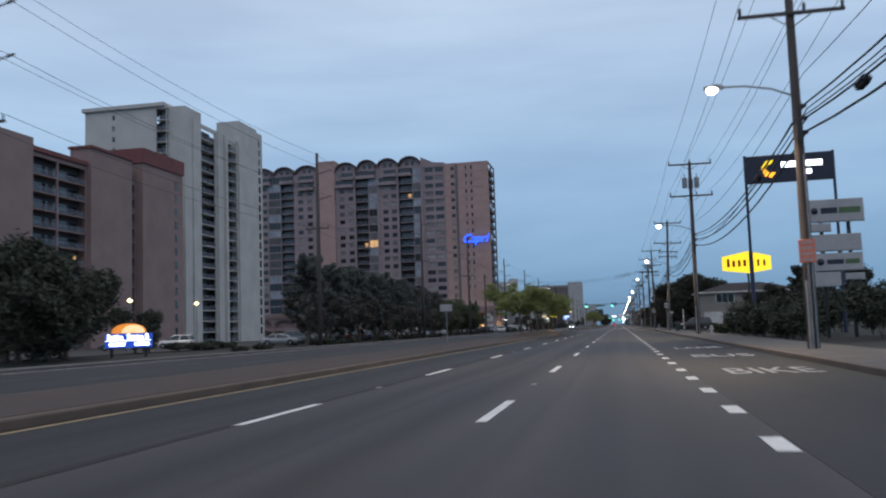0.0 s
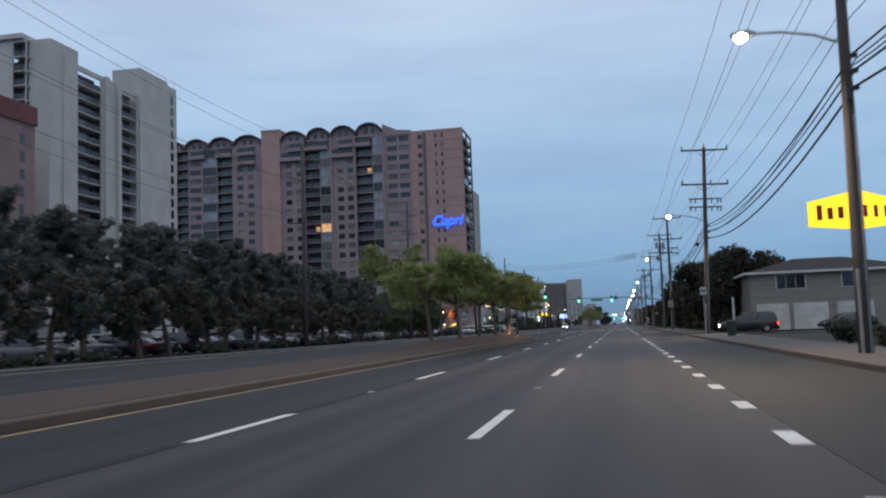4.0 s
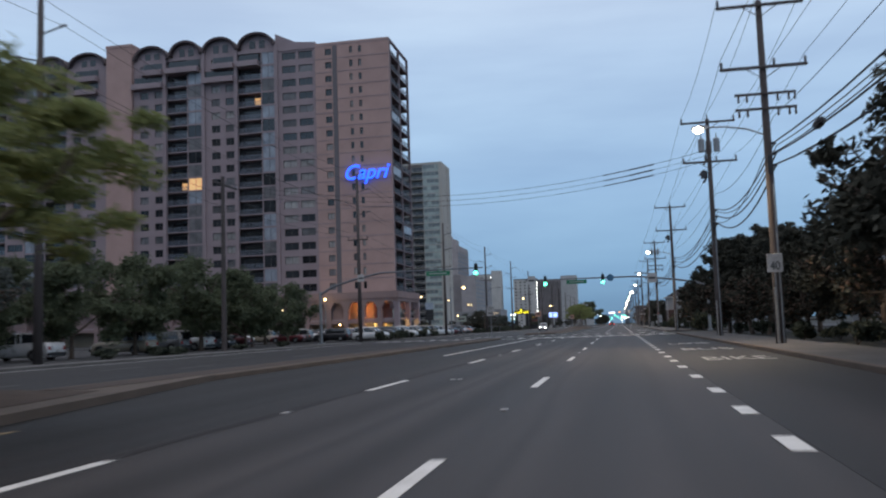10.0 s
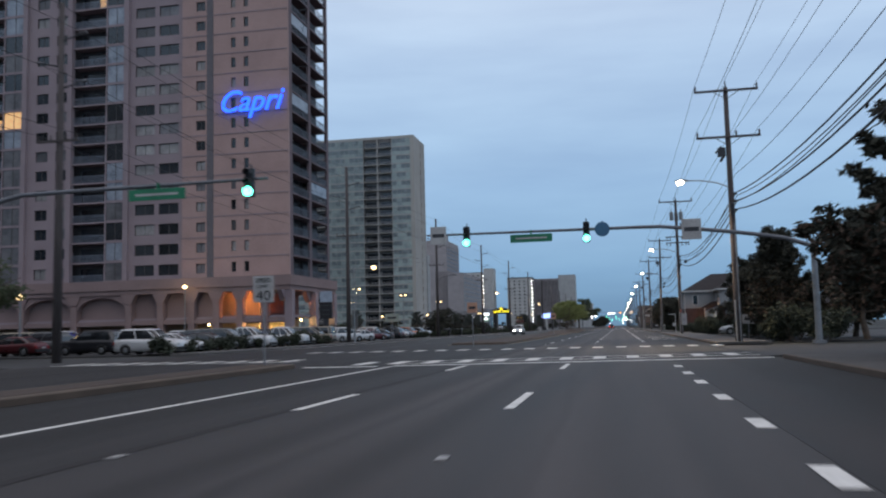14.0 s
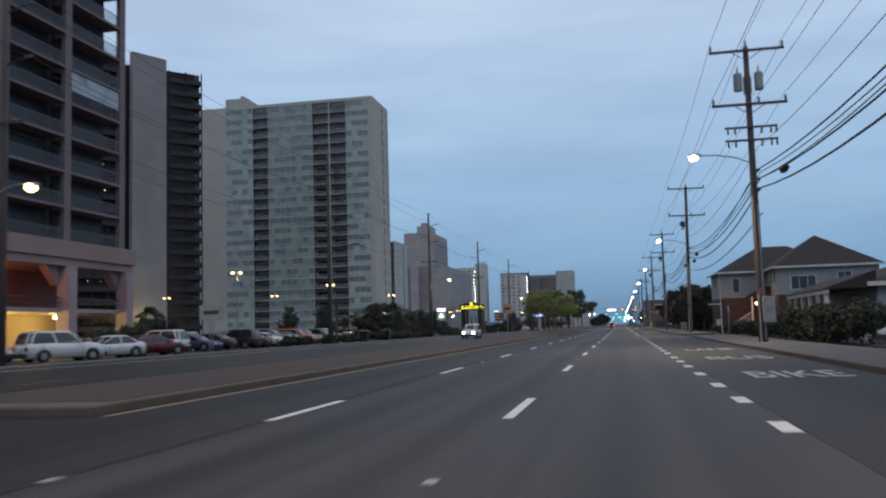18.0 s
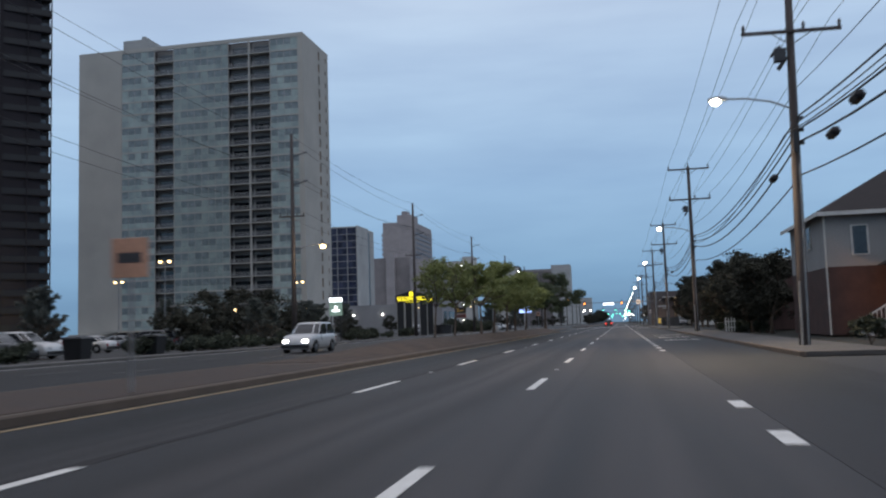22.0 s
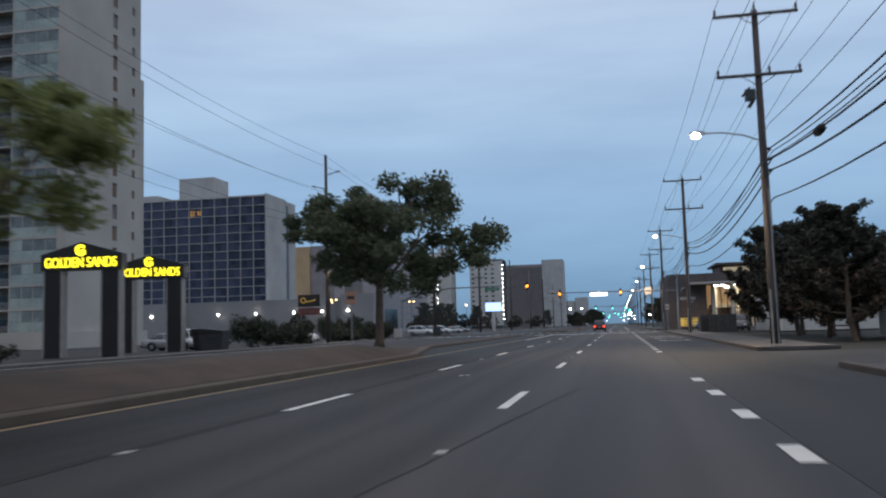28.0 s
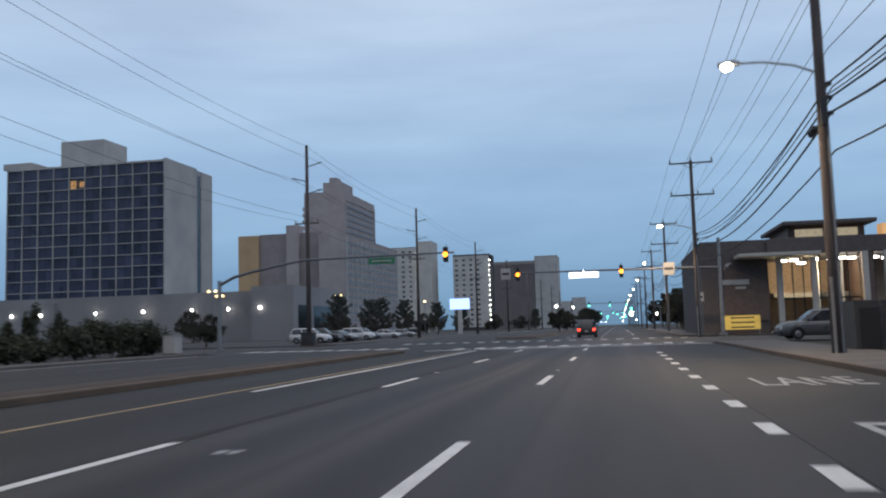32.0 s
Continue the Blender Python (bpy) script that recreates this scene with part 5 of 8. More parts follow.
def mast(px, py, x_end, z_end, pole_h, heads, glow, label, signs=(), start=None):
    """A curved mast arm across the lanes with hanging signal heads and signs."""
    t = thing("traffic_signal", label, "traffic signal", (px, py, 0.1), group="traffic signals")
    s = 1 if x_end > px else -1
    L = abs(x_end - px)
    part("pole", Geo().tube((0, 0, 0), (0, 0, pole_h), 0.17, 0.14, 12).box(-0.3, 0.3, -0.3, 0.3, -0.05, 0.12), STEEL, t, smooth=False)

    def arm_z(u):
        z0 = pole_h - 0.35 if start is None else start
        return z0 + (z_end - z0) * min(1.0, (u / 0.38)) ** 0.6 + (0.12 * (u - 0.38) if u > 0.38 else 0)

    pts = [(s * L * i / 16, 0, arm_z(i / 16)) for i in range(17)]
    g = Geo()
    g.pipe(pts, [0.12 - 0.004 * i for i in range(17)], 10)
    part("mast_arm", g, MASTPAINT, t)
    for hx in heads:
        u = abs(hx - px) / L
        z = arm_z(min(1, u)) - 0.15
        x = hx - px
        b = Geo()
        b.box(x - 0.17, x + 0.17, -0.25, 0.05, z - 0.55, z + 0.55, c=0.03)
        for k in range(3):
            zz = z + 0.36 - 0.36 * k
            ring = [[(x + r * math.cos(math.radians(a)), yy, zz + r * math.sin(math.radians(a))) for a in range(-20, 201, 20)] + [(x + (r - 0.02) * math.cos(math.radians(a)), yy, zz + (r - 0.02) * math.sin(math.radians(a))) for a in range(200, -21, -20)] for yy, r in ((-0.24, 0.155), (-0.46, 0.15))]
            b.loft(ring)
        b.tube((x, 0.02, z + 0.5), (x, 0.02, z + 0.75), 0.03, None, 6)
        head = part("signal_head", b, BLACK, t)
        for k in range(3):
            zz = z + 0.36 - 0.36 * k
            on = (k == 2 and glow is GLOWGREEN) or (k == 1 and glow is GLOWAMBER)
            lens = Geo().ball((x, -0.32, zz), 0.19, 14, 8) if on else Geo().tube((x, -0.25, zz), (x, -0.29, zz), 0.145, 0.12, 14)
            part("signal_lens", lens, glow if on else BLACK, head, "lit signal lens" if on else "")
    for sx, w, h, m, round_ in signs:
        z = arm_z(min(1, abs(sx - px) / L)) - (0.05 if round_ or h > 0.3 else 0.38)
        g = Geo()
        g.box(sx - px - 0.04, sx - px + 0.04, -0.19, 0.0, z - 0.1, z + 0.45)
        if round_:
            g.tube((sx - px, -0.2, z), (sx - px, -0.24, z), w, w, 24)
        else:
            g.box(sx - px - w, sx - px + w, -0.22, -0.18, z - h, z + h, c=0.008)
        sg = part("mast_sign", g, m, t)
        if m in (SIGNGREEN, SIGNBLUE, GLOWWHITE) or not round_:
            q = Geo()
            q.box(sx - px - w * 0.75, sx - px + w * 0.75, -0.232, -0.224, z - h * 0.2, z + h * 0.2)
            part("sign_bar", q, SIGNWHITE if m in (SIGNGREEN, SIGNBLUE) else DARKSTEEL, sg)
    return t


mast(-29.9, 214.0, -13.0, 6.95, 5.3, [-13.7], GLOWGREEN, "grey mast arm with a green signal over the far lanes", [(-17.5, 1.2, 0.22, SIGNGREEN, False), (-25.5, 0.35, 0.35, SIGNWHITE, False)])
mast(9.85, 231.0, -10.6, 6.35, 5.3, [-8.3, -1.7], GLOWGREEN, "grey mast arm with two green signals over the lanes", [(-4.7, 1.15, 0.22, SIGNGREEN, False), (-0.85, 0.4, 0.4, SIGNBLUE, True), (3.8, 0.5, 0.55, SIGNWHITE, False), (-9.9, 0.45, 0.5, SIGNWHITE, False)])
mast(-29.9, 500.0, -11.6, 6.6, 5.3, [-12.2], GLOWAMBER, "grey mast arm with an amber signal over the far lanes", [(-17.0, 1.0, 0.22, SIGNGREEN, False)])
mast(8.7, 517.0, -10.8, 5.95, 8.4, [-8.9, 0.3], GLOWAMBER, "grey mast arm with two amber signals over the lanes", [(-3.0, 1.3, 0.24, GLOWWHITE, False), (4.4, 0.5, 0.55, SIGNWHITE, False), (-10.0, 0.45, 0.5, SIGNWHITE, False)], start=5.8)
for y in (655, 800):
    mast(9.9, y, -9, 6.3, 5.3, [-7, -2, 2], GLOWGREEN, "distant mast arm with green signals", [])


# ---- trees ----
def leaf_cloud(centres, n, size, rnd, flat=1.0, thin=0.55):
    """Many small leaf cards in clumps, with gaps between the clumps."""
    vs, fs = [], []
    for i in range(n):
        c, r = centres[rnd.randrange(len(centres))]
        while True:
            p = Vector((rnd.uniform(-1, 1), rnd.uniform(-1, 1), rnd.uniform(-1, 1)))
            if p.length < 1:
                break
        p = Vector(c) + Vector((p.x * r, p.y * r, p.z * r * flat)) * (0.55 + 0.45 * rnd.random())
        s = size * rnd.uniform(0.6, 1.3)
        a = Vector((rnd.uniform(-1, 1), rnd.uniform(-1, 1), rnd.uniform(-0.7, 0.7))).normalized() * s
        b = a.orthogonal().normalized() * s * thin
        b.rotate(Euler((rnd.uniform(0, 6), rnd.uniform(0, 6), 0)))
        k = len(vs)
        vs += [p - a, p - b * 0.9, p + a, p + b]
        fs.append((k, k + 1, k + 2, k + 3))
    g = Geo()
    g.add(vs, fs)
    return g


def limb(g, p, d, length, r, depth, rnd, tips, bend=0.25):
    q = p
    for k in range(3):
        d = (d + Vector((rnd.uniform(-bend, bend), rnd.uniform(-bend, bend), rnd.uniform(-0.08, 0.16)))).normalized()
        e = q + d * length / 3
        g.tube(q, e, r * (1 - 0.2 * k), r * (0.8 - 0.2 * k), 7, 0, False)
        q = e
    tips.append(q)
    if depth:
        for _ in range(3):
            nd = (d + Vector((rnd.uniform(-0.9, 0.9), rnd.uniform(-0.9, 0.9), rnd.uniform(-0.2, 0.5)))).normalized()
            limb(g, q, nd, length * 0.62, r * 0.45, depth - 1, rnd, tips)


def tree(label, leaf, height, spread, trunk_h, trunk_r, n, size, seed, clump=0.9, flat=0.6, lean=0.0, name="tree"):
    rnd = random.Random(seed)
    t = thing(name, label, "tree", (0, 0, 0))
    g = Geo()
    top = Vector((lean, 0, trunk_h))
    g.loft([[(lean * z / trunk_h + r * math.cos(i * 0.785), r * math.sin(i * 0.785), z) for i in range(8)] for z, r in ((-0.1, trunk_r * 1.5), (0.25, trunk_r * 1.05), (trunk_h * 0.5, trunk_r * 0.9), (trunk_h, trunk_r * 0.8))])
    tips = []
    for i in range(6):
        a = 1.047 * i + rnd.uniform(-0.4, 0.4)
        up = rnd.uniform(0.45, 1.3)
        d = Vector((math.cos(a), math.sin(a), up)).normalized()
        limb(g, top, d, (height - trunk_h) * 0.62 * rnd.uniform(0.8, 1.1), trunk_r * 0.55, 1, rnd, tips)
    part("trunk", g, BARK, t, smooth=True)
    zs = [p.z for p in tips]
    zr = max(zs) - min(zs) + 0.01
    centres = []
    for p in tips:
        q = Vector((p.x, p.y, 0))
        k = spread / max(0.1, max(Vector((w.x, w.y, 0)).length for w in tips))
        z = trunk_h + 0.5 + (p.z - min(zs)) / zr * (height - trunk_h - 1.2)
        for _ in range(4):
            w = min(1.0, spread * 0.3)
            centres.append(((p.x * k + rnd.uniform(-w, w), p.y * k + rnd.uniform(-w, w), z + rnd.uniform(-0.7, 0.7)), clump * rnd.uniform(0.45, 1.1)))
    part("crown", leaf_cloud(centres, n, size, rnd, flat), leaf, t)
    return t


def place(src, x, y, z, turn, s=1.0, sz=None, group="", label=""):
    o = copy_thing(src, pose(x, y, z, 0, 0, turn))
    o.scale = (s, s, sz or s)
    return tagged(o, label, group=group)


def pine(label, height, spread, seed, n, low=0.14, lean=0.4, needles=None):
    """A dark wind-bent pine: a bent trunk, upswept limbs, needle tufts along them."""
    rnd = random.Random(seed)
    t = thing("pine_tree", label, "tree", (0, 0, 0))
    g = Geo()
    pts = [Vector((lean * math.sin(2.2 * k / 6), 0.25 * math.sin(1.7 * k), height * 0.92 * k / 6 - 0.1)) for k in range(7)]
    for k in range(6):
        g.tube(pts[k], pts[k + 1], 0.24 * (1 - k / 7), 0.24 * (1 - (k + 1) / 7), 8, 0, False)
    centres = []
    for i in range(30):
        u = low + (0.97 - low) * (i + rnd.random()) / 30
        p = pts[min(5, int(u * 6))].lerp(pts[min(6, int(u * 6) + 1)], u * 6 - int(u * 6))
        a = i * 2.4 + rnd.uniform(-0.4, 0.4)
        ln = spread * (1.0 - 0.75 * max(0, u - 0.3) / 0.7) * rnd.uniform(0.65, 1.15)
        q = p
        for k in range(4):
            d = Vector((math.cos(a), math.sin(a), 0.05 + 0.28 * k + rnd.uniform(-0.1, 0.15)))
            e = q + d.normalized() * ln / 4
            g.tube(q, e, 0.07 * (1 - k / 5), 0.07 * (1 - (k + 1) / 5), 5, 0, False)
            if k or ln < 2:
                centres.append((tuple(q.lerp(e, 0.5)), 0.5 * rnd.uniform(0.8, 1.3)))
                centres.append((tuple(e + Vector((rnd.uniform(-0.5, 0.5), rnd.uniform(-0.5, 0.5), 0.15))), 0.55 * rnd.uniform(0.8, 1.3)))
            q = e
            a += rnd.uniform(-0.35, 0.35)
    part("trunk", g, BARK, t, smooth=True)
    part("crown", leaf_cloud(centres, n, 0.22, rnd, 0.75, 0.38), needles or NEEDLE, t)
    # Added brown cards imitate the reflection over the lower half of the tree.
    part("dead_foliage", leaf_cloud([(c, r * 1.1) for c, r in centres if c[2] < height * 0.5], n // 6, 0.16, rnd, 0.8), BROWNTONE, t, "added brown foliage in place of a windscreen reflection")
    return t


med_a = tree("young street tree with loose fresh green crown in the median", LEAFOLIVE, 7.3, 4.2, 3.2, 0.14, 21000, 0.125, 1, 1.05, 0.55, 0.35)
med_b = tree("young street tree with spreading green crown in the median", LEAFOLIVE, 7.0, 4.1, 3.1, 0.13, 20000, 0.125, 2, 1.05, 0.5, -0.2)
med_c = tree("slender street tree with airy green crown in the median", LEAF, 6.9, 3.6, 3.1, 0.12, 14000, 0.125, 3, 0.95, 0.55, 0.2)
slim = tree("slender young tree with thin airy crown in the median", LEAF, 5.8, 1.25, 2.3, 0.075, 3000, 0.115, 8, 0.55, 0.8, 0.2)
low_t = tree("young tree with low spreading green crown in the median", LEAF, 5.7, 4.3, 2.9, 0.12, 11000, 0.125, 9, 0.75, 0.45, 0.2)
dk_a = tree("broad street tree with dense dark green crown in the median", LEAFDARK, 7.4, 4.2, 2.6, 0.19, 30000, 0.135, 24, 1.0, 0.75, 0.05)
G1 = "street trees in the median"
MEDTREES = [ (108.4, 0.9, 1), (116.8, 0.92, 2), (125.8, 0.95, 0), (134.4, 0.95, 1), (142.0, 0.92, 2),
            (343.5, 0.86, 3), (349.8, 0.95, 3), (361.0, 0.82, 4), (367.8, 0.92, 1), (376.5, 0.82, 1), (383, 0.78, 2), (393.2, 0.8, 2)]
for i, (y, s, k) in enumerate(MEDTREES):
    place((med_a, med_b, med_c, slim, low_t, dk_a)[k], -10.8, y, 0.55, 67 * i, s, s * (0.84 if y < 200 else 0.94), group=G1)
place(med_a, -11.1, 100.9, 0.4, 180, group=G1).scale = (0.86, 0.58, 0.83)
place(dk_a, -10.8, 419.6, 0.5, 0, 1.1, 1.02, group=G1).scale = (1.06, 0.7, 1.04)
lot_a = tree("dark bushy tree at the edge of a parking lot", LEAFDARK, 8.4, 4.2, 1.8, 0.2, 14000, 0.2, 5, 1.35, 0.85)
lot_b = pine("dark dense pine beside the parking lot", 10.2, 3.8, 16, 15000)
lot_c = pine("dark wind-bent pine with upswept branches", 10.4, 4.6, 17, 15000, 0.2, 0.9)
gate_t = tree("broad very dark tree with foliage down to the ground", HEDGE, 7.6, 4.4, 0.7, 0.25, 15000, 0.2, 15, 1.5, 0.9)
lot_d = tree("small dark dense tree at the edge of the lot", PINEDARK, 6.0, 3.3, 1.0, 0.16, 9000, 0.17, 25, 1.0, 0.8)
road_a = tree("dull dark bushy tree beside the sidewalk", PINEDARK, 8.4, 4.2, 1.8, 0.2, 14000, 0.2, 5, 1.35, 0.85)
road_b = pine("dull dark dense pine beside the sidewalk", 10.2, 3.8, 16, 15000, needles=PINEDARK)
road_c = pine("dull dark wind-bent pine beside the sidewalk", 10.4, 4.6, 17, 15000, 0.1, 0.9, needles=PINEDARK)
G2, G3 = "dark trees along the lots", "roadside pines"
for i, (x, y, s, k) in enumerate(((-37, 46, 0.95, 3), (-39, 51, 1.0, 3), (-43, 55, 1.0, 3), (-41, 59, 0.85, 3), (-48, 60, 1.0, 3), (-45, 64, 0.72, 3), (-46, 77, 0.55, 3),
                                  (-34, 92, 1.05, 1), (-33.5, 97, 0.98, 1), (-34.5, 102, 0.95, 2), (-33.5, 107, 1.0, 1), (-34, 112, 1.02, 2), (-33.5, 117, 0.98, 1), (-34.5, 122, 1.0, 2), (-33.5, 127, 0.95, 1), (-34, 132, 0.95, 2), (-34.5, 137, 0.92, 1),
                                  (-34, 142, 0.9, 2), (-34, 147, 0.9, 1), (-35, 152, 0.9, 2), (-34, 158, 0.88, 1), (-35, 164, 0.86, 1), (-36, 170, 0.86, 2), (-37, 183, 0.85, 0), (-37, 191, 0.9, 0), (-36, 200, 0.95, 0), (-35, 207, 0.75, 0), (-37, 213, 0.72, 0), (-39, 228, 0.82, 0), (-44, 233, 0.85, 0), (-47, 226, 0.85, 0), (-39, 176, 0.85, 0))):
    place((lot_a, lot_b, lot_c, gate_t)[k], x, y, 0.0, 53 * i, s, group=G2)
for i, (x, y, s) in enumerate(((-39.6, 370, 0.9), (-33.0, 372, 0.4), (-39.6, 380, 1.0), (-33, 386, 0.45), (-39.8, 391, 1.05), (-36, 376, 0.5), (-34, 381, 0.5), (-35, 388, 0.5), (-33, 396, 0.45), (-36, 404, 0.5), (-40, 338, 0.5), (-38, 345, 0.5), (-97.5, 407.5, 1.3), (-76, 430, 0.8), (-70, 436, 0.7),
                               (-40, 560, 0.7), (-44, 570, 0.7), (-42, 582, 0.7), (-46, 530, 0.6), (-45, 600, 0.8), (-79, 591, 1.0), (-50, 640, 0.9), (-48, 655, 0.9), (-45, 690, 0.9), (-40, 720, 0.9), (-42, 640, 0.8), (-36, 760, 0.9), (-34, 800, 0.9))):
    place((lot_d, lot_b)[i % 2], x, y, 0.0, 41 * i, s, group=G2)
for i, (x, y, s, k) in enumerate(((13.5, 84, 0.5, 0), (16.5, 80, 0.55, 0), (19, 96, 0.7, 1), (24, 104, 0.9, 0), (12.5, 146, 1.0, 0), (10.8, 150, 1.0, 0), (10.6, 157, 1.02, 0), (13.5, 153, 1.05, 0), (16, 160, 0.95, 0), (12, 164, 0.88, 1), (11.5, 171, 0.82, 2), (12, 177, 0.74, 0), (10.8, 184, 0.68, 1),
                                 (10.8, 193, 0.78, 2), (11.0, 199, 0.78, 1), (10.5, 204, 0.84, 2), (10.2, 209.5, 0.88, 1), (9.9, 213.5, 0.86, 2), (13.5, 212, 1.0, 1), (15.5, 203, 1.0, 0), (14.5, 240, 0.85, 1), (10.9, 244, 0.76, 2), (16, 249, 0.85, 1), (10.8, 249, 0.78, 1), (11.4, 254, 0.72, 0), (10.8, 259, 0.68, 2), (11.5, 264, 0.55, 0), (19, 246, 0.9, 0), (22, 240, 0.9, 1),
                                 (11, 363, 0.7, 0), (11.3, 367, 0.63, 1), (10.8, 371.5, 0.78, 0), (11.5, 377, 0.62, 2), (10.9, 382, 0.72, 1), (10.8, 387, 0.74, 2), (12.5, 391, 0.85, 0), (10.4, 379, 0.64, 0), (11.2, 373.5, 0.6, 1), (12, 412, 0.62, 1), (12, 430, 0.75, 2), (13, 434, 0.8, 0), (12.6, 439, 0.85, 1), (14, 444, 0.9, 0), (12.6, 448, 0.85, 2), (14, 454, 0.9, 0), (12.5, 459, 0.95, 1),
                                 (12, 575, 0.8, 0), (13, 590, 0.9, 1), (12, 610, 0.9, 0), (13, 630, 0.9, 1), (14, 660, 0.9, 0), (13, 690, 1.0, 1), (14, 730, 1.0, 0), (13, 770, 1.0, 1), (-10.8, 740, 0.8, 0), (-10.8, 780, 0.9, 0), (-10.8, 820, 0.9, 0), (-10.8, 600, 0.5, 0), (-10.8, 625, 0.5, 0))):
    place((road_a, road_b, road_c)[k], x, y, 0.0, 77 * i, s, group=G3)
for o in (med_a, med_b, med_c, slim, low_t, dk_a, lot_a, lot_b, lot_c, gate_t, lot_d, road_a, road_b, road_c):
    for c in list(o.children_recursive):
        bpy.data.objects.remove(c)
    bpy.data.objects.remove(o)


def bush(x, y, r, h, seed, leaf=HEDGE, z=0.02, n=900):
    rnd = random.Random(seed)
    cs = [((rnd.uniform(-r, r) * 0.6, rnd.uniform(-r, r) * 0.6, h * rnd.uniform(0.3, 0.75)), r * rnd.uniform(0.4, 0.6)) for _ in range(9)]
    t = thing("bush", "low dark rounded bush", "bush", (x, y, z), group="bushes")
    part("foliage", leaf_cloud(cs, n, 0.13, rnd, h / r * 0.7), leaf, t)
    g = Geo()
    for k in range(4):
        g.tube((0, 0, -0.05), (rnd.uniform(-r, r) * 0.4, rnd.uniform(-r, r) * 0.4, h * 0.6), 0.03, 0.015, 5)
    part("stem", g, BARK, t)
    return t


# ---- vehicles ----
def car(paint, kind="sedan", lit=False):
    """A parked car, nose along +y, with its wheels on z = 0."""
    label = {"sedan": "sedan", "suv": "sport utility car", "pickup": "pickup truck", "van": "van"}[kind]
    t = thing("car", "parked %s %s with dark windows" % (paint, label) if not lit else "%s %s in a lane with its lights on" % (paint, label), "car", (0, 0, 0))
    L, W, hood, roof = {"sedan": (4.6, 0.88, 0.92, 1.42), "suv": (4.7, 0.94, 1.08, 1.75), "pickup": (5.4, 0.97, 1.12, 1.82), "van": (4.9, 0.97, 1.1, 1.85)}[kind]
    # stations along the car: share of the length, height of the upper edge, share of the width
    prof = {"sedan": [(-0.5, 0.74, 0.8), (-0.485, 0.98, 0.88), (-0.44, 1.06, 0.94), (-0.36, 1.05, 0.98), (-0.2, 1.02, 1.0), (0.0, 1.0, 1.0), (0.2, 0.98, 0.99), (0.32, 0.94, 0.97), (0.42, 0.85, 0.93), (0.48, 0.72, 0.85), (0.5, 0.55, 0.76)],
            "suv": [(-0.5, 0.7, 0.84), (-0.49, 0.98, 0.9), (-0.45, 1.02, 0.96), (-0.36, 1.02, 0.99), (-0.2, 1.02, 1.0), (0.0, 1.0, 1.0), (0.2, 1.0, 0.99), (0.32, 0.97, 0.97), (0.42, 0.91, 0.93), (0.48, 0.78, 0.86), (0.5, 0.55, 0.78)],
            "pickup": [(-0.5, 0.7, 0.9), (-0.495, 1.0, 0.94), (-0.46, 1.02, 0.97), (-0.36, 1.02, 0.99), (-0.2, 1.02, 1.0), (0.0, 1.0, 1.0), (0.2, 1.0, 0.99), (0.32, 1.0, 0.97), (0.44, 0.96, 0.95), (0.485, 0.86, 0.9), (0.5, 0.6, 0.84)],
            "van": [(-0.5, 0.7, 0.9), (-0.492, 0.98, 0.93), (-0.46, 1.02, 0.97), (-0.36, 1.02, 0.99), (-0.2, 1.02, 1.0), (0.0, 1.0, 1.0), (0.2, 1.0, 0.99), (0.34, 0.95, 0.96), (0.43, 0.84, 0.92), (0.48, 0.7, 0.86), (0.5, 0.5, 0.78)]}[kind]
    body = Geo()
    rings = []
    for u, h, w in prof:
        y, zt, x = u * L, hood * h, W * w
        side = [(0.86, 0.22), (0.97, 0.32), (1.0, 0.34 + 0.3 * (zt - 0.34)), (0.995, 0.34 + 0.62 * (zt - 0.34)), (0.95, zt - 0.05), (0.86, zt), (0.4, zt + 0.035)]
        rings.append([(x * a, y, z) for a, z in side] + [(-x * a, y, z) for a, z in side[::-1]])
    body.loft(rings)
    # cabin from the waist up to the roof: rear end, front end, half width and height of each ring
    cab = {"sedan": [(-0.41, 0.27, 0.9, hood - 0.03), (-0.33, 0.19, 0.83, hood + 0.24), (-0.25, 0.1, 0.74, roof - 0.07), (-0.21, 0.06, 0.66, roof), (-0.12, -0.02, 0.4, roof + 0.02)],
           "suv": [(-0.495, 0.24, 0.92, hood - 0.03), (-0.475, 0.17, 0.87, hood + 0.3), (-0.44, 0.09, 0.79, roof - 0.09), (-0.4, 0.05, 0.72, roof), (-0.3, -0.04, 0.45, roof + 0.02)],
           "pickup": [(-0.11, 0.29, 0.92, hood - 0.03), (-0.1, 0.24, 0.87, hood + 0.3), (-0.085, 0.17, 0.79, roof - 0.09), (-0.06, 0.14, 0.72, roof), (0.0, 0.08, 0.45, roof + 0.02)],
           "van": [(-0.498, 0.38, 0.93, hood - 0.03), (-0.49, 0.29, 0.89, hood + 0.32), (-0.475, 0.2, 0.82, roof - 0.09), (-0.44, 0.16, 0.74, roof), (-0.34, 0.06, 0.45, roof + 0.02)]}[kind]

    def cab_ring(r):
        y0, y1, x, z = r[0] * L, r[1] * L, W * r[2], r[3]
        c = 0.16
        return [(x - c, y0, z), (x, y0 + 1.6 * c, z), (x, y1 - 2.2 * c, z), (x - 1.6 * c, y1, z), (-x + 1.6 * c, y1, z), (-x, y1 - 2.2 * c, z), (-x, y0 + 1.6 * c, z), (-x + c, y0, z)]

    glass = Geo().loft([cab_ring(r) for r in cab[:3]])
    for sd in (-1, 1):
        for yy in (-0.3 * L, 0.31 * L):
            body.path([(sd * (W - 0.01), yy + 0.39 * math.cos(a), 0.33 + 0.39 * math.sin(a)) for a in [math.pi * k / 8 for k in range(9)]], 0.04, 5, 1)
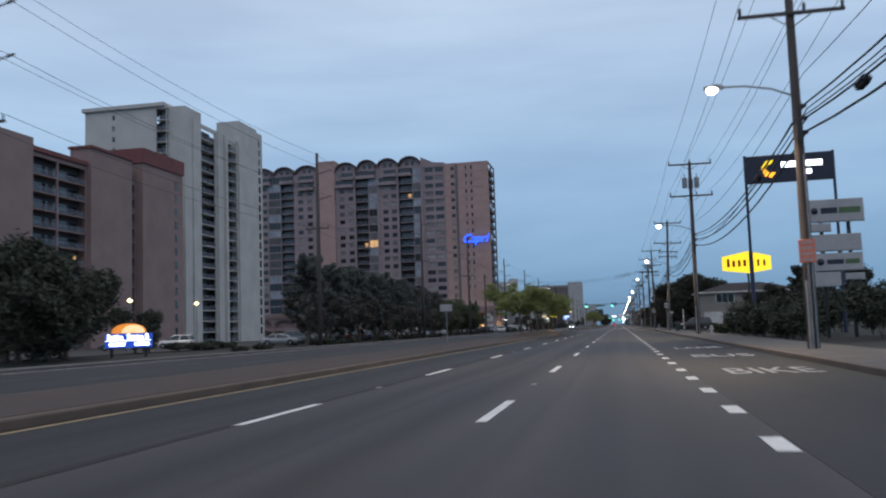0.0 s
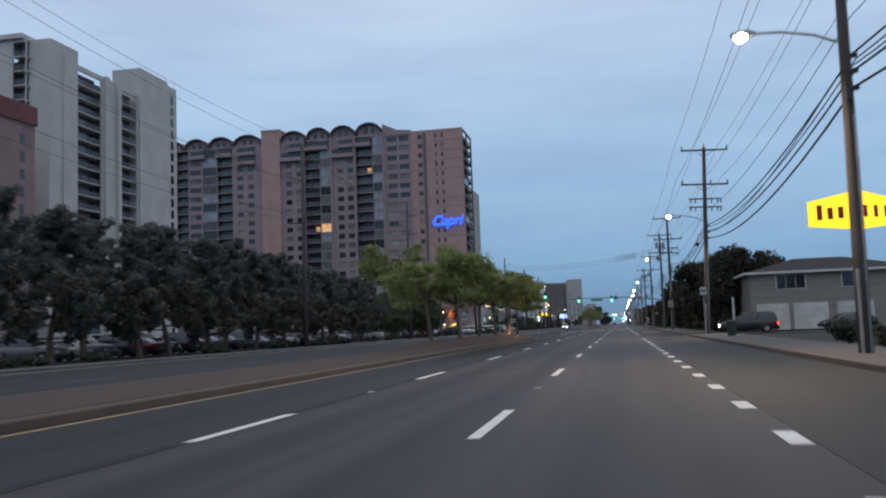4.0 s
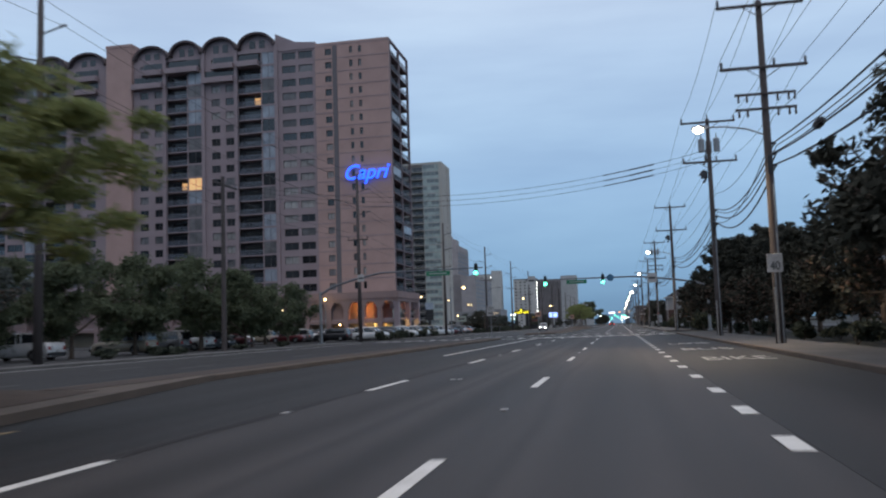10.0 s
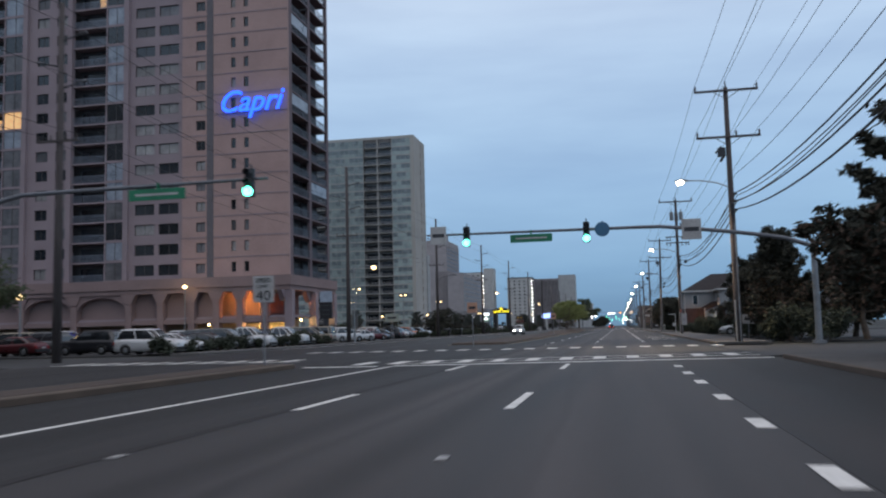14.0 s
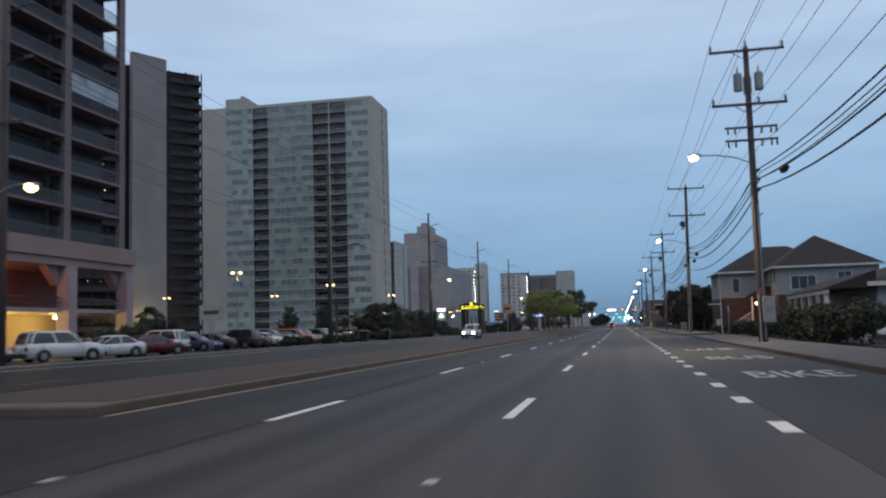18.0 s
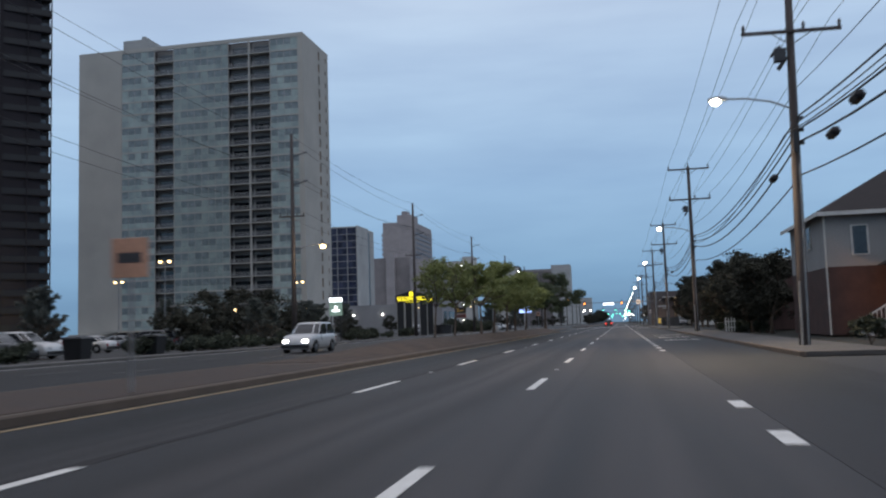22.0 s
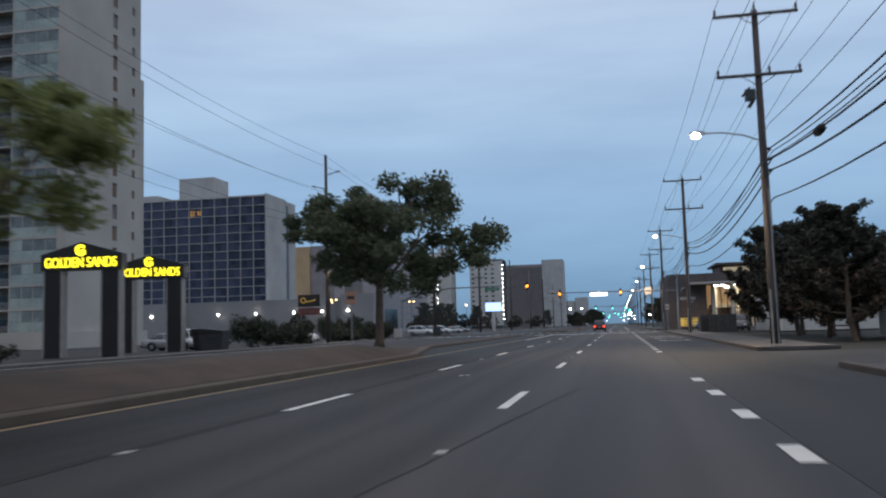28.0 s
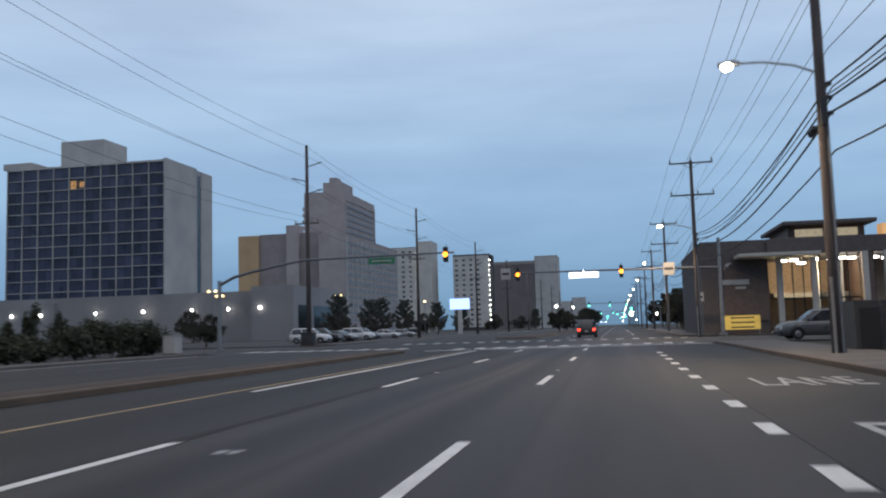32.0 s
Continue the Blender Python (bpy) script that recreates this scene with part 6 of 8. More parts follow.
    part("body", body, [CARPAINT[paint], BLACK], t, smooth=True)
    part("cabin_glass", glass, CARGLASS, t)

    def skin_ring(r, out):
        """The ring with narrow strips beside each corner and a door pillar half way along each side."""
        ring = [Vector(p) for p in cab_ring(r)]
        mid = Vector((0, (r[0] + r[1]) / 2 * L, r[3]))
        ring = [mid + Vector(((p.x - mid.x) * out, (p.y - mid.y) * out, 0)) for p in ring]
        ring = ring[:2] + [(ring[1] + ring[2]) / 2] + ring[2:6] + [(ring[5] + ring[6]) / 2] + ring[6:]
        pts = []
        for i, p in enumerate(ring):
            for q, near in ((ring[i - 1], 0), (None, 1), (ring[(i + 1) % 10], 0)):
                pts.append(p if near else p + (q - p).normalized() * 0.045)
        return pts

    rings = [skin_ring(r, 1.012) for r in cab]
    faces = [(30 * k + j, 30 * k + (j + 1) % 30, 30 * k + 30 + (j + 1) % 30, 30 * k + 30 + j) for k in range(4) for j in range(30) if k > 1 or j % 3 != 2]
    top = Geo().add([p for ring in rings for p in ring], faces + [tuple(range(120, 150))])
    part("roof", top, CARPAINT[paint], t, "painted roof and window pillars")
    for sx in (-1, 1):
        for yy in (-0.3 * L, 0.31 * L):
            x = sx * (W - 0.1)
            w = part("wheel", Geo().tube((x - 0.11, yy, 0.33), (x + 0.11, yy, 0.33), 0.33, 0.33, 16), TYRE, t)
            part("rim", Geo().tube((x + sx * 0.1, yy, 0.33), (x + sx * 0.125, yy, 0.33), 0.21, 0.17, 10), RIM, w)
        part("head_light", Geo().box(sx * W * 0.62 - 0.16, sx * W * 0.62 + 0.16, 0.485 * L, 0.5 * L + 0.01, hood * 0.55, hood * 0.72, c=0.02), GLOWHEAD if lit else LENSWHITE, t)
        part("tail_light", Geo().box(sx * W * 0.78 - 0.13, sx * W * 0.78 + 0.13, -0.5 * L - 0.012, -0.485 * L, hood * 0.6, hood * 0.82, c=0.02), GLOWRED if lit is True else LENSRED, t)
        part("mirror", Geo().box(sx * (W + 0.1) - 0.09, sx * (W + 0.1) + 0.09, 0.17 * L, 0.2 * L, hood - 0.02, hood + 0.12, c=0.02), BLACK, t)
    part("bumper", Geo().box(-W * 0.88, W * 0.88, 0.495 * L, 0.515 * L, 0.3, 0.5, c=0.01), BLACK, t)
    part("bumper", Geo().box(-W * 0.92, W * 0.92, -0.515 * L, -0.495 * L, 0.3, 0.52, c=0.01), BLACK, t)
    part("number_plate", Geo().box(-0.15, 0.15, -0.52 * L, -0.515 * L, 0.55, 0.68), SIGNWHITE, t)
    if lit is True:
        part("brake_light", Geo().box(-0.28, 0.28, -0.41 * L, -0.4 * L, roof * 0.8, roof * 0.84), GLOWRED, t)
    return t


models = [car(p, k) for p, k in (("white", "suv"), ("silver", "sedan"), ("black", "suv"), ("red", "sedan"), ("grey", "suv"), ("white", "pickup"), ("blue", "sedan"), ("tan", "van"), ("black", "sedan"), ("white", "sedan"), ("orange", "suv"))]
crnd = random.Random(7)


def park(x, y, turn, k=None):
    return tagged(copy_thing(models[k if k is not None else crnd.choice((0, 1, 2, 4, 5, 6, 7, 8, 9, 2, 6, 8, 4, 3))], pose(x, y, 0.03, 0, 0, turn)), group="parked cars")


for y in range(96, 212, 3):
    if crnd.random() < 0.8:
        park(-38.5 + crnd.uniform(-0.3, 0.3), y, 90 if crnd.random() < 0.5 else -90)
for i, y in enumerate((238, 241, 246, 249.5, 253, 257, 261, 264, 267.5)):
    park(-31.6, y, -90, (0, 9, 8, 4, 5, 6, 5, 9, 3)[i])
for y in range(270, 345, 3):
    if crnd.random() < 0.85 and not (275 < y < 295 or y == 300):
        park((-32.5 - (y - 270) * 0.06) + crnd.uniform(-0.3, 0.3), y, 90 if crnd.random() < 0.5 else -90, {309: 2, 312: 2, 330: 10}.get(y))
for x, p in ((-37.5, 0.9), (-44.0, 0.85), (-53.0, 0.8), (-66.0, 0.7)):
    for y in range(240, 284, 3):
        if crnd.random() < p:
            park(x + crnd.uniform(-0.3, 0.3), y, 90 if crnd.random() < 0.5 else -90)
for y in range(300, 420, 3):
    if crnd.random() < 0.6:
        park(-55 + crnd.uniform(-0.3, 0.3), y, 90)
for y in range(352, 410, 3):
    if crnd.random() < 0.45:
        park(-43 + crnd.uniform(-0.3, 0.3), y, 90)
for i, (x, y, a, k) in enumerate(((-58, 107, 100, 0), (-62, 100, 95, 4), (-36, 447, -90, 1), (-36, 452, -90, 0), (-35, 534, -90, 0), (-35, 538, -90, 2), (-35, 543, -90, 8), (-36, 548, -90, 1), (-36, 556, -90, 0), (-37, 562, -90, 4), (-37, 575, -90, 9), (-38, 590, -90, 1),
                                  (19.5, 133.5, 100, 8), (17.5, 104, 80, 1), (17.4, 329.5, 178, 0), (22, 322, 90, 4), (11.5, 493.5, 95, 4), (12.6, 479, 170, 4), (-35.2, 471.5, -100, 9), (-32.2, 464.6, -78, 0), (12.8, 487, 180, 2))):
    park(x, y, a, k)
park(11.9, 273.8, 90, 1)
for x, y, a, k in ((-32.0, 282.3, -28, 0), (-31.7, 286.6, 158, 9), (-31.4, 291.3, -24, 3)):
    park(x, y, a, k)
for o in models:
    for c in list(o.children_recursive):
        bpy.data.objects.remove(c)
    bpy.data.objects.remove(o)
lead = car("black", "suv", lit=True)
lead.name = "car_ahead"
lead.matrix_basis = pose(-3.3, 528.5, 0.01)
wait = car("black", "suv", lit=True)
wait.matrix_basis = pose(10.4, 128.4, 0.01, 0, 0, 86)
onc = car("white", "suv", lit="front")
onc.matrix_basis = pose(-18.3, 343.0, 0.01, 0, 0, 180)


# ---- lamps of the lots ----
def lot_lamp(x, y, h, heads=1, warm=True, turn=0):
    t = thing("lot_lamp", "slim parking lot lamp post with warm glowing head" if heads == 1 else "twin headed parking lot lamp post", "lamp post", (x, y, 0.02), group="lot lamps", turn=turn)
    part("post", Geo().tube((0, 0, 0), (0, 0, h), 0.09, 0.06, 10).box(-0.2, 0.2, -0.2, 0.2, 0, 0.35, c=0.03), STEEL, t)
    for s in (-1, 1)[:heads]:
        d = 0.55 * s if heads == 2 else 0.0
        a = part("head", Geo().box(d - 0.3, d + 0.3, -0.16, 0.16, h, h + 0.14, c=0.03).tube((0, 0, h), (d, 0, h + 0.05), 0.04, None, 6), DARKSTEEL, t)
        part("lens", Geo().ball((d, 0, h - 0.06), 0.3 if heads == 1 else 0.22, 12, 8, 0, 0.8), LOTGLOW, a, "warm glowing lens")
    return t


for x, y, h, n in ((-57.4, 111.7, 6.1, 1), (-57.6, 95.2, 6.1, 1), (-53.7, 284.4, 7.45, 1), (-46.0, 243.5, 4.6, 1), (-49.1, 342.9, 9.4, 2), (-49.9, 382.8, 9.6, 2), (-69.6, 405.3, 9.1, 2), (-50.2, 425.4, 9.2, 2), (-88, 395, 9.0, 2), (-50, 300, 9.4, 2), (-75, 330, 9, 1), (-60, 560, 8, 2), (-50, 590, 8, 2), (-66, 575, 8, 2), (-42, 700, 8, 1), (-75, 455, 6, 1), (-60, 455, 6, 1), (-45, 640, 8, 1)):
    lot_lamp(x, y, h, n)
for x, y, z, e in ((-57, 103, 5.6, 250), (-49, 343, 8.6, 300), (-25.3, 365.8, 8.1, 500), (-25.3, 463.1, 8.1, 900), (-53.8, 281, 6.8, 150)):
    ld = bpy.data.lights.new("lot_light", "POINT")
    ld.energy, ld.color, ld.shadow_soft_size = e, (1.0, 0.74, 0.42), 0.25
    new("lot_light", ld).location = (x, y, z)
for x, y, z, e, c in ((-47.8, 287.9, 5.6, 130, (1.0, 0.34, 0.1)), (-43.6, 287.9, 5.4, 380, (1.0, 0.36, 0.1)), (-44.2, 287.7, 2.2, 320, (1.0, 0.66, 0.24)), (-43.2, 291.5, 2.75, 700, (1.0, 0.68, 0.2)), (-43.2, 297.5, 2.75, 420, (1.0, 0.68, 0.2)), (-105.2, 412.6, 1.4, 3200, (1.0, 0.72, 0.24)), (17, 524.5, 5.6, 900, (1.0, 0.78, 0.48)), (22, 524.5, 5.6, 700, (1.0, 0.78, 0.48)), (15.6, 343.4, 2.7, 120, (1.0, 0.42, 0.12))):
    ld = bpy.data.lights.new("warm_light", "POINT")
    ld.energy, ld.color, ld.shadow_soft_size = e, c, 0.2
    new("warm_light", ld).location = (x, y, z)


# ---- roadside signs ----
def post_sign(x, y, z0, w, h, material, label, bars=1, posts=(0,), post_h=None, name="road_sign", turn=0, dark=None, steel=None):
    t = thing(name, label, "sign", (x, y, 0.1), turn=turn)
    for px in posts:
        part("post", Geo().box(px - 0.03, px + 0.03, -0.02, 0.03, -0.16, post_h or z0 + h), steel or STEEL, t)
    p = part("panel", Geo().box(-w / 2, w / 2, -0.06, -0.02, z0, z0 + h, c=0.008), material, t)
    for i in range(bars):
        zz = z0 + h * (i + 0.5) / bars
        part("writing_bar", Geo().box(-w * 0.33, w * 0.33, -0.068, -0.058, zz - h * 0.13 / bars, zz + h * 0.13 / bars), dark or DARKSTEEL, p)
    return t


post_sign(-11.13, 56.2, 2.33, 0.82, 0.46, mat("grey_sign_back", (0.36, 0.35, 0.35), 0.5), "plain grey rectangular sign on a post in the median", 0)
t = post_sign(-12.0, 211.2, 2.2, 0.75, 0.9, SIGNWHITE, "white speed limit sign on a post in the median", 0)
part("digits", fitted(letters("40", 1, 0.005), -0.26, 0.26, 2.26, 2.6), BLACK, t, m=Matrix.Translation((0, -0.07, 0)))
part("word", fitted(letters("SPEED", 1, 0.005), -0.28, 0.28, 2.88, 3.02), BLACK, t, m=Matrix.Translation((0, -0.07, 0)))
part("word", fitted(letters("LIMIT", 1, 0.005), -0.2, 0.2, 2.68, 2.8), BLACK, t, m=Matrix.Translation((0, -0.07, 0)))
post_sign(-8.2 - 2.5, 246.5, 2.3, 0.75, 0.75, SIGNORANGE, "orange traffic direction sign on a post at the median nose", 1)
post_sign(-9.45, 309.1, 2.28, 0.78, 0.78, SIGNORANGE, "orange warning sign on a post in the median", 1)
post_sign(-11.6, 418.0, 2.3, 0.5, 0.55, SIGNORANGE, "orange sign on a post in the median", 1)
post_sign(PX - 0.05, 31.75, 3.0, 0.55, 0.8, mat("pink_notice", (0.7, 0.24, 0.17), 0.5), "pinkish red notice board on a pole", 4, posts=(0,), name="notice_board", dark=SIGNWHITE)
t = post_sign(PX - 0.15, 167.4, 3.0, 0.62, 0.78, SIGNWHITE, "white speed limit sign fixed to a pole", 0, posts=(0,))
part("digits", fitted(letters("40", 1, 0.005), -0.2, 0.2, 3.1, 3.45), BLACK, t, m=Matrix.Translation((0, -0.07, 0)))
post_sign(7.6, 133.4, 2.4, 0.5, 0.25, SIGNWHITE, "white street name sign on a slim post", 0, posts=(0,), post_h=2.8)
post_sign(13.0, 150.0, 1.2, 4.2, 0.9, SIGNWHITE, "long white board sign with rounded ends", 1, posts=(-1.8, 1.8))
post_sign(8.5, 313, 1.9, 0.12, 0.5, SIGNWHITE, "slim white post by the side street", 0, posts=(0,))
post_sign(6.3, 121.6, 3.1, 0.5, 0.62, SIGNWHITE, "small white sign fixed to a pole", 1, posts=(0,))
post_sign(8.4, 121, 0.2, 0.18, 2.6, SIGNWHITE, "leaning white marker post", 0)
post_sign(9.2, 251, 1.0, 0.9, 0.7, SIGNWHITE, "small white yard sign", 1)
post_sign(7.3, 521, 3.0, 0.6, 0.8, SIGNWHITE, "white sign near the corner", 1)

comfort = thing("hotel_sign", "dark hotel sign on two tall posts with a glowing orange logo", "sign", (13.6, 71.2, 0.0), turn=-2)
part("post", Geo().tube((-3.25, 0.15, 0), (-3.25, 0.15, 6.5), 0.16, 0.16, 12).tube((-3.25, 0.15, 6.5), (-3.25, 0.15, 14.1), 0.11, 0.11, 12), mat("blue_post", (0.035, 0.045, 0.09), 0.5), comfort)
part("post", Geo().tube((3.25, 0.15, 0), (3.25, 0.15, 6.5), 0.16, 0.16, 12).tube((3.25, 0.15, 6.5), (3.25, 0.15, 14.1), 0.11, 0.11, 12), MATS["blue_post"], comfort)
panel = part("panel", Geo().box(-3.3, 3.3, -0.15, 0.1, 11.8, 14.0, c=0.06), NAVY, comfort)
lg = Geo()
lg.add([(-2.1, -0.17, 13.0), (-1.7, -0.17, 13.55), (-1.05, -0.17, 13.6), (-1.3, -0.17, 13.3), (-1.6, -0.17, 13.2), (-1.75, -0.17, 12.95)], [(5, 4, 3, 2, 1, 0)])
part("logo", lg, GLOWYELLOW, panel)
lg = Geo()
lg.add([(-2.1, -0.17, 12.95), (-1.75, -0.17, 12.9), (-1.55, -0.17, 12.65), (-1.0, -0.17, 12.6), (-1.35, -0.17, 12.2), (-1.85, -0.17, 12.35)], [(0, 1, 2, 3, 4, 5)])
part("logo", lg, GLOWORANGE, panel)
part("name_letter", Geo().box(-0.6, 2.4, -0.17, -0.155, 12.95, 13.4).box(0.7, 1.6, -0.17, -0.155, 12.35, 12.7), GLOWWHITE, panel, "glowing white bars where the name stands")
TENANT = mat("grey_tenant_board", (0.42, 0.42, 0.43), 0.55, (0.33, 0.33, 0.34), 0.8, 15, 0.05)
multi = thing("tenant_sign", "stack of grey unlit tenant sign boards on dark posts", "sign", (12.6, 54.0, 0))
for x in (-0.75, 0.75):
    part("post", Geo().box(x - 0.09, x + 0.09, 0, 0.18, 0, 7.9), BLACK, multi)
for z, h, x0, x1, mark in ((6.75, 1.3, -1.55, 1.6, 1), (6.2, 0.45, -1.35, -0.25, 0), (5.05, 0.95, -1.35, 1.35, 0), (3.9, 1.0, -1.4, 1.35, 1), (3.0, 0.8, -1.35, 0.1, 0), (3.35, 0.35, 0.35, 1.4, 0)):
    b = part("board", Geo().box(x0, x1, -0.15, 0.0, z, z + h, c=0.02), TENANT, multi)
    part("frame_rail", Geo().box(x0 - 0.03, x1 + 0.03, -0.16, 0.01, z - 0.05, z, c=0.01), STEEL, b)
    if mark:
        part("logo", Geo().ball((x0 + 0.45, -0.16, z + h * 0.5), 0.2, 10, 6), NAVY, b, "dark round logo shape")
        part("writing_bar", Geo().box(x0 + 0.8, x0 + 1.7, -0.165, -0.15, z + h * 0.36, z + h * 0.62), NAVY, b, "dark bar of writing")
        part("writing_bar", Geo().box(x0 + 1.8, x1 - 0.2, -0.165, -0.15, z + h * 0.36, z + h * 0.62), mat("dull_green_writing", (0.1, 0.17, 0.08), 0.6), b, "dull green bar of writing")

diner = thing("diner_sign", "bright yellow six-sided diner sign with red letters on a post", "sign", (16.2, 114.6, 0))
part("post", Geo().tube((0, 0.4, 0), (0, 0.4, 7.6), 0.14, 0.12, 10), DARKSTEEL, diner)
for s, (ax, ay), (bx, by) in ((0, (-3.0, 1.1), (0.0, -0.35)), (1, (0.0, -0.35), (3.0, 1.5))):
    L = math.hypot(bx - ax, by - ay)
    an = math.degrees(math.atan2(by - ay, bx - ax))
    mm = Matrix.Translation((ax, ay, 0)) @ pose(0, 0, 0, 0, 0, an)
    poly = [(0, 7.5), (L, 7.0), (L, 9.75), (0, 9.25)] if s == 0 else [(0, 7.0), (L, 7.45), (L, 9.2), (0, 9.75)]
    f = part("face", Geo().prism(poly, 0, 0.12), GLOWYELLOW, diner, m=mm)
    u0, u1 = (0.45, L - 0.1) if s == 0 else (0.1, L - 0.6)
    for i in range(4 - s):
        w = (u1 - u0) / (4 - s)
        mid = u0 + w * (i + 0.5)
        bar = Geo().box(mid - 0.17, mid + 0.17, -0.05, 0.0, 7.9, 8.95 if i == 0 and s == 0 else 8.7, c=0.02)
        part("name_bar", bar, REDLETTER, f, "red bar where a letter stands", m=mm)

shell = thing("resort_sign", "low lit resort sign with a domed shell top and blue panel", "sign", (-35.6, 58.7, 0), turn=20)
for x in (-1.2, 1.2):
    part("post", Geo().box(x - 0.1, x + 0.1, -0.1, 0.1, 0, 0.85, c=0.01), DARKSTEEL, shell)
panel = part("panel", Geo().box(-1.65, 1.65, -0.16, 0.16, 0.72, 1.75, c=0.03), mat("blue_lit_panel", (0.02, 0.06, 0.3), 0.4, glow=(0.03, 0.13, 0.9), power=0.55), shell, "dim blue lit panel")
for k, (x, w, h) in enumerate(((-1.42, 0.16, 0.42), (-1.12, 0.24, 0.3), (-0.82, 0.2, 0.38), (-0.52, 0.22, 0.28), (0.02, 0.2, 0.42), (0.34, 0.24, 0.3), (0.64, 0.16, 0.34), (0.94, 0.22, 0.3), (1.3, 0.22, 0.4))):
    part("name_bar", Geo().box(x - w / 2, x + w / 2, -0.18, -0.158, 1.3, 1.3 + h, c=0.01), GLOWWHITE, panel, "glowing white bar where a letter stands")
for x0, x1 in ((-1.35, -0.25), (0.45, 1.5)):
    part("writing_bar", Geo().box(x0, x1, -0.18, -0.158, 0.86, 1.1, c=0.01), GLOWWHITE, panel, "glowing white bar of small writing")
part("name_rule", Geo().box(-1.6, 1.6, -0.175, -0.158, 1.22, 1.27), GLOWWHITE, panel, "glowing white rule under the name")
fan = [(1.2 * math.cos(math.pi * i / 14), 1.78 + 0.72 * math.sin(math.pi * i / 14) ** 0.8) for i in range(15)]
shell_top = part("shell_top", Geo().prism(fan, -0.12, 0.12), mat("dim_orange_glow", (0.8, 0.4, 0.1), 0.5, glow=(1.0, 0.3, 0.04), power=0.7), shell, "orange lit half dome")
part("shell_front", Geo().prism([(0.33 + 0.82 * math.cos(math.pi * i / 10), 1.8 + 0.58 * math.sin(math.pi * i / 10)) for i in range(11)], -0.15, -0.12), mat("pale_glow", (0.9, 0.8, 0.6), 0.5, glow=(1.0, 0.72, 0.36), power=0.95), shell_top, "pale yellow lit fan")
for i in range(1, 5):
    a = math.pi * i / 5
    part("rib", Geo().tube((0.33, -0.16, 1.82), (0.33 + 0.8 * math.cos(a), -0.16, 1.82 + 0.56 * math.sin(a)), 0.012, None, 5), MATS["dim_orange_glow"], shell_top)

EDGE = mat("pale_edge_strip", (0.3, 0.29, 0.27), 0.6, None, 2, 20, 0.05)
for gx, gy in ((-33.0, 430.4), (-34.1, 440.4)):
    gs = thing("gateway_sign", "dark gateway sign with glowing yellow words over two pillars", "sign", (gx, gy, 0.05), group="gateway signs", turn=8)
    for x in (-1.85, 1.85):
        p = part("pillar", Geo().box(x - 0.52, x + 0.52, -0.35, 0.35, 0, 5.45, c=0.02), BLACK, gs)
        for d in (-0.57, 0.57):
            part("edge_strip", Geo().box(x + d - 0.045, x + d + 0.045, -0.37, 0.37, 0, 5.4), EDGE, p, "pale vertical edge strip")
    hd = part("header", Geo().prism([(-2.6, 5.45), (2.6, 5.45), (2.6, 6.45), (0, 7.2), (-2.6, 6.45)], -0.42, 0.42), BLACK, gs)
    part("letters", fitted(letters("GOLDEN SANDS", 1, 0.03), -2.3, 2.3, 5.62, 6.24), GLOWLETTER, hd, "glowing yellow letters", m=Matrix.Translation((0, -0.47, 0)))
    emb = Geo()
    emb.pipe([(0.28 * math.cos(u), -0.46, 6.68 + 0.28 * math.sin(u)) for u in [0.7 + 0.5 * k for k in range(11)]], [0.09] * 11, 6)
    emb.box(-0.02, 0.3, -0.52, -0.42, 6.58, 6.7)
    part("emblem", emb, GLOWLETTER, hd, "glowing yellow round emblem")
stall = thing("green_lit_sign", "green and white lit sign on a post", "sign", (-30.6, 384.8, -0.5), turn=12)
part("post", Geo().tube((-0.5, 0, 0.45), (-0.5, 0, 5.2), 0.06, None, 8).tube((0.5, 0, 0.45), (0.5, 0, 5.2), 0.06, None, 8), DARKSTEEL, stall)
part("top_panel", Geo().box(-0.7, 0.7, -0.12, 0.1, 4.85, 5.3, c=0.02), GLOWWHITE, stall)
q = part("panel", Geo().box(-0.7, 0.7, -0.12, 0.1, 3.35, 4.83, c=0.02), mat("green_lit_panel", (0.16, 0.24, 0.2), 0.4, glow=(0.3, 0.45, 0.37), power=0.4), stall)
part("writing_bar", Geo().box(-0.42, 0.42, -0.14, -0.12, 3.8, 4.0).box(-0.16, 0.16, -0.14, -0.12, 4.1, 4.4), GLOWWHITE, q)
sl = thing("street_lamp", "pale steel street lamp with a curved arm over the far lanes", "lamp post", (-27.2, 270.6, 0.1))
part("post", Geo().tube((0, 0, -0.05), (0, 0, 7.9), 0.11, 0.07, 12), STEEL, sl)
arm = part("arm", Geo().path([(0, 0, 7.5), (0.7, -0.1, 7.85), (1.5, -0.3, 7.95), (2.2, -0.5, 7.9)], 0.04), STEEL, sl)
part("lamp_lens", Geo().ball((2.35, -0.6, 7.72), 0.27, 10, 6, 0, 0.8), LOTGLOW, arm, "warm glowing lens")
part("lamp_head", Geo().box(2.1, 2.7, -0.75, -0.45, 7.78, 7.92, c=0.03), STEEL, arm)
pan = thing("panel_sign", "tall dark panel sign with a pale top board", "sign", (-31.8, 275.0, 0))
part("post", Geo().box(-0.28, 0.28, -0.1, 0.1, 0, 2.8), DARKSTEEL, pan)
q = part("dark_panel", Geo().box(-0.68, 0.68, -0.14, 0.14, 2.75, 4.55, c=0.02), BLACK, pan)
for z in (3.2, 3.7, 4.2):
    part("writing_bar", Geo().box(-0.45, 0.45, -0.155, -0.14, z - 0.07, z + 0.07), DARKSTEEL, q)
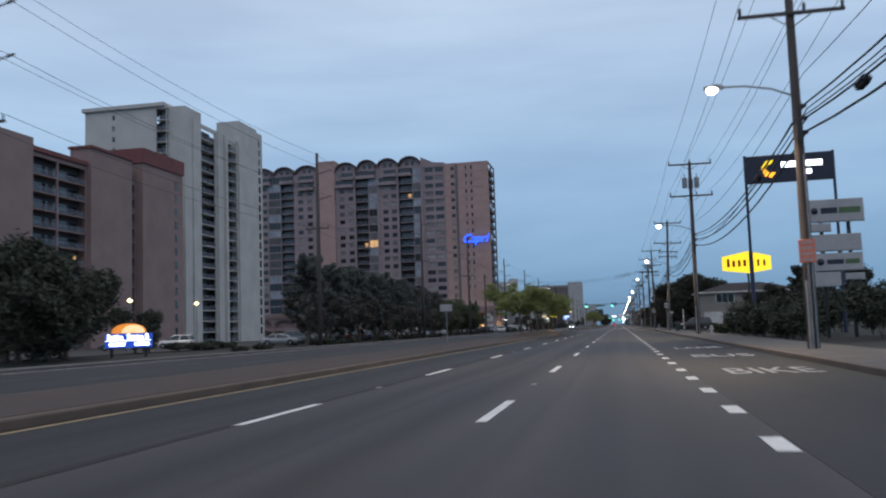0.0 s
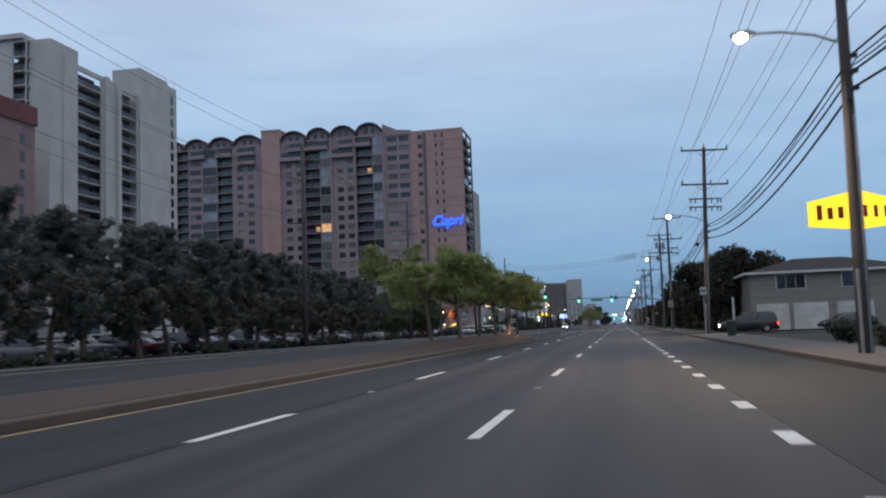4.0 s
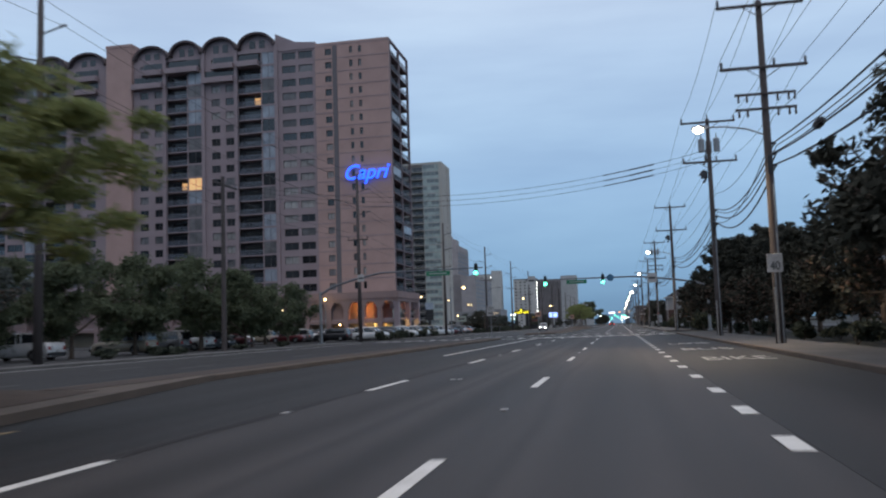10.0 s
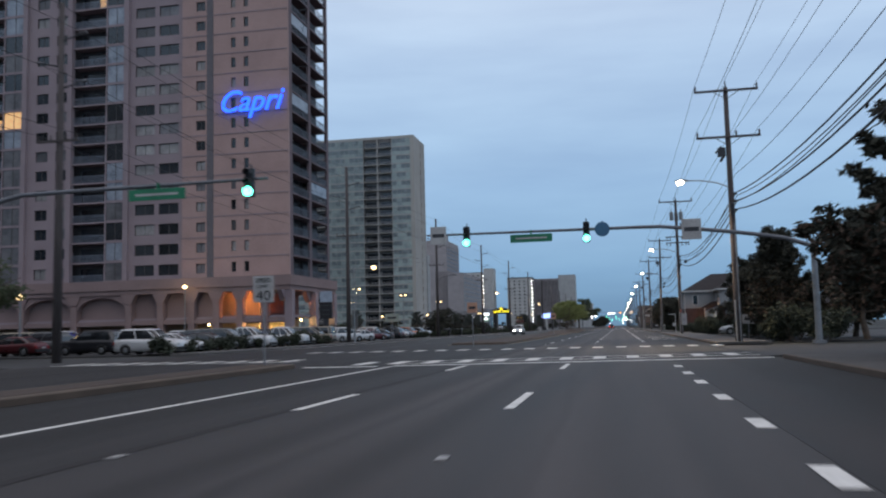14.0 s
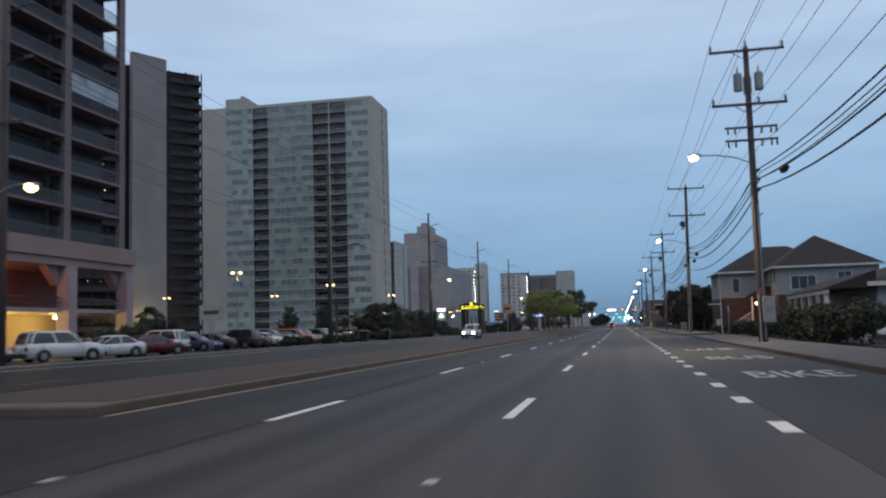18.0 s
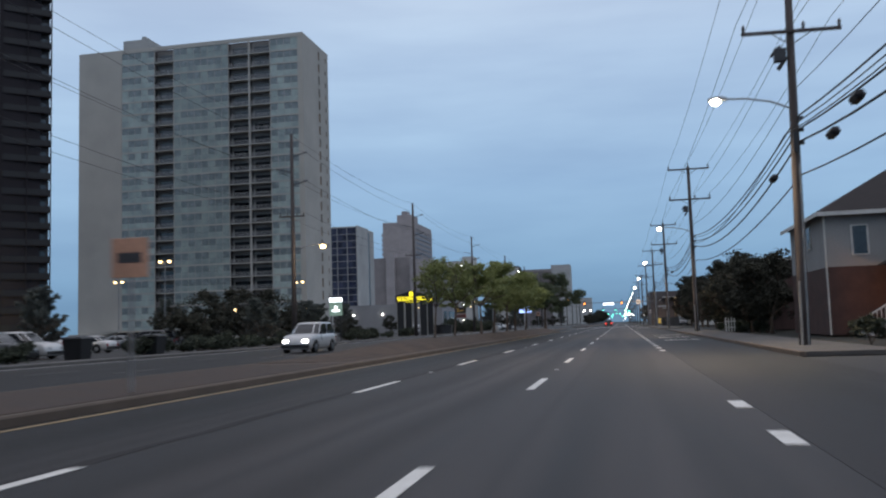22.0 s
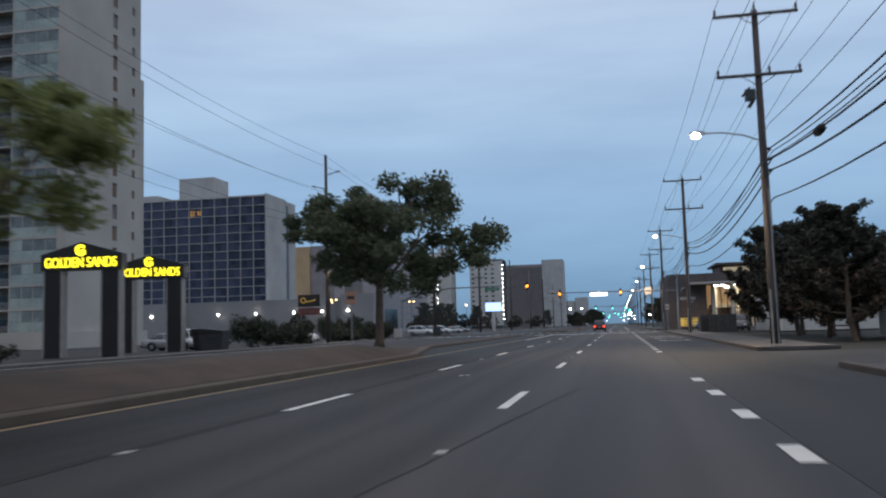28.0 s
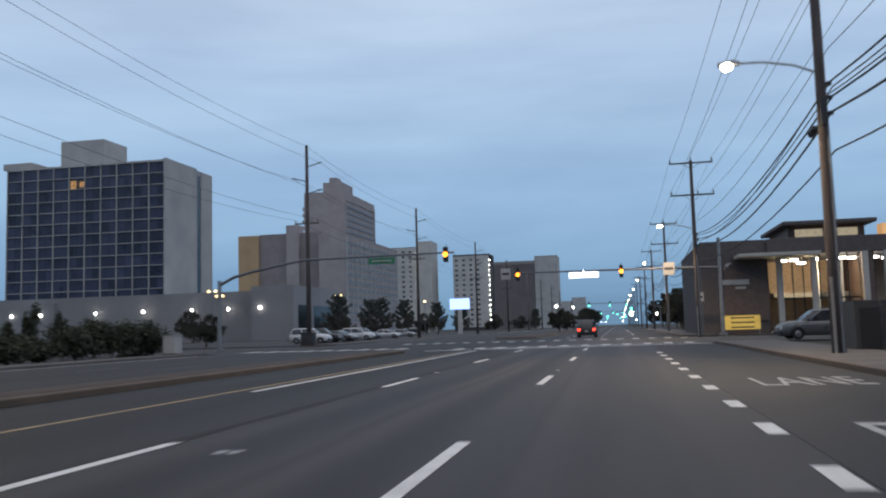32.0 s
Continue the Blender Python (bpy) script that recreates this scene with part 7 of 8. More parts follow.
part("top_board", Geo().box(-0.68, 0.68, -0.14, 0.14, 4.58, 5.75, c=0.02), mat("pale_blue_board", (0.36, 0.42, 0.5), 0.5), pan)
post_sign(-30.4, 298.0, 2.35, 1.9, 1.1, mat("grey_green_board", (0.3, 0.36, 0.33), 0.5), "grey green board sign on a post by the lot", 1, posts=(-0.12, 0.12))
screen = thing("lit_screen_sign", "bright blue and white lit screen sign on a post", "sign", (-38.0, 648, 0))
part("post", Geo().box(-0.5, 0.5, -0.3, 0.3, 0, 6), WHITEW, screen)
part("screen", Geo().box(-2.4, 2.4, -0.3, 0.3, 6, 8.6, c=0.05), mat("screen_glow", (0.2, 0.3, 0.9), 0.4, glow=(0.35, 0.5, 1.0), power=2.2), screen)


# ---- houses and shops on the east side ----
def house(x, y, w, d, h, roof_h, wall, label, turn=0, windows=(), doors=(), hip=True, eave=0.5, roof=None, band=None):
    """A house whose front looks along -y before it is turned; x, y: the middle of its front wall's foot."""
    t = thing("house", label, "house", (x, y, 0.05), turn=turn)
    g = Geo()
    g.box(-w / 2, w / 2, 0.25, d, 0, h)
    part("wall", g, wall, t)
    f = Geo().box(-w / 2, w / 2, 0.0, 0.248, 0, h)
    part("front_wall", f, wall, t)
    if band:
        part("lower_wall", Geo().box(-w / 2 - 0.04, w / 2 + 0.04, -0.05, d + 0.04, 0, band[0]), band[1], t)
    e = eave
    r = Geo()
    if hip:
        a = max(0.3, (w - d) / 2) if w > d else 0.3
        top = [(-a, d / 2, h + roof_h), (a, d / 2, h + roof_h)] if w >= d else [(0, w / 2, h + roof_h), (0, d - w / 2, h + roof_h)]
    else:
        top = [(-w / 2 - e, d / 2, h + roof_h), (w / 2 + e, d / 2, h + roof_h)]
    b = [(-w / 2 - e, -e, h), (w / 2 + e, -e, h), (w / 2 + e, d + e, h), (-w / 2 - e, d + e, h)]
    if w >= d or not hip:
        r.add(b + top, [(0, 1, 5, 4), (1, 2, 5), (2, 3, 4, 5), (3, 0, 4), (3, 2, 1, 0)])
    else:
        r.add(b + top, [(0, 1, 4), (1, 2, 5, 4), (2, 3, 5), (3, 0, 4, 5), (3, 2, 1, 0)])
    rf = part("roof", r, roof or SHINGLE, t)
    ft = Geo()
    ft.box(-w / 2 - e - 0.02, w / 2 + e + 0.02, -e - 0.05, -e, h - 0.18, h + 0.05).box(-w / 2 - e - 0.05, -w / 2 - e, -e, d + e, h - 0.18, h + 0.05)
    part("gutter", ft, TRIM, rf)
    for a, b2, z0, z1 in windows:
        wd = part("window", Geo().box(a - 0.08, b2 + 0.08, -0.06, 0.0, z0 - 0.08, z1 + 0.08), TRIM, t)
        n = max(1, round((b2 - a) / 0.8))
        for i in range(n):
            u0, u1 = a + (b2 - a) * i / n, a + (b2 - a) * (i + 1) / n
            part("pane", Geo().box(u0 + 0.03, u1 - 0.03, -0.075, -0.062, z0, z1), GLASS, wd)
    for a, b2, z0, z1 in doors:
        dr = part("garage_door", Geo().box(a, b2, -0.05, 0.0, z0, z1), TRIM, t)
        for i in range(1, 4):
            zz = z0 + (z1 - z0) * i / 4
            part("door_groove", Geo().box(a + 0.05, b2 - 0.05, -0.056, -0.05, zz - 0.02, zz + 0.02), GREYW, dr)
    return t


house(19.5, 138.5, 14.6, 10, 5.5, 1.5, SIDING, "cream two-storey house with garage doors and brown roof", windows=[(-4.9, -2.3, 3.9, 5.2), (1, 3, 3.9, 5.2)], doors=[(-6.8, -3.9, 0, 2.5), (-3.5, -0.4, 0, 2.5), (0.4, 3.6, 0, 2.5)])
house(19.5, 176.0, 11, 11, 6.0, 1.5, mat("grey_siding", (0.36, 0.38, 0.42), 0.8), "grey sided house half hidden by trees", windows=[(-4.5, -3.3, 3.8, 5.2), (-1, 0.2, 3.8, 5.2)])
house(19.6, 288.0, 12.5, 13, 3.0, 2.4, mat("weathered_grey_siding", (0.3, 0.31, 0.34), 0.8, (0.24, 0.25, 0.27), 0.5, 12, 0.2), "low white house with a columned porch and brown roof", windows=[(-5, -3.8, 0.9, 2.3), (-2.4, -1.2, 0.9, 2.3), (1, 2.2, 0.9, 2.3)])
porch = thing("porch", "white porch with slim columns and a shingled roof", "porch", (12.2, 291, 0.05))
part("roof", Geo().prism([(-1.7, 2.75), (1.1, 2.75), (1.1, 3.7)], -3.2, 8.0), SHINGLE, porch)
part("beam", Geo().box(-1.55, -1.3, -3.1, 7.9, 2.5, 2.75), TRIM, porch)
for k in range(6):
    part("column", Geo().box(-1.53, -1.33, -3.0 + 2.1 * k, -2.8 + 2.1 * k, 0.2, 2.5, c=0.02), TRIM, porch)
part("deck", Geo().box(-1.6, 1.0, -3.2, 8.0, -0.1, 0.2), GREYW, porch)
PALESIDE = mat("pale_grey_siding", (0.29, 0.295, 0.3), 0.8, (0.24, 0.245, 0.25), 0.5, 14, 0.2)
main_house = house(18.7, 347.0, 14.0, 10.5, 7.0, 3.3, PALESIDE, "two-storey pale house with red brick ground floor and hip roof", windows=[(-5.6, -4.8, 4.6, 6.2)], band=(3.9, REDBRICK))
wing = house(22.3, 339.5, 10.6, 12.5, 7.0, 3.8, PALESIDE, "pale two-storey wing with red brick ground floor and dark hip roof", windows=[(-3.9, -1.3, 4.5, 5.9), (1.0, 2.4, 4.6, 6.2)], band=(3.9, REDBRICK))
for o, x, ys in ((main_house, -7.0, ((4.0, 4.9),)), (wing, -5.3, ((1.0, 1.8), (3.2, 4.0)))):
    for y0, y1 in ys:
        wd = part("window", Geo().box(x - 0.06, x - 0.002, y0 - 0.08, y1 + 0.08, 5.22, 6.68), TRIM, o)
        part("pane", Geo().box(x - 0.075, x - 0.062, y0, y1, 5.3, 6.6), GLASS, wd)
part("downpipe", Geo().tube((-7.1, -0.1, 0), (-7.1, -0.1, 6.85), 0.05, None, 8), TRIM, main_house)
stoop = thing("front_stair", "white railed stair up to a gabled house entrance", "stair", (15.0, 345.0, 0.05))
part("canopy", Geo().prism([(-0.9, 3.85), (1.95, 3.85), (1.95, 5.0), (1.2, 5.0)], -1.2, 1.4), SHINGLE, stoop)
for k in range(6):
    part("step", Geo().box(-2.2 + 0.3 * k, 1.8, -1.0, 1.0, 0.18 * k - 0.03, 0.18 * (k + 1)), GREYW, stoop)
for k in range(9):
    part("baluster", Geo().box(-2.15 + 0.22 * k, -2.1 + 0.22 * k, -1.05, -1.0, 0.1 + 0.12 * k, 1.0 + 0.13 * k), TRIM, stoop)
part("handrail", Geo().tube((-2.2, -1.03, 1.0), (-0.3, -1.03, 2.15), 0.05, None, 6), TRIM, stoop)
for x in (-0.2, 1.7):
    part("post", Geo().box(x - 0.08, x + 0.08, -1.1, -0.94, 1.0, 3.85), TRIM, stoop)
part("wall_lamp", Geo().ball((0.25, -1.2, 3.1), 0.15), GLOWWARM, stoop, "warm orange porch lamp")
part("wall_lamp", Geo().ball((0.95, -1.2, 3.15), 0.15), GLOWWARM, stoop, "warm orange porch lamp")
house(23.0, 376.0, 20.4, 10, 6.35, 0.3, REDBRICK, "dark brick house behind pines", windows=[(-4, -2, 3.5, 4.8)])
house(20.0, 428.0, 10, 9, 3.0, 1.6, WHITEW, "small white cottage with a porch behind pines", windows=[(-3.6, -2.4, 0.9, 2.2), (-1, 0.4, 0.9, 2.2)])
house(15.2, 477.5, 17, 9, 5.9, 1.7, WHITEW, "white two-storey house with rows of tall windows", turn=-90, windows=[(-8 + 2.1 * k, -7.1 + 2.1 * k, 3.7, 5.2) for k in range(8)] + [(-7.6, -5.2, 0.8, 2.4), (-4.0, -1.6, 0.8, 2.4), (2.0, 4.4, 0.8, 2.4)])
gate = thing("picket_gate", "short white picket fence gate by the sidewalk", "fence", (8.55, 368.8, 0.1))
for k in range(4):
    part("picket", Geo().box(-0.25 + 0.22 * k, -0.15 + 0.22 * k, -0.03, 0.03, 0, 1.15 - 0.05 * (k % 2), c=0.01), TRIM, gate)
part("rail", Geo().box(-0.3, 0.6, 0.03, 0.07, 0.3, 0.4).box(-0.3, 0.6, 0.03, 0.07, 0.8, 0.9), TRIM, gate)
shop = thing("modern_shop", "modern dark shop with lit glass hall and flat roof", "shop", (18, 528, 0))
CHAR = mat("charcoal_panel", (0.1, 0.085, 0.085), 0.7)
part("dark_wall", Geo().box(7.5, 13.3, 521, 545, 0, 8.5), CHAR, shop, world=True)
part("sloped_panel", Geo().prism([(9.2, 1.2), (13.28, 1.2), (13.28, 4.6), (9.6, 6.2)], 520.8, 520.98), mat("brown_panel", (0.14, 0.1, 0.085), 0.6), shop, world=True)
part("roof_band", Geo().box(13.3, 30, 520.6, 545, 7.05, 8.5, c=0.03), CHAR, shop, world=True)
part("canopy", Geo().box(10.4, 17.2, 517.6, 520.95, 6.75, 7.05, c=0.03), BEIGE, shop, world=True)
part("upper_hall", Geo().box(15.6, 22.2, 523, 533, 8.5, 9.75), MATS["brown_panel"], shop, world=True)
part("roof_slab", Geo().box(14.9, 22.9, 521.4, 534, 9.75, 10.1, c=0.05), CHAR, shop, world=True)
part("clerestory", Geo().box(16.2, 18.6, 522.92, 523.0, 8.75, 9.45).box(18.8, 21.6, 522.92, 523.0, 8.75, 9.45), mat("dim_lit_glass", (0.6, 0.5, 0.3), 0.3, glow=(1.0, 0.82, 0.55), power=0.3), shop, world=True)
part("corner_light", Geo().box(23.4, 25.6, 521.9, 523.5, 8.5, 9.6), mat("orange_lit_wall", (0.7, 0.4, 0.2), 0.6, glow=(1.0, 0.55, 0.22), power=0.5), shop, world=True)
part("hall_wall", Geo().box(13.3, 30, 531, 531.3, 0.1, 7.05), mat("warm_interior", (0.42, 0.32, 0.23), 0.7), shop, world=True)
part("hall_floor", Geo().box(13.3, 30, 521, 531, 0.02, 0.12), GREYW, shop, world=True)
part("mezzanine", Geo().box(14.6, 22.6, 526.6, 531, 3.3, 3.75), SIDING, shop, world=True)
for x in (15.2, 18.4, 20.6):
    part("hall_column", Geo().box(x - 0.16, x + 0.16, 525.6, 525.95, 0.12, 7.05), TRIM, shop, world=True)
for x in (14.2, 17.1, 21.4, 23.2, 25.4):
    part("column", Geo().box(x - 0.24, x + 0.24, 520.3, 520.75, 0.1, 7.05, c=0.02), BEIGE, shop, world=True)
part("side_wall", Geo().box(21.64, 22.2, 520.8, 531, 0.1, 7.05), MATS["brown_panel"], shop, world=True)
for x in (14.5, 15.5, 16.4, 17.8, 19.0, 20.2, 21.2, 22.4, 24.4):
    part("mullion", Geo().box(x - 0.05, x + 0.05, 521.5, 521.62, 0.1, 7.05), BLACK, shop, world=True)
part("transom", Geo().box(14.5, 21.6, 521.5, 521.62, 3.0, 3.12), BLACK, shop, world=True)
for x, z in ((14.7, 6.55), (15.7, 6.6), (16.3, 6.3), (17.5, 6.6), (18.9, 6.5), (19.9, 6.65), (20.7, 6.6), (22.6, 6.6), (23.6, 6.5)):
    part("ceiling_lamp", Geo().box(x, x + 0.7, 523.2, 523.6, z, z + 0.14, c=0.03), GLOWHEAD, shop, "lit ceiling lamp", world=True)
for x in (15.3, 18.0):
    part("counter", Geo().box(x, x + 1.2, 524, 524.6, 0.12, 1.1, c=0.03), TANW, shop, world=True)
part("wall_letter", Geo().box(9.3, 11.6, 520.7, 520.79, 4.5, 4.95).box(10.4, 11.3, 520.7, 520.79, 4.1, 4.3), SIGNWHITE, shop, "white bars where the name stands", world=True)
moon = [(10.0 + 0.5 * math.cos(a), 6.0 + 0.5 * math.sin(a)) for a in [0.9 + 0.35 * k for k in range(13)]] + [(10.22 + 0.36 * math.cos(a), 6.0 + 0.4 * math.sin(a)) for a in [4.9 - 0.3 * k for k in range(12)]]
part("wall_logo", Geo().prism(moon, 520.9, 520.98), SIGNWHITE, shop, "white crescent logo", world=True)
post_sign(10.6, 519.0, 0.35, 3.0, 1.25, mat("yellow_board", (0.6, 0.42, 0.08), 0.5, glow=(1.0, 0.66, 0.16), power=0.3), "yellow lit board sign at the shop corner", 3, posts=(-1.4, 1.4), name="board_sign")
bin_fence = thing("bin_enclosure", "dark panelled waste bin enclosure beside the sidewalk", "fence", (9.0, 470.0, 0.05))
for k in range(4):
    part("panel", Geo().box(-1.3 + 0.85 * k, -0.47 + 0.85 * k, -0.05, 0.0, 0, 1.75, c=0.01), DARKSTEEL, bin_fence)
for k in range(2):
    part("side_panel", Geo().box(-1.3 + 3.35 * k, -1.25 + 3.35 * k, 0.0, 2.4, 0, 1.75), DARKSTEEL, bin_fence)
part("gate", Geo().box(-1.15, -0.5, -0.09, -0.055, 0.1, 1.5, c=0.01), BLACK, bin_fence)
for i, (x, y, w, h, m) in enumerate(((-31.2, 489.6, 0.6, 1.35, GREYW), (-27.6, 488.6, 0.45, 1.25, GREYW), (-27.8, 513.6, 0.6, 1.2, DARKSTEEL))):
    c = thing("utility_cabinet", "grey metal utility cabinet on a concrete plinth by the sidewalk", "cabinet", (x, y, 0.02), group="utility cabinets")
    part("plinth", Geo().box(-w - 0.08, w + 0.08, -0.48, 0.48, 0, 0.15), KERB, c)
    part("body", Geo().box(-w, w, -0.4, 0.4, 0.15, h, c=0.04), m, c)
    part("door", Geo().box(-w + 0.06, w - 0.06, -0.43, -0.4, 0.22, h - 0.08, c=0.01), m, c)
    part("lid", Geo().box(-w - 0.04, w + 0.04, -0.44, 0.44, h, h + 0.06, c=0.02), m, c)
burger = post_sign(-32.1, 468.6, 2.9, 2.4, 0.75, mat("brown_red_board", (0.14, 0.05, 0.05), 0.5), "dark shop sign with yellow logo over a brown red board", 2, posts=(-0.9, 0.9), name="shop_sign", post_h=5.0)
lp = part("logo_panel", Geo().box(-1.2, 1.2, -0.08, 0.1, 3.78, 5.05, c=0.02), BLACK, burger)
part("logo", Geo().pipe([(-0.62 + 0.26 * math.cos(u), -0.1, 4.45 + 0.26 * math.sin(u)) for u in [0.52 * k for k in range(12)]] + [(-0.2, -0.1, 4.3), (0.3, -0.1, 4.35), (0.75, -0.1, 4.5)], [0.09] * 15, 6), mat("dull_yellow_board", (0.3, 0.2, 0.05), 0.5, glow=(1.0, 0.62, 0.1), power=0.1), lp, "dull yellow round logo")
for k, yc in enumerate((441.5, 443.2)):
    c = thing("dumpster", "dark steel waste container near the gateway", "waste container", (-29.6 - 1.4 * k, yc, 0.02), group="waste containers")
    part("body", Geo().loft([[(-0.95 * s, -0.7 * s, z), (0.95 * s, -0.7 * s, z), (0.95 * s, 0.7 * s, z), (-0.95 * s, 0.7 * s, z)] for z, s in ((0.0, 0.85), (1.25, 1.0), (1.35, 1.05))]), DARKSTEEL, c)
    part("lid", Geo().prism([(-1.0, 1.35), (1.0, 1.35), (1.0, 1.5), (-1.0, 1.7)], -0.75, 0.75), BLACK, c)
for i, (x, y, r, h) in enumerate(((-30.3, 449.6, 1.8, 3.0), (-29.9, 454.1, 1.6, 2.3), (-30.0, 458.7, 1.6, 2.4), (-29.9, 469.8, 1.75, 2.9), (-30.4, 474.0, 1.5, 1.4), (-30.2, 476.8, 1.5, 1.6), (-30.4, 479.6, 1.5, 1.7), (-30.3, 482.6, 1.6, 2.0), (-30.0, 485.7, 1.7, 2.3), (-29.8, 488.8, 1.8, 2.3),
                                  (-31.0, 475.6, 0.5, 2.7), (-31.2, 478.2, 0.45, 2.3), (-31.0, 479.8, 0.5, 3.2), (-31.1, 482.5, 0.55, 2.9), (-33.5, 487.2, 1.6, 2.5))):
    bush(x, y, r, h, 700 + i, n=4200 if r > 1 else 1500)
glints = Geo()
grnd = random.Random(9)
for i in range(26):
    y = 640 + i * 26
    glints.ball((grnd.choice((3.9, 8.5, 9.5, -14, -12)), y, grnd.uniform(3.0, 7.5)), 0.28, 8, 5)
greens = Geo()
for i in range(9):
    greens.ball((grnd.uniform(-9, 6), 700 + i * 55, grnd.uniform(5.0, 7.0)), 0.3, 8, 5)
solid("distant_signals", greens, GLOWGREEN, "distant green signals over the road", "traffic signal", kind="stuff")
solid("distant_lamps", glints, GLOWHEAD, "distant lit lamps and shop lights along the road", "lamp", kind="stuff")
# loose things at the roadside
bol = thing("ground_lamp", "low ground lamp that lights a tree trunk on the mulched median", "lamp", (-9.95, 132.7, 0.42))
part("body", Geo().tube((0, 0, -0.1), (0, 0, 0.2), 0.07, 0.09, 10), DARKSTEEL, bol)
part("lens", Geo().box(-0.05, 0.05, -0.05, 0.03, 0.2, 0.21, c=0.004), mat("dim_warm_lens", (0.9, 0.6, 0.3), 0.4, glow=(1.0, 0.5, 0.16), power=0.8), bol, "warm glowing lens")
ld = bpy.data.lights.new("trunk_light", "POINT")
ld.energy, ld.color, ld.shadow_soft_size = 170, (1.0, 0.46, 0.13), 0.1
new("trunk_light", ld).location = (-10.05, 132.9, 0.85)
hyd = thing("fire_hydrant", "small pale fire hydrant on the sidewalk", "hydrant", (7.5, 76.0, 0.14))
part("body", Geo().tube((0, 0, 0), (0, 0, 0.55), 0.12, 0.11, 10).ball((0, 0, 0.58), 0.13, 10, 6).tube((-0.22, 0, 0.4), (0.22, 0, 0.4), 0.06, None, 8), SIGNWHITE, hyd)
binb = thing("waste_bin", "dark green tapered street waste bin", "bin", (6.9, 110.3, 0.14))
part("body", Geo().loft([[(r * math.cos(i * 0.5236), r * math.sin(i * 0.5236), z) for i in range(12)] for z, r in ((0, 0.26), (0.85, 0.34), (0.9, 0.36))]), mat("green_bin", (0.03, 0.06, 0.05), 0.5), binb)
part("lid", Geo().loft([[(r * math.cos(i * 0.5236), r * math.sin(i * 0.5236), z) for i in range(12)] for z, r in ((0.9, 0.37), (1.0, 0.3), (1.05, 0.1))]), BLACK, binb)
brnd = random.Random(5)
for i in range(4):
    bush(10.2 + brnd.uniform(-0.5, 1.5), 324 + i * 2.6, 1.0, brnd.uniform(0.9, 1.4), 850 + i)
for i in range(11):
    bush(9.9 + brnd.uniform(-0.25, 0.5), 278.4 + i * 1.35, 1.15, brnd.uniform(1.75, 2.1), 860 + i, n=2600)
for i in range(15):
    bush(10.4 + brnd.uniform(-0.4, 0.9), 294 + i * 1.9, 1.0, brnd.uniform(0.95, 1.3), 880 + i, n=1500)
for i, (x, y) in enumerate(((-38.0, 296.5), (-38.3, 298.6), (-37.8, 300.6), (-38.4, 302.6))):
    bush(x, y, 1.4, 2.3 + 0.25 * (i % 2), 910 + i, n=2400)
for i in range(16):
    bush(10.2 + brnd.uniform(-0.3, 2.2), 237.5 + i * 1.7, 1.4, brnd.uniform(1.6, 2.5), 940 + i, n=2400)
for i in range(9):
    bush(9.7 + brnd.uniform(-0.4, 0.9), 50.5 + i * 2.7, 1.5, brnd.uniform(1.9, 2.8), 960 + i, n=2800)
for i in range(8):
    bush(13.5 + brnd.uniform(-0.6, 3.5), 48 + i * 3.6, 1.9, brnd.uniform(2.6, 3.6), 980 + i, n=3200)
for i in range(7):
    bush(-30.2 + brnd.uniform(-0.4, 0.3), 312 + i * 3.4 + brnd.uniform(-0.8, 0.8), 1.0, brnd.uniform(0.8, 1.3), 1000 + i, n=1500)
for x, y in ((-30.8, 338.8), (-29.9, 345.5)):
    c = thing("waste_bin", "square dark waste bin beside the parking lot", "bin", (x, y, 0.02), group="lot bins")
    part("body", Geo().loft([[(-w, -w, z), (w, -w, z), (w, w, z), (-w, w, z)] for z, w in ((0, 0.5), (1.15, 0.6), (1.2, 0.64))]), BLACK, c)
    part("lid", Geo().loft([[(-w, -w, z), (w, -w, z), (w, w, z), (-w, w, z)] for z, w in ((1.2, 0.66), (1.3, 0.62), (1.38, 0.3))]), DARKSTEEL, c)
for i in range(5):
    bush(-43.5 + brnd.uniform(-1.5, 1.5), 80 + i * 2.6, 1.5, brnd.uniform(0.7, 1.0), 1020 + i, n=2000)
stop = thing("stop_post", "slim white post with a short arm and a small box", "post", (7.6, 310.0, 0.14))
part("post", Geo().box(-0.035, 0.035, -0.035, 0.035, -0.04, 2.4, c=0.01), TRIM, stop)
part("arm", Geo().box(-0.95, 0.05, -0.03, 0.03, 2.4, 2.48, c=0.01), TRIM, stop)
part("box", Geo().box(-0.42, -0.05, -0.1, 0.1, 0.75, 1.25, c=0.02), GREYW, stop)
for i in range(12):
    bush(-29.8 + brnd.uniform(-0.3, 0.3), 236 + i * 2.9, 1.05, brnd.uniform(0.9, 1.5), 820 + i, n=1400)
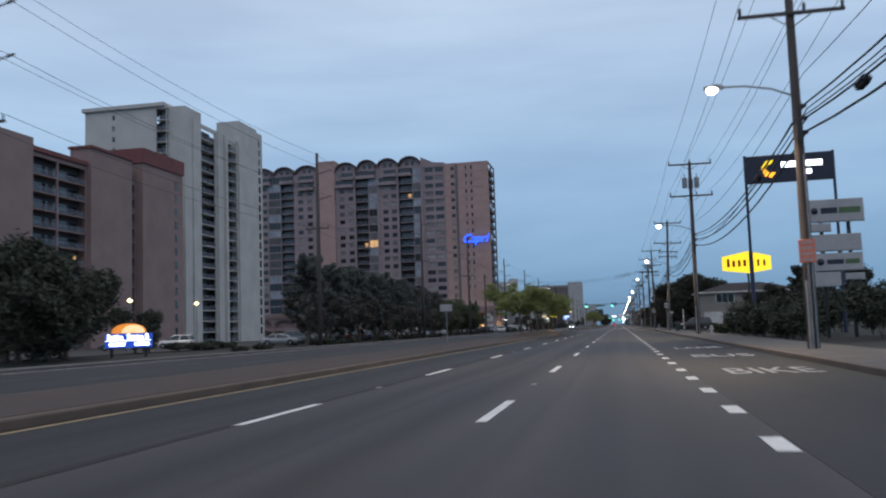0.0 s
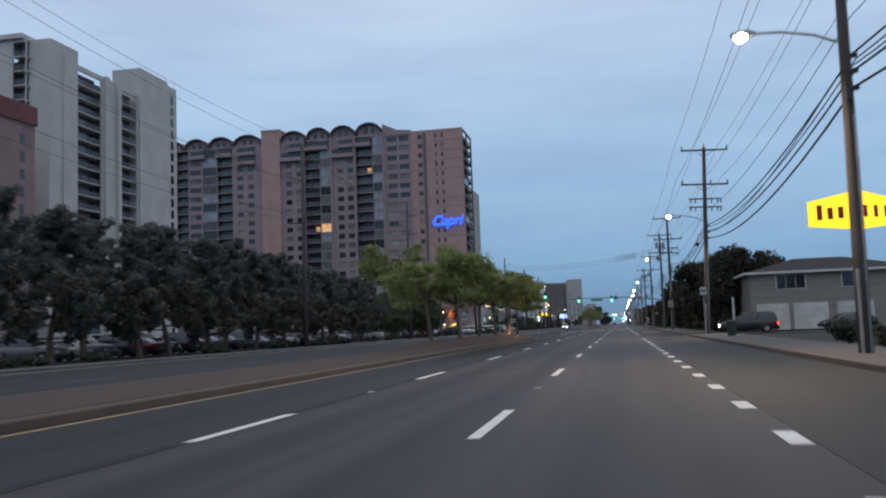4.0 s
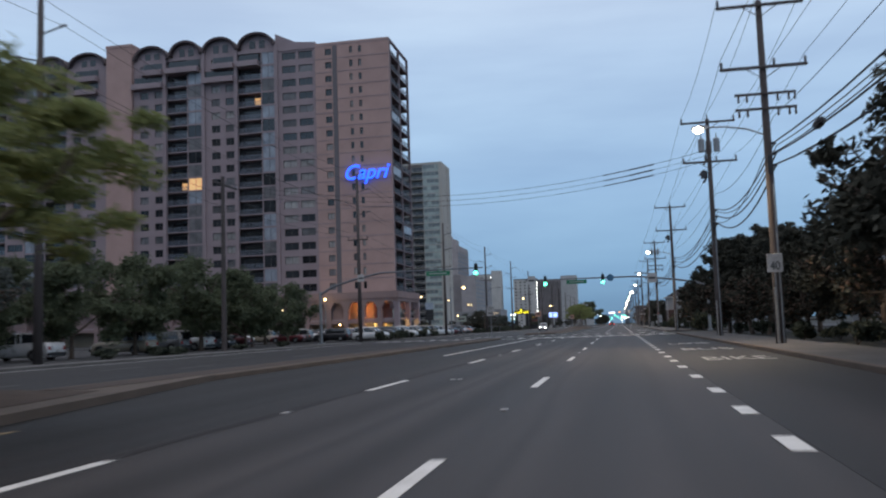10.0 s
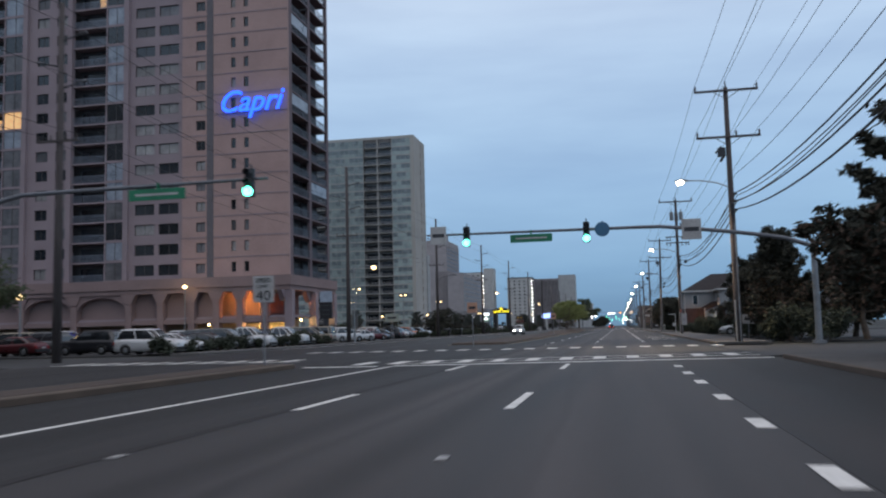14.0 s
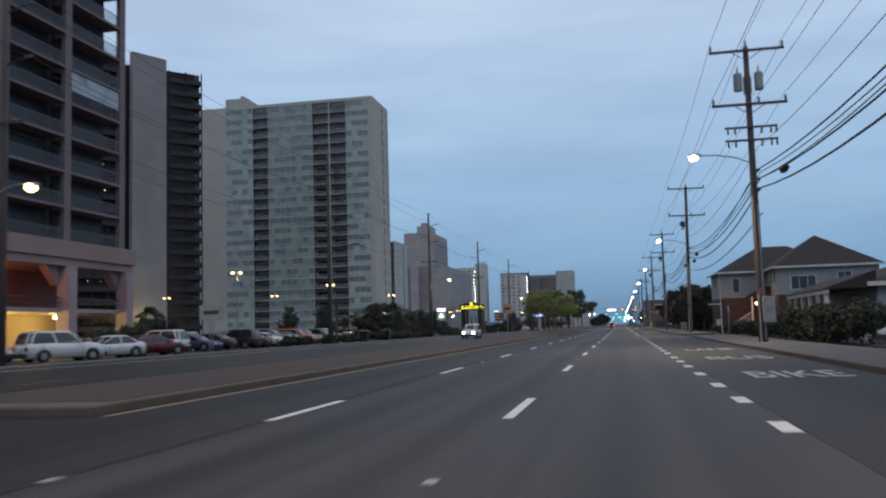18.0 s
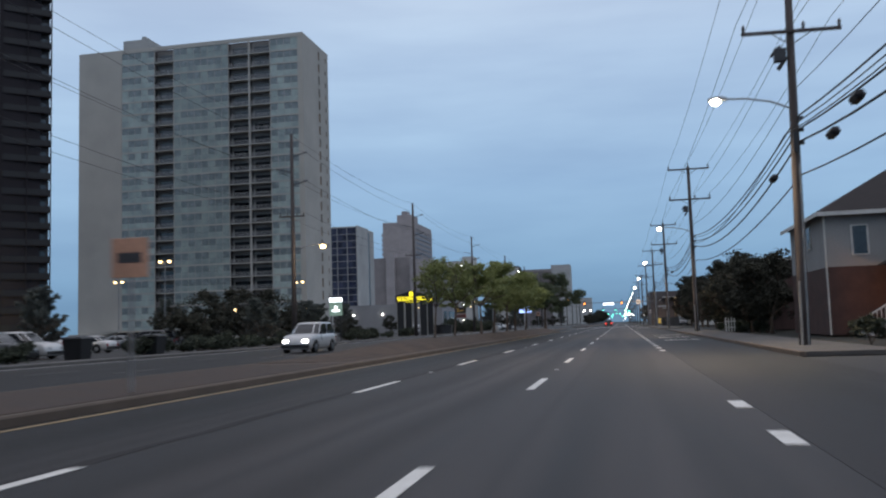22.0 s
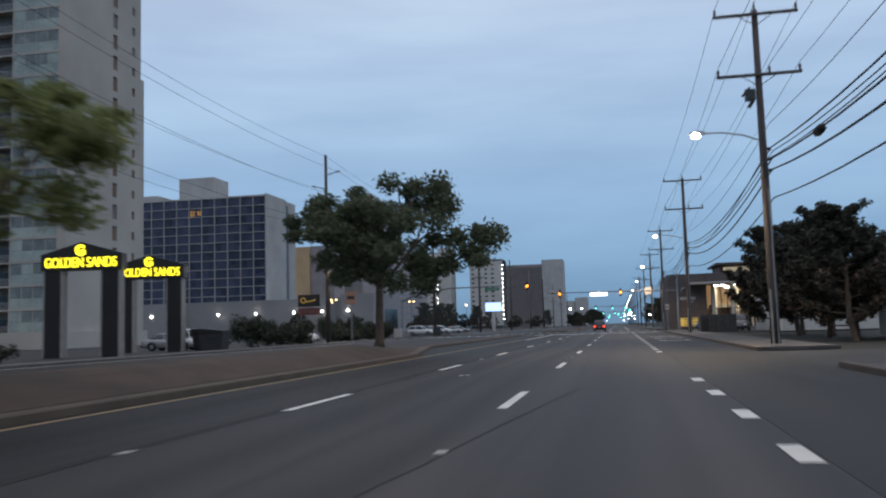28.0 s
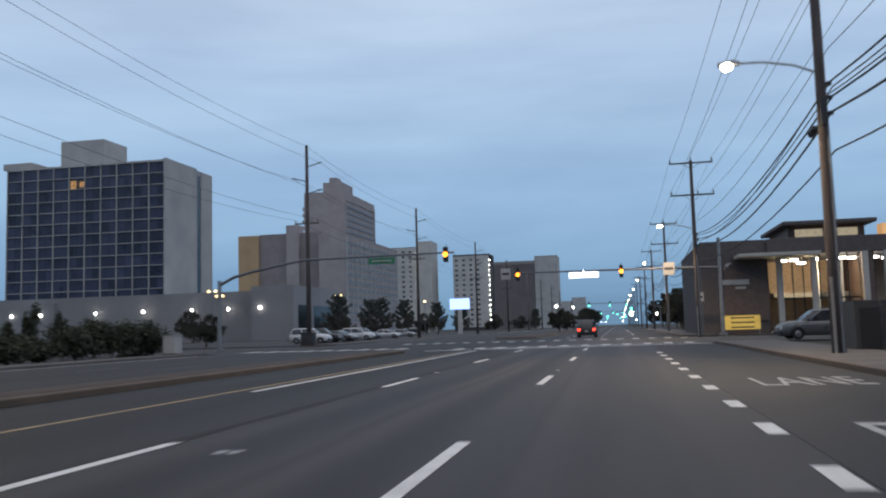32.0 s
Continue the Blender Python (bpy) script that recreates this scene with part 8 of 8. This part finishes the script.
for i in range(125):
    r = brnd.random()
    if r < 0.35:
        bush(-30.6 + brnd.uniform(-1.0, 1.2), brnd.uniform(60, 212), brnd.uniform(0.6, 1.0), brnd.uniform(0.45, 0.75), i)
    elif r < 0.6:
        bush(-31 + brnd.uniform(-1.5, 1.5), brnd.uniform(345, 422), brnd.uniform(0.7, 1.3), brnd.uniform(0.8, 1.5), i)
    else:
        bush(9.8 + brnd.uniform(-0.6, 2), brnd.choice((brnd.uniform(60, 94), brnd.uniform(150, 212), brnd.uniform(308, 330), brnd.uniform(358, 388))), brnd.uniform(0.6, 1.1), brnd.uniform(0.7, 1.2), i)

palm = thing("palm_tree", "small palm with drooping fronds beside the parking lot", "tree", (-30.35, 327.0, 0.02))
part("trunk", Geo().pipe([(0, 0, -0.05), (0.08, 0, 1.5), (0.16, 0, 3.0), (0.1, 0, 4.3)], [0.19, 0.15, 0.13, 0.15], 10), BARK, palm)
prnd = random.Random(3)
for k in range(16):
    az = k * 2.4 + prnd.uniform(-0.2, 0.2)
    up = prnd.uniform(0.2, 1.1)
    f = Geo()
    stem = [Vector((0.1 + math.cos(az) * 1.5 * u, math.sin(az) * 1.5 * u, 4.3 + up * u - 1.1 * u * u)) for u in (0, 0.25, 0.5, 0.75, 1.0)]
    f.pipe(stem, [0.025, 0.02, 0.016, 0.012, 0.006], 5)
    side = Vector((-math.sin(az), math.cos(az), 0))
    for i in range(1, 13):
        u = i / 12.5
        p = Vector((0.1 + math.cos(az) * 1.5 * u, math.sin(az) * 1.5 * u, 4.3 + up * u - 1.1 * u * u))
        for sg in (-1, 1):
            tip = p + side * sg * 0.42 * (1.1 - u) + Vector((math.cos(az) * 0.22, math.sin(az) * 0.22, -0.16))
            q = (tip - p).cross(Vector((0, 0, 1))).normalized() * 0.025
            f.add([p - q, p + q, tip], [(0, 1, 2)])
    part("frond", f, PINEDARK, palm)
fl = thing("flood_lamp", "low flood lamp that lights a tower wall", "lamp", (-104.8, 411.9, 0.02))
part("stand", Geo().box(-0.2, 0.2, -0.15, 0.15, 0, 1.1, c=0.03), DARKSTEEL, fl)
part("lens", Geo().box(-0.22, 0.22, -0.1, 0.16, 1.1, 1.35, c=0.03), GLOWWARM, fl, "warm glowing lens")
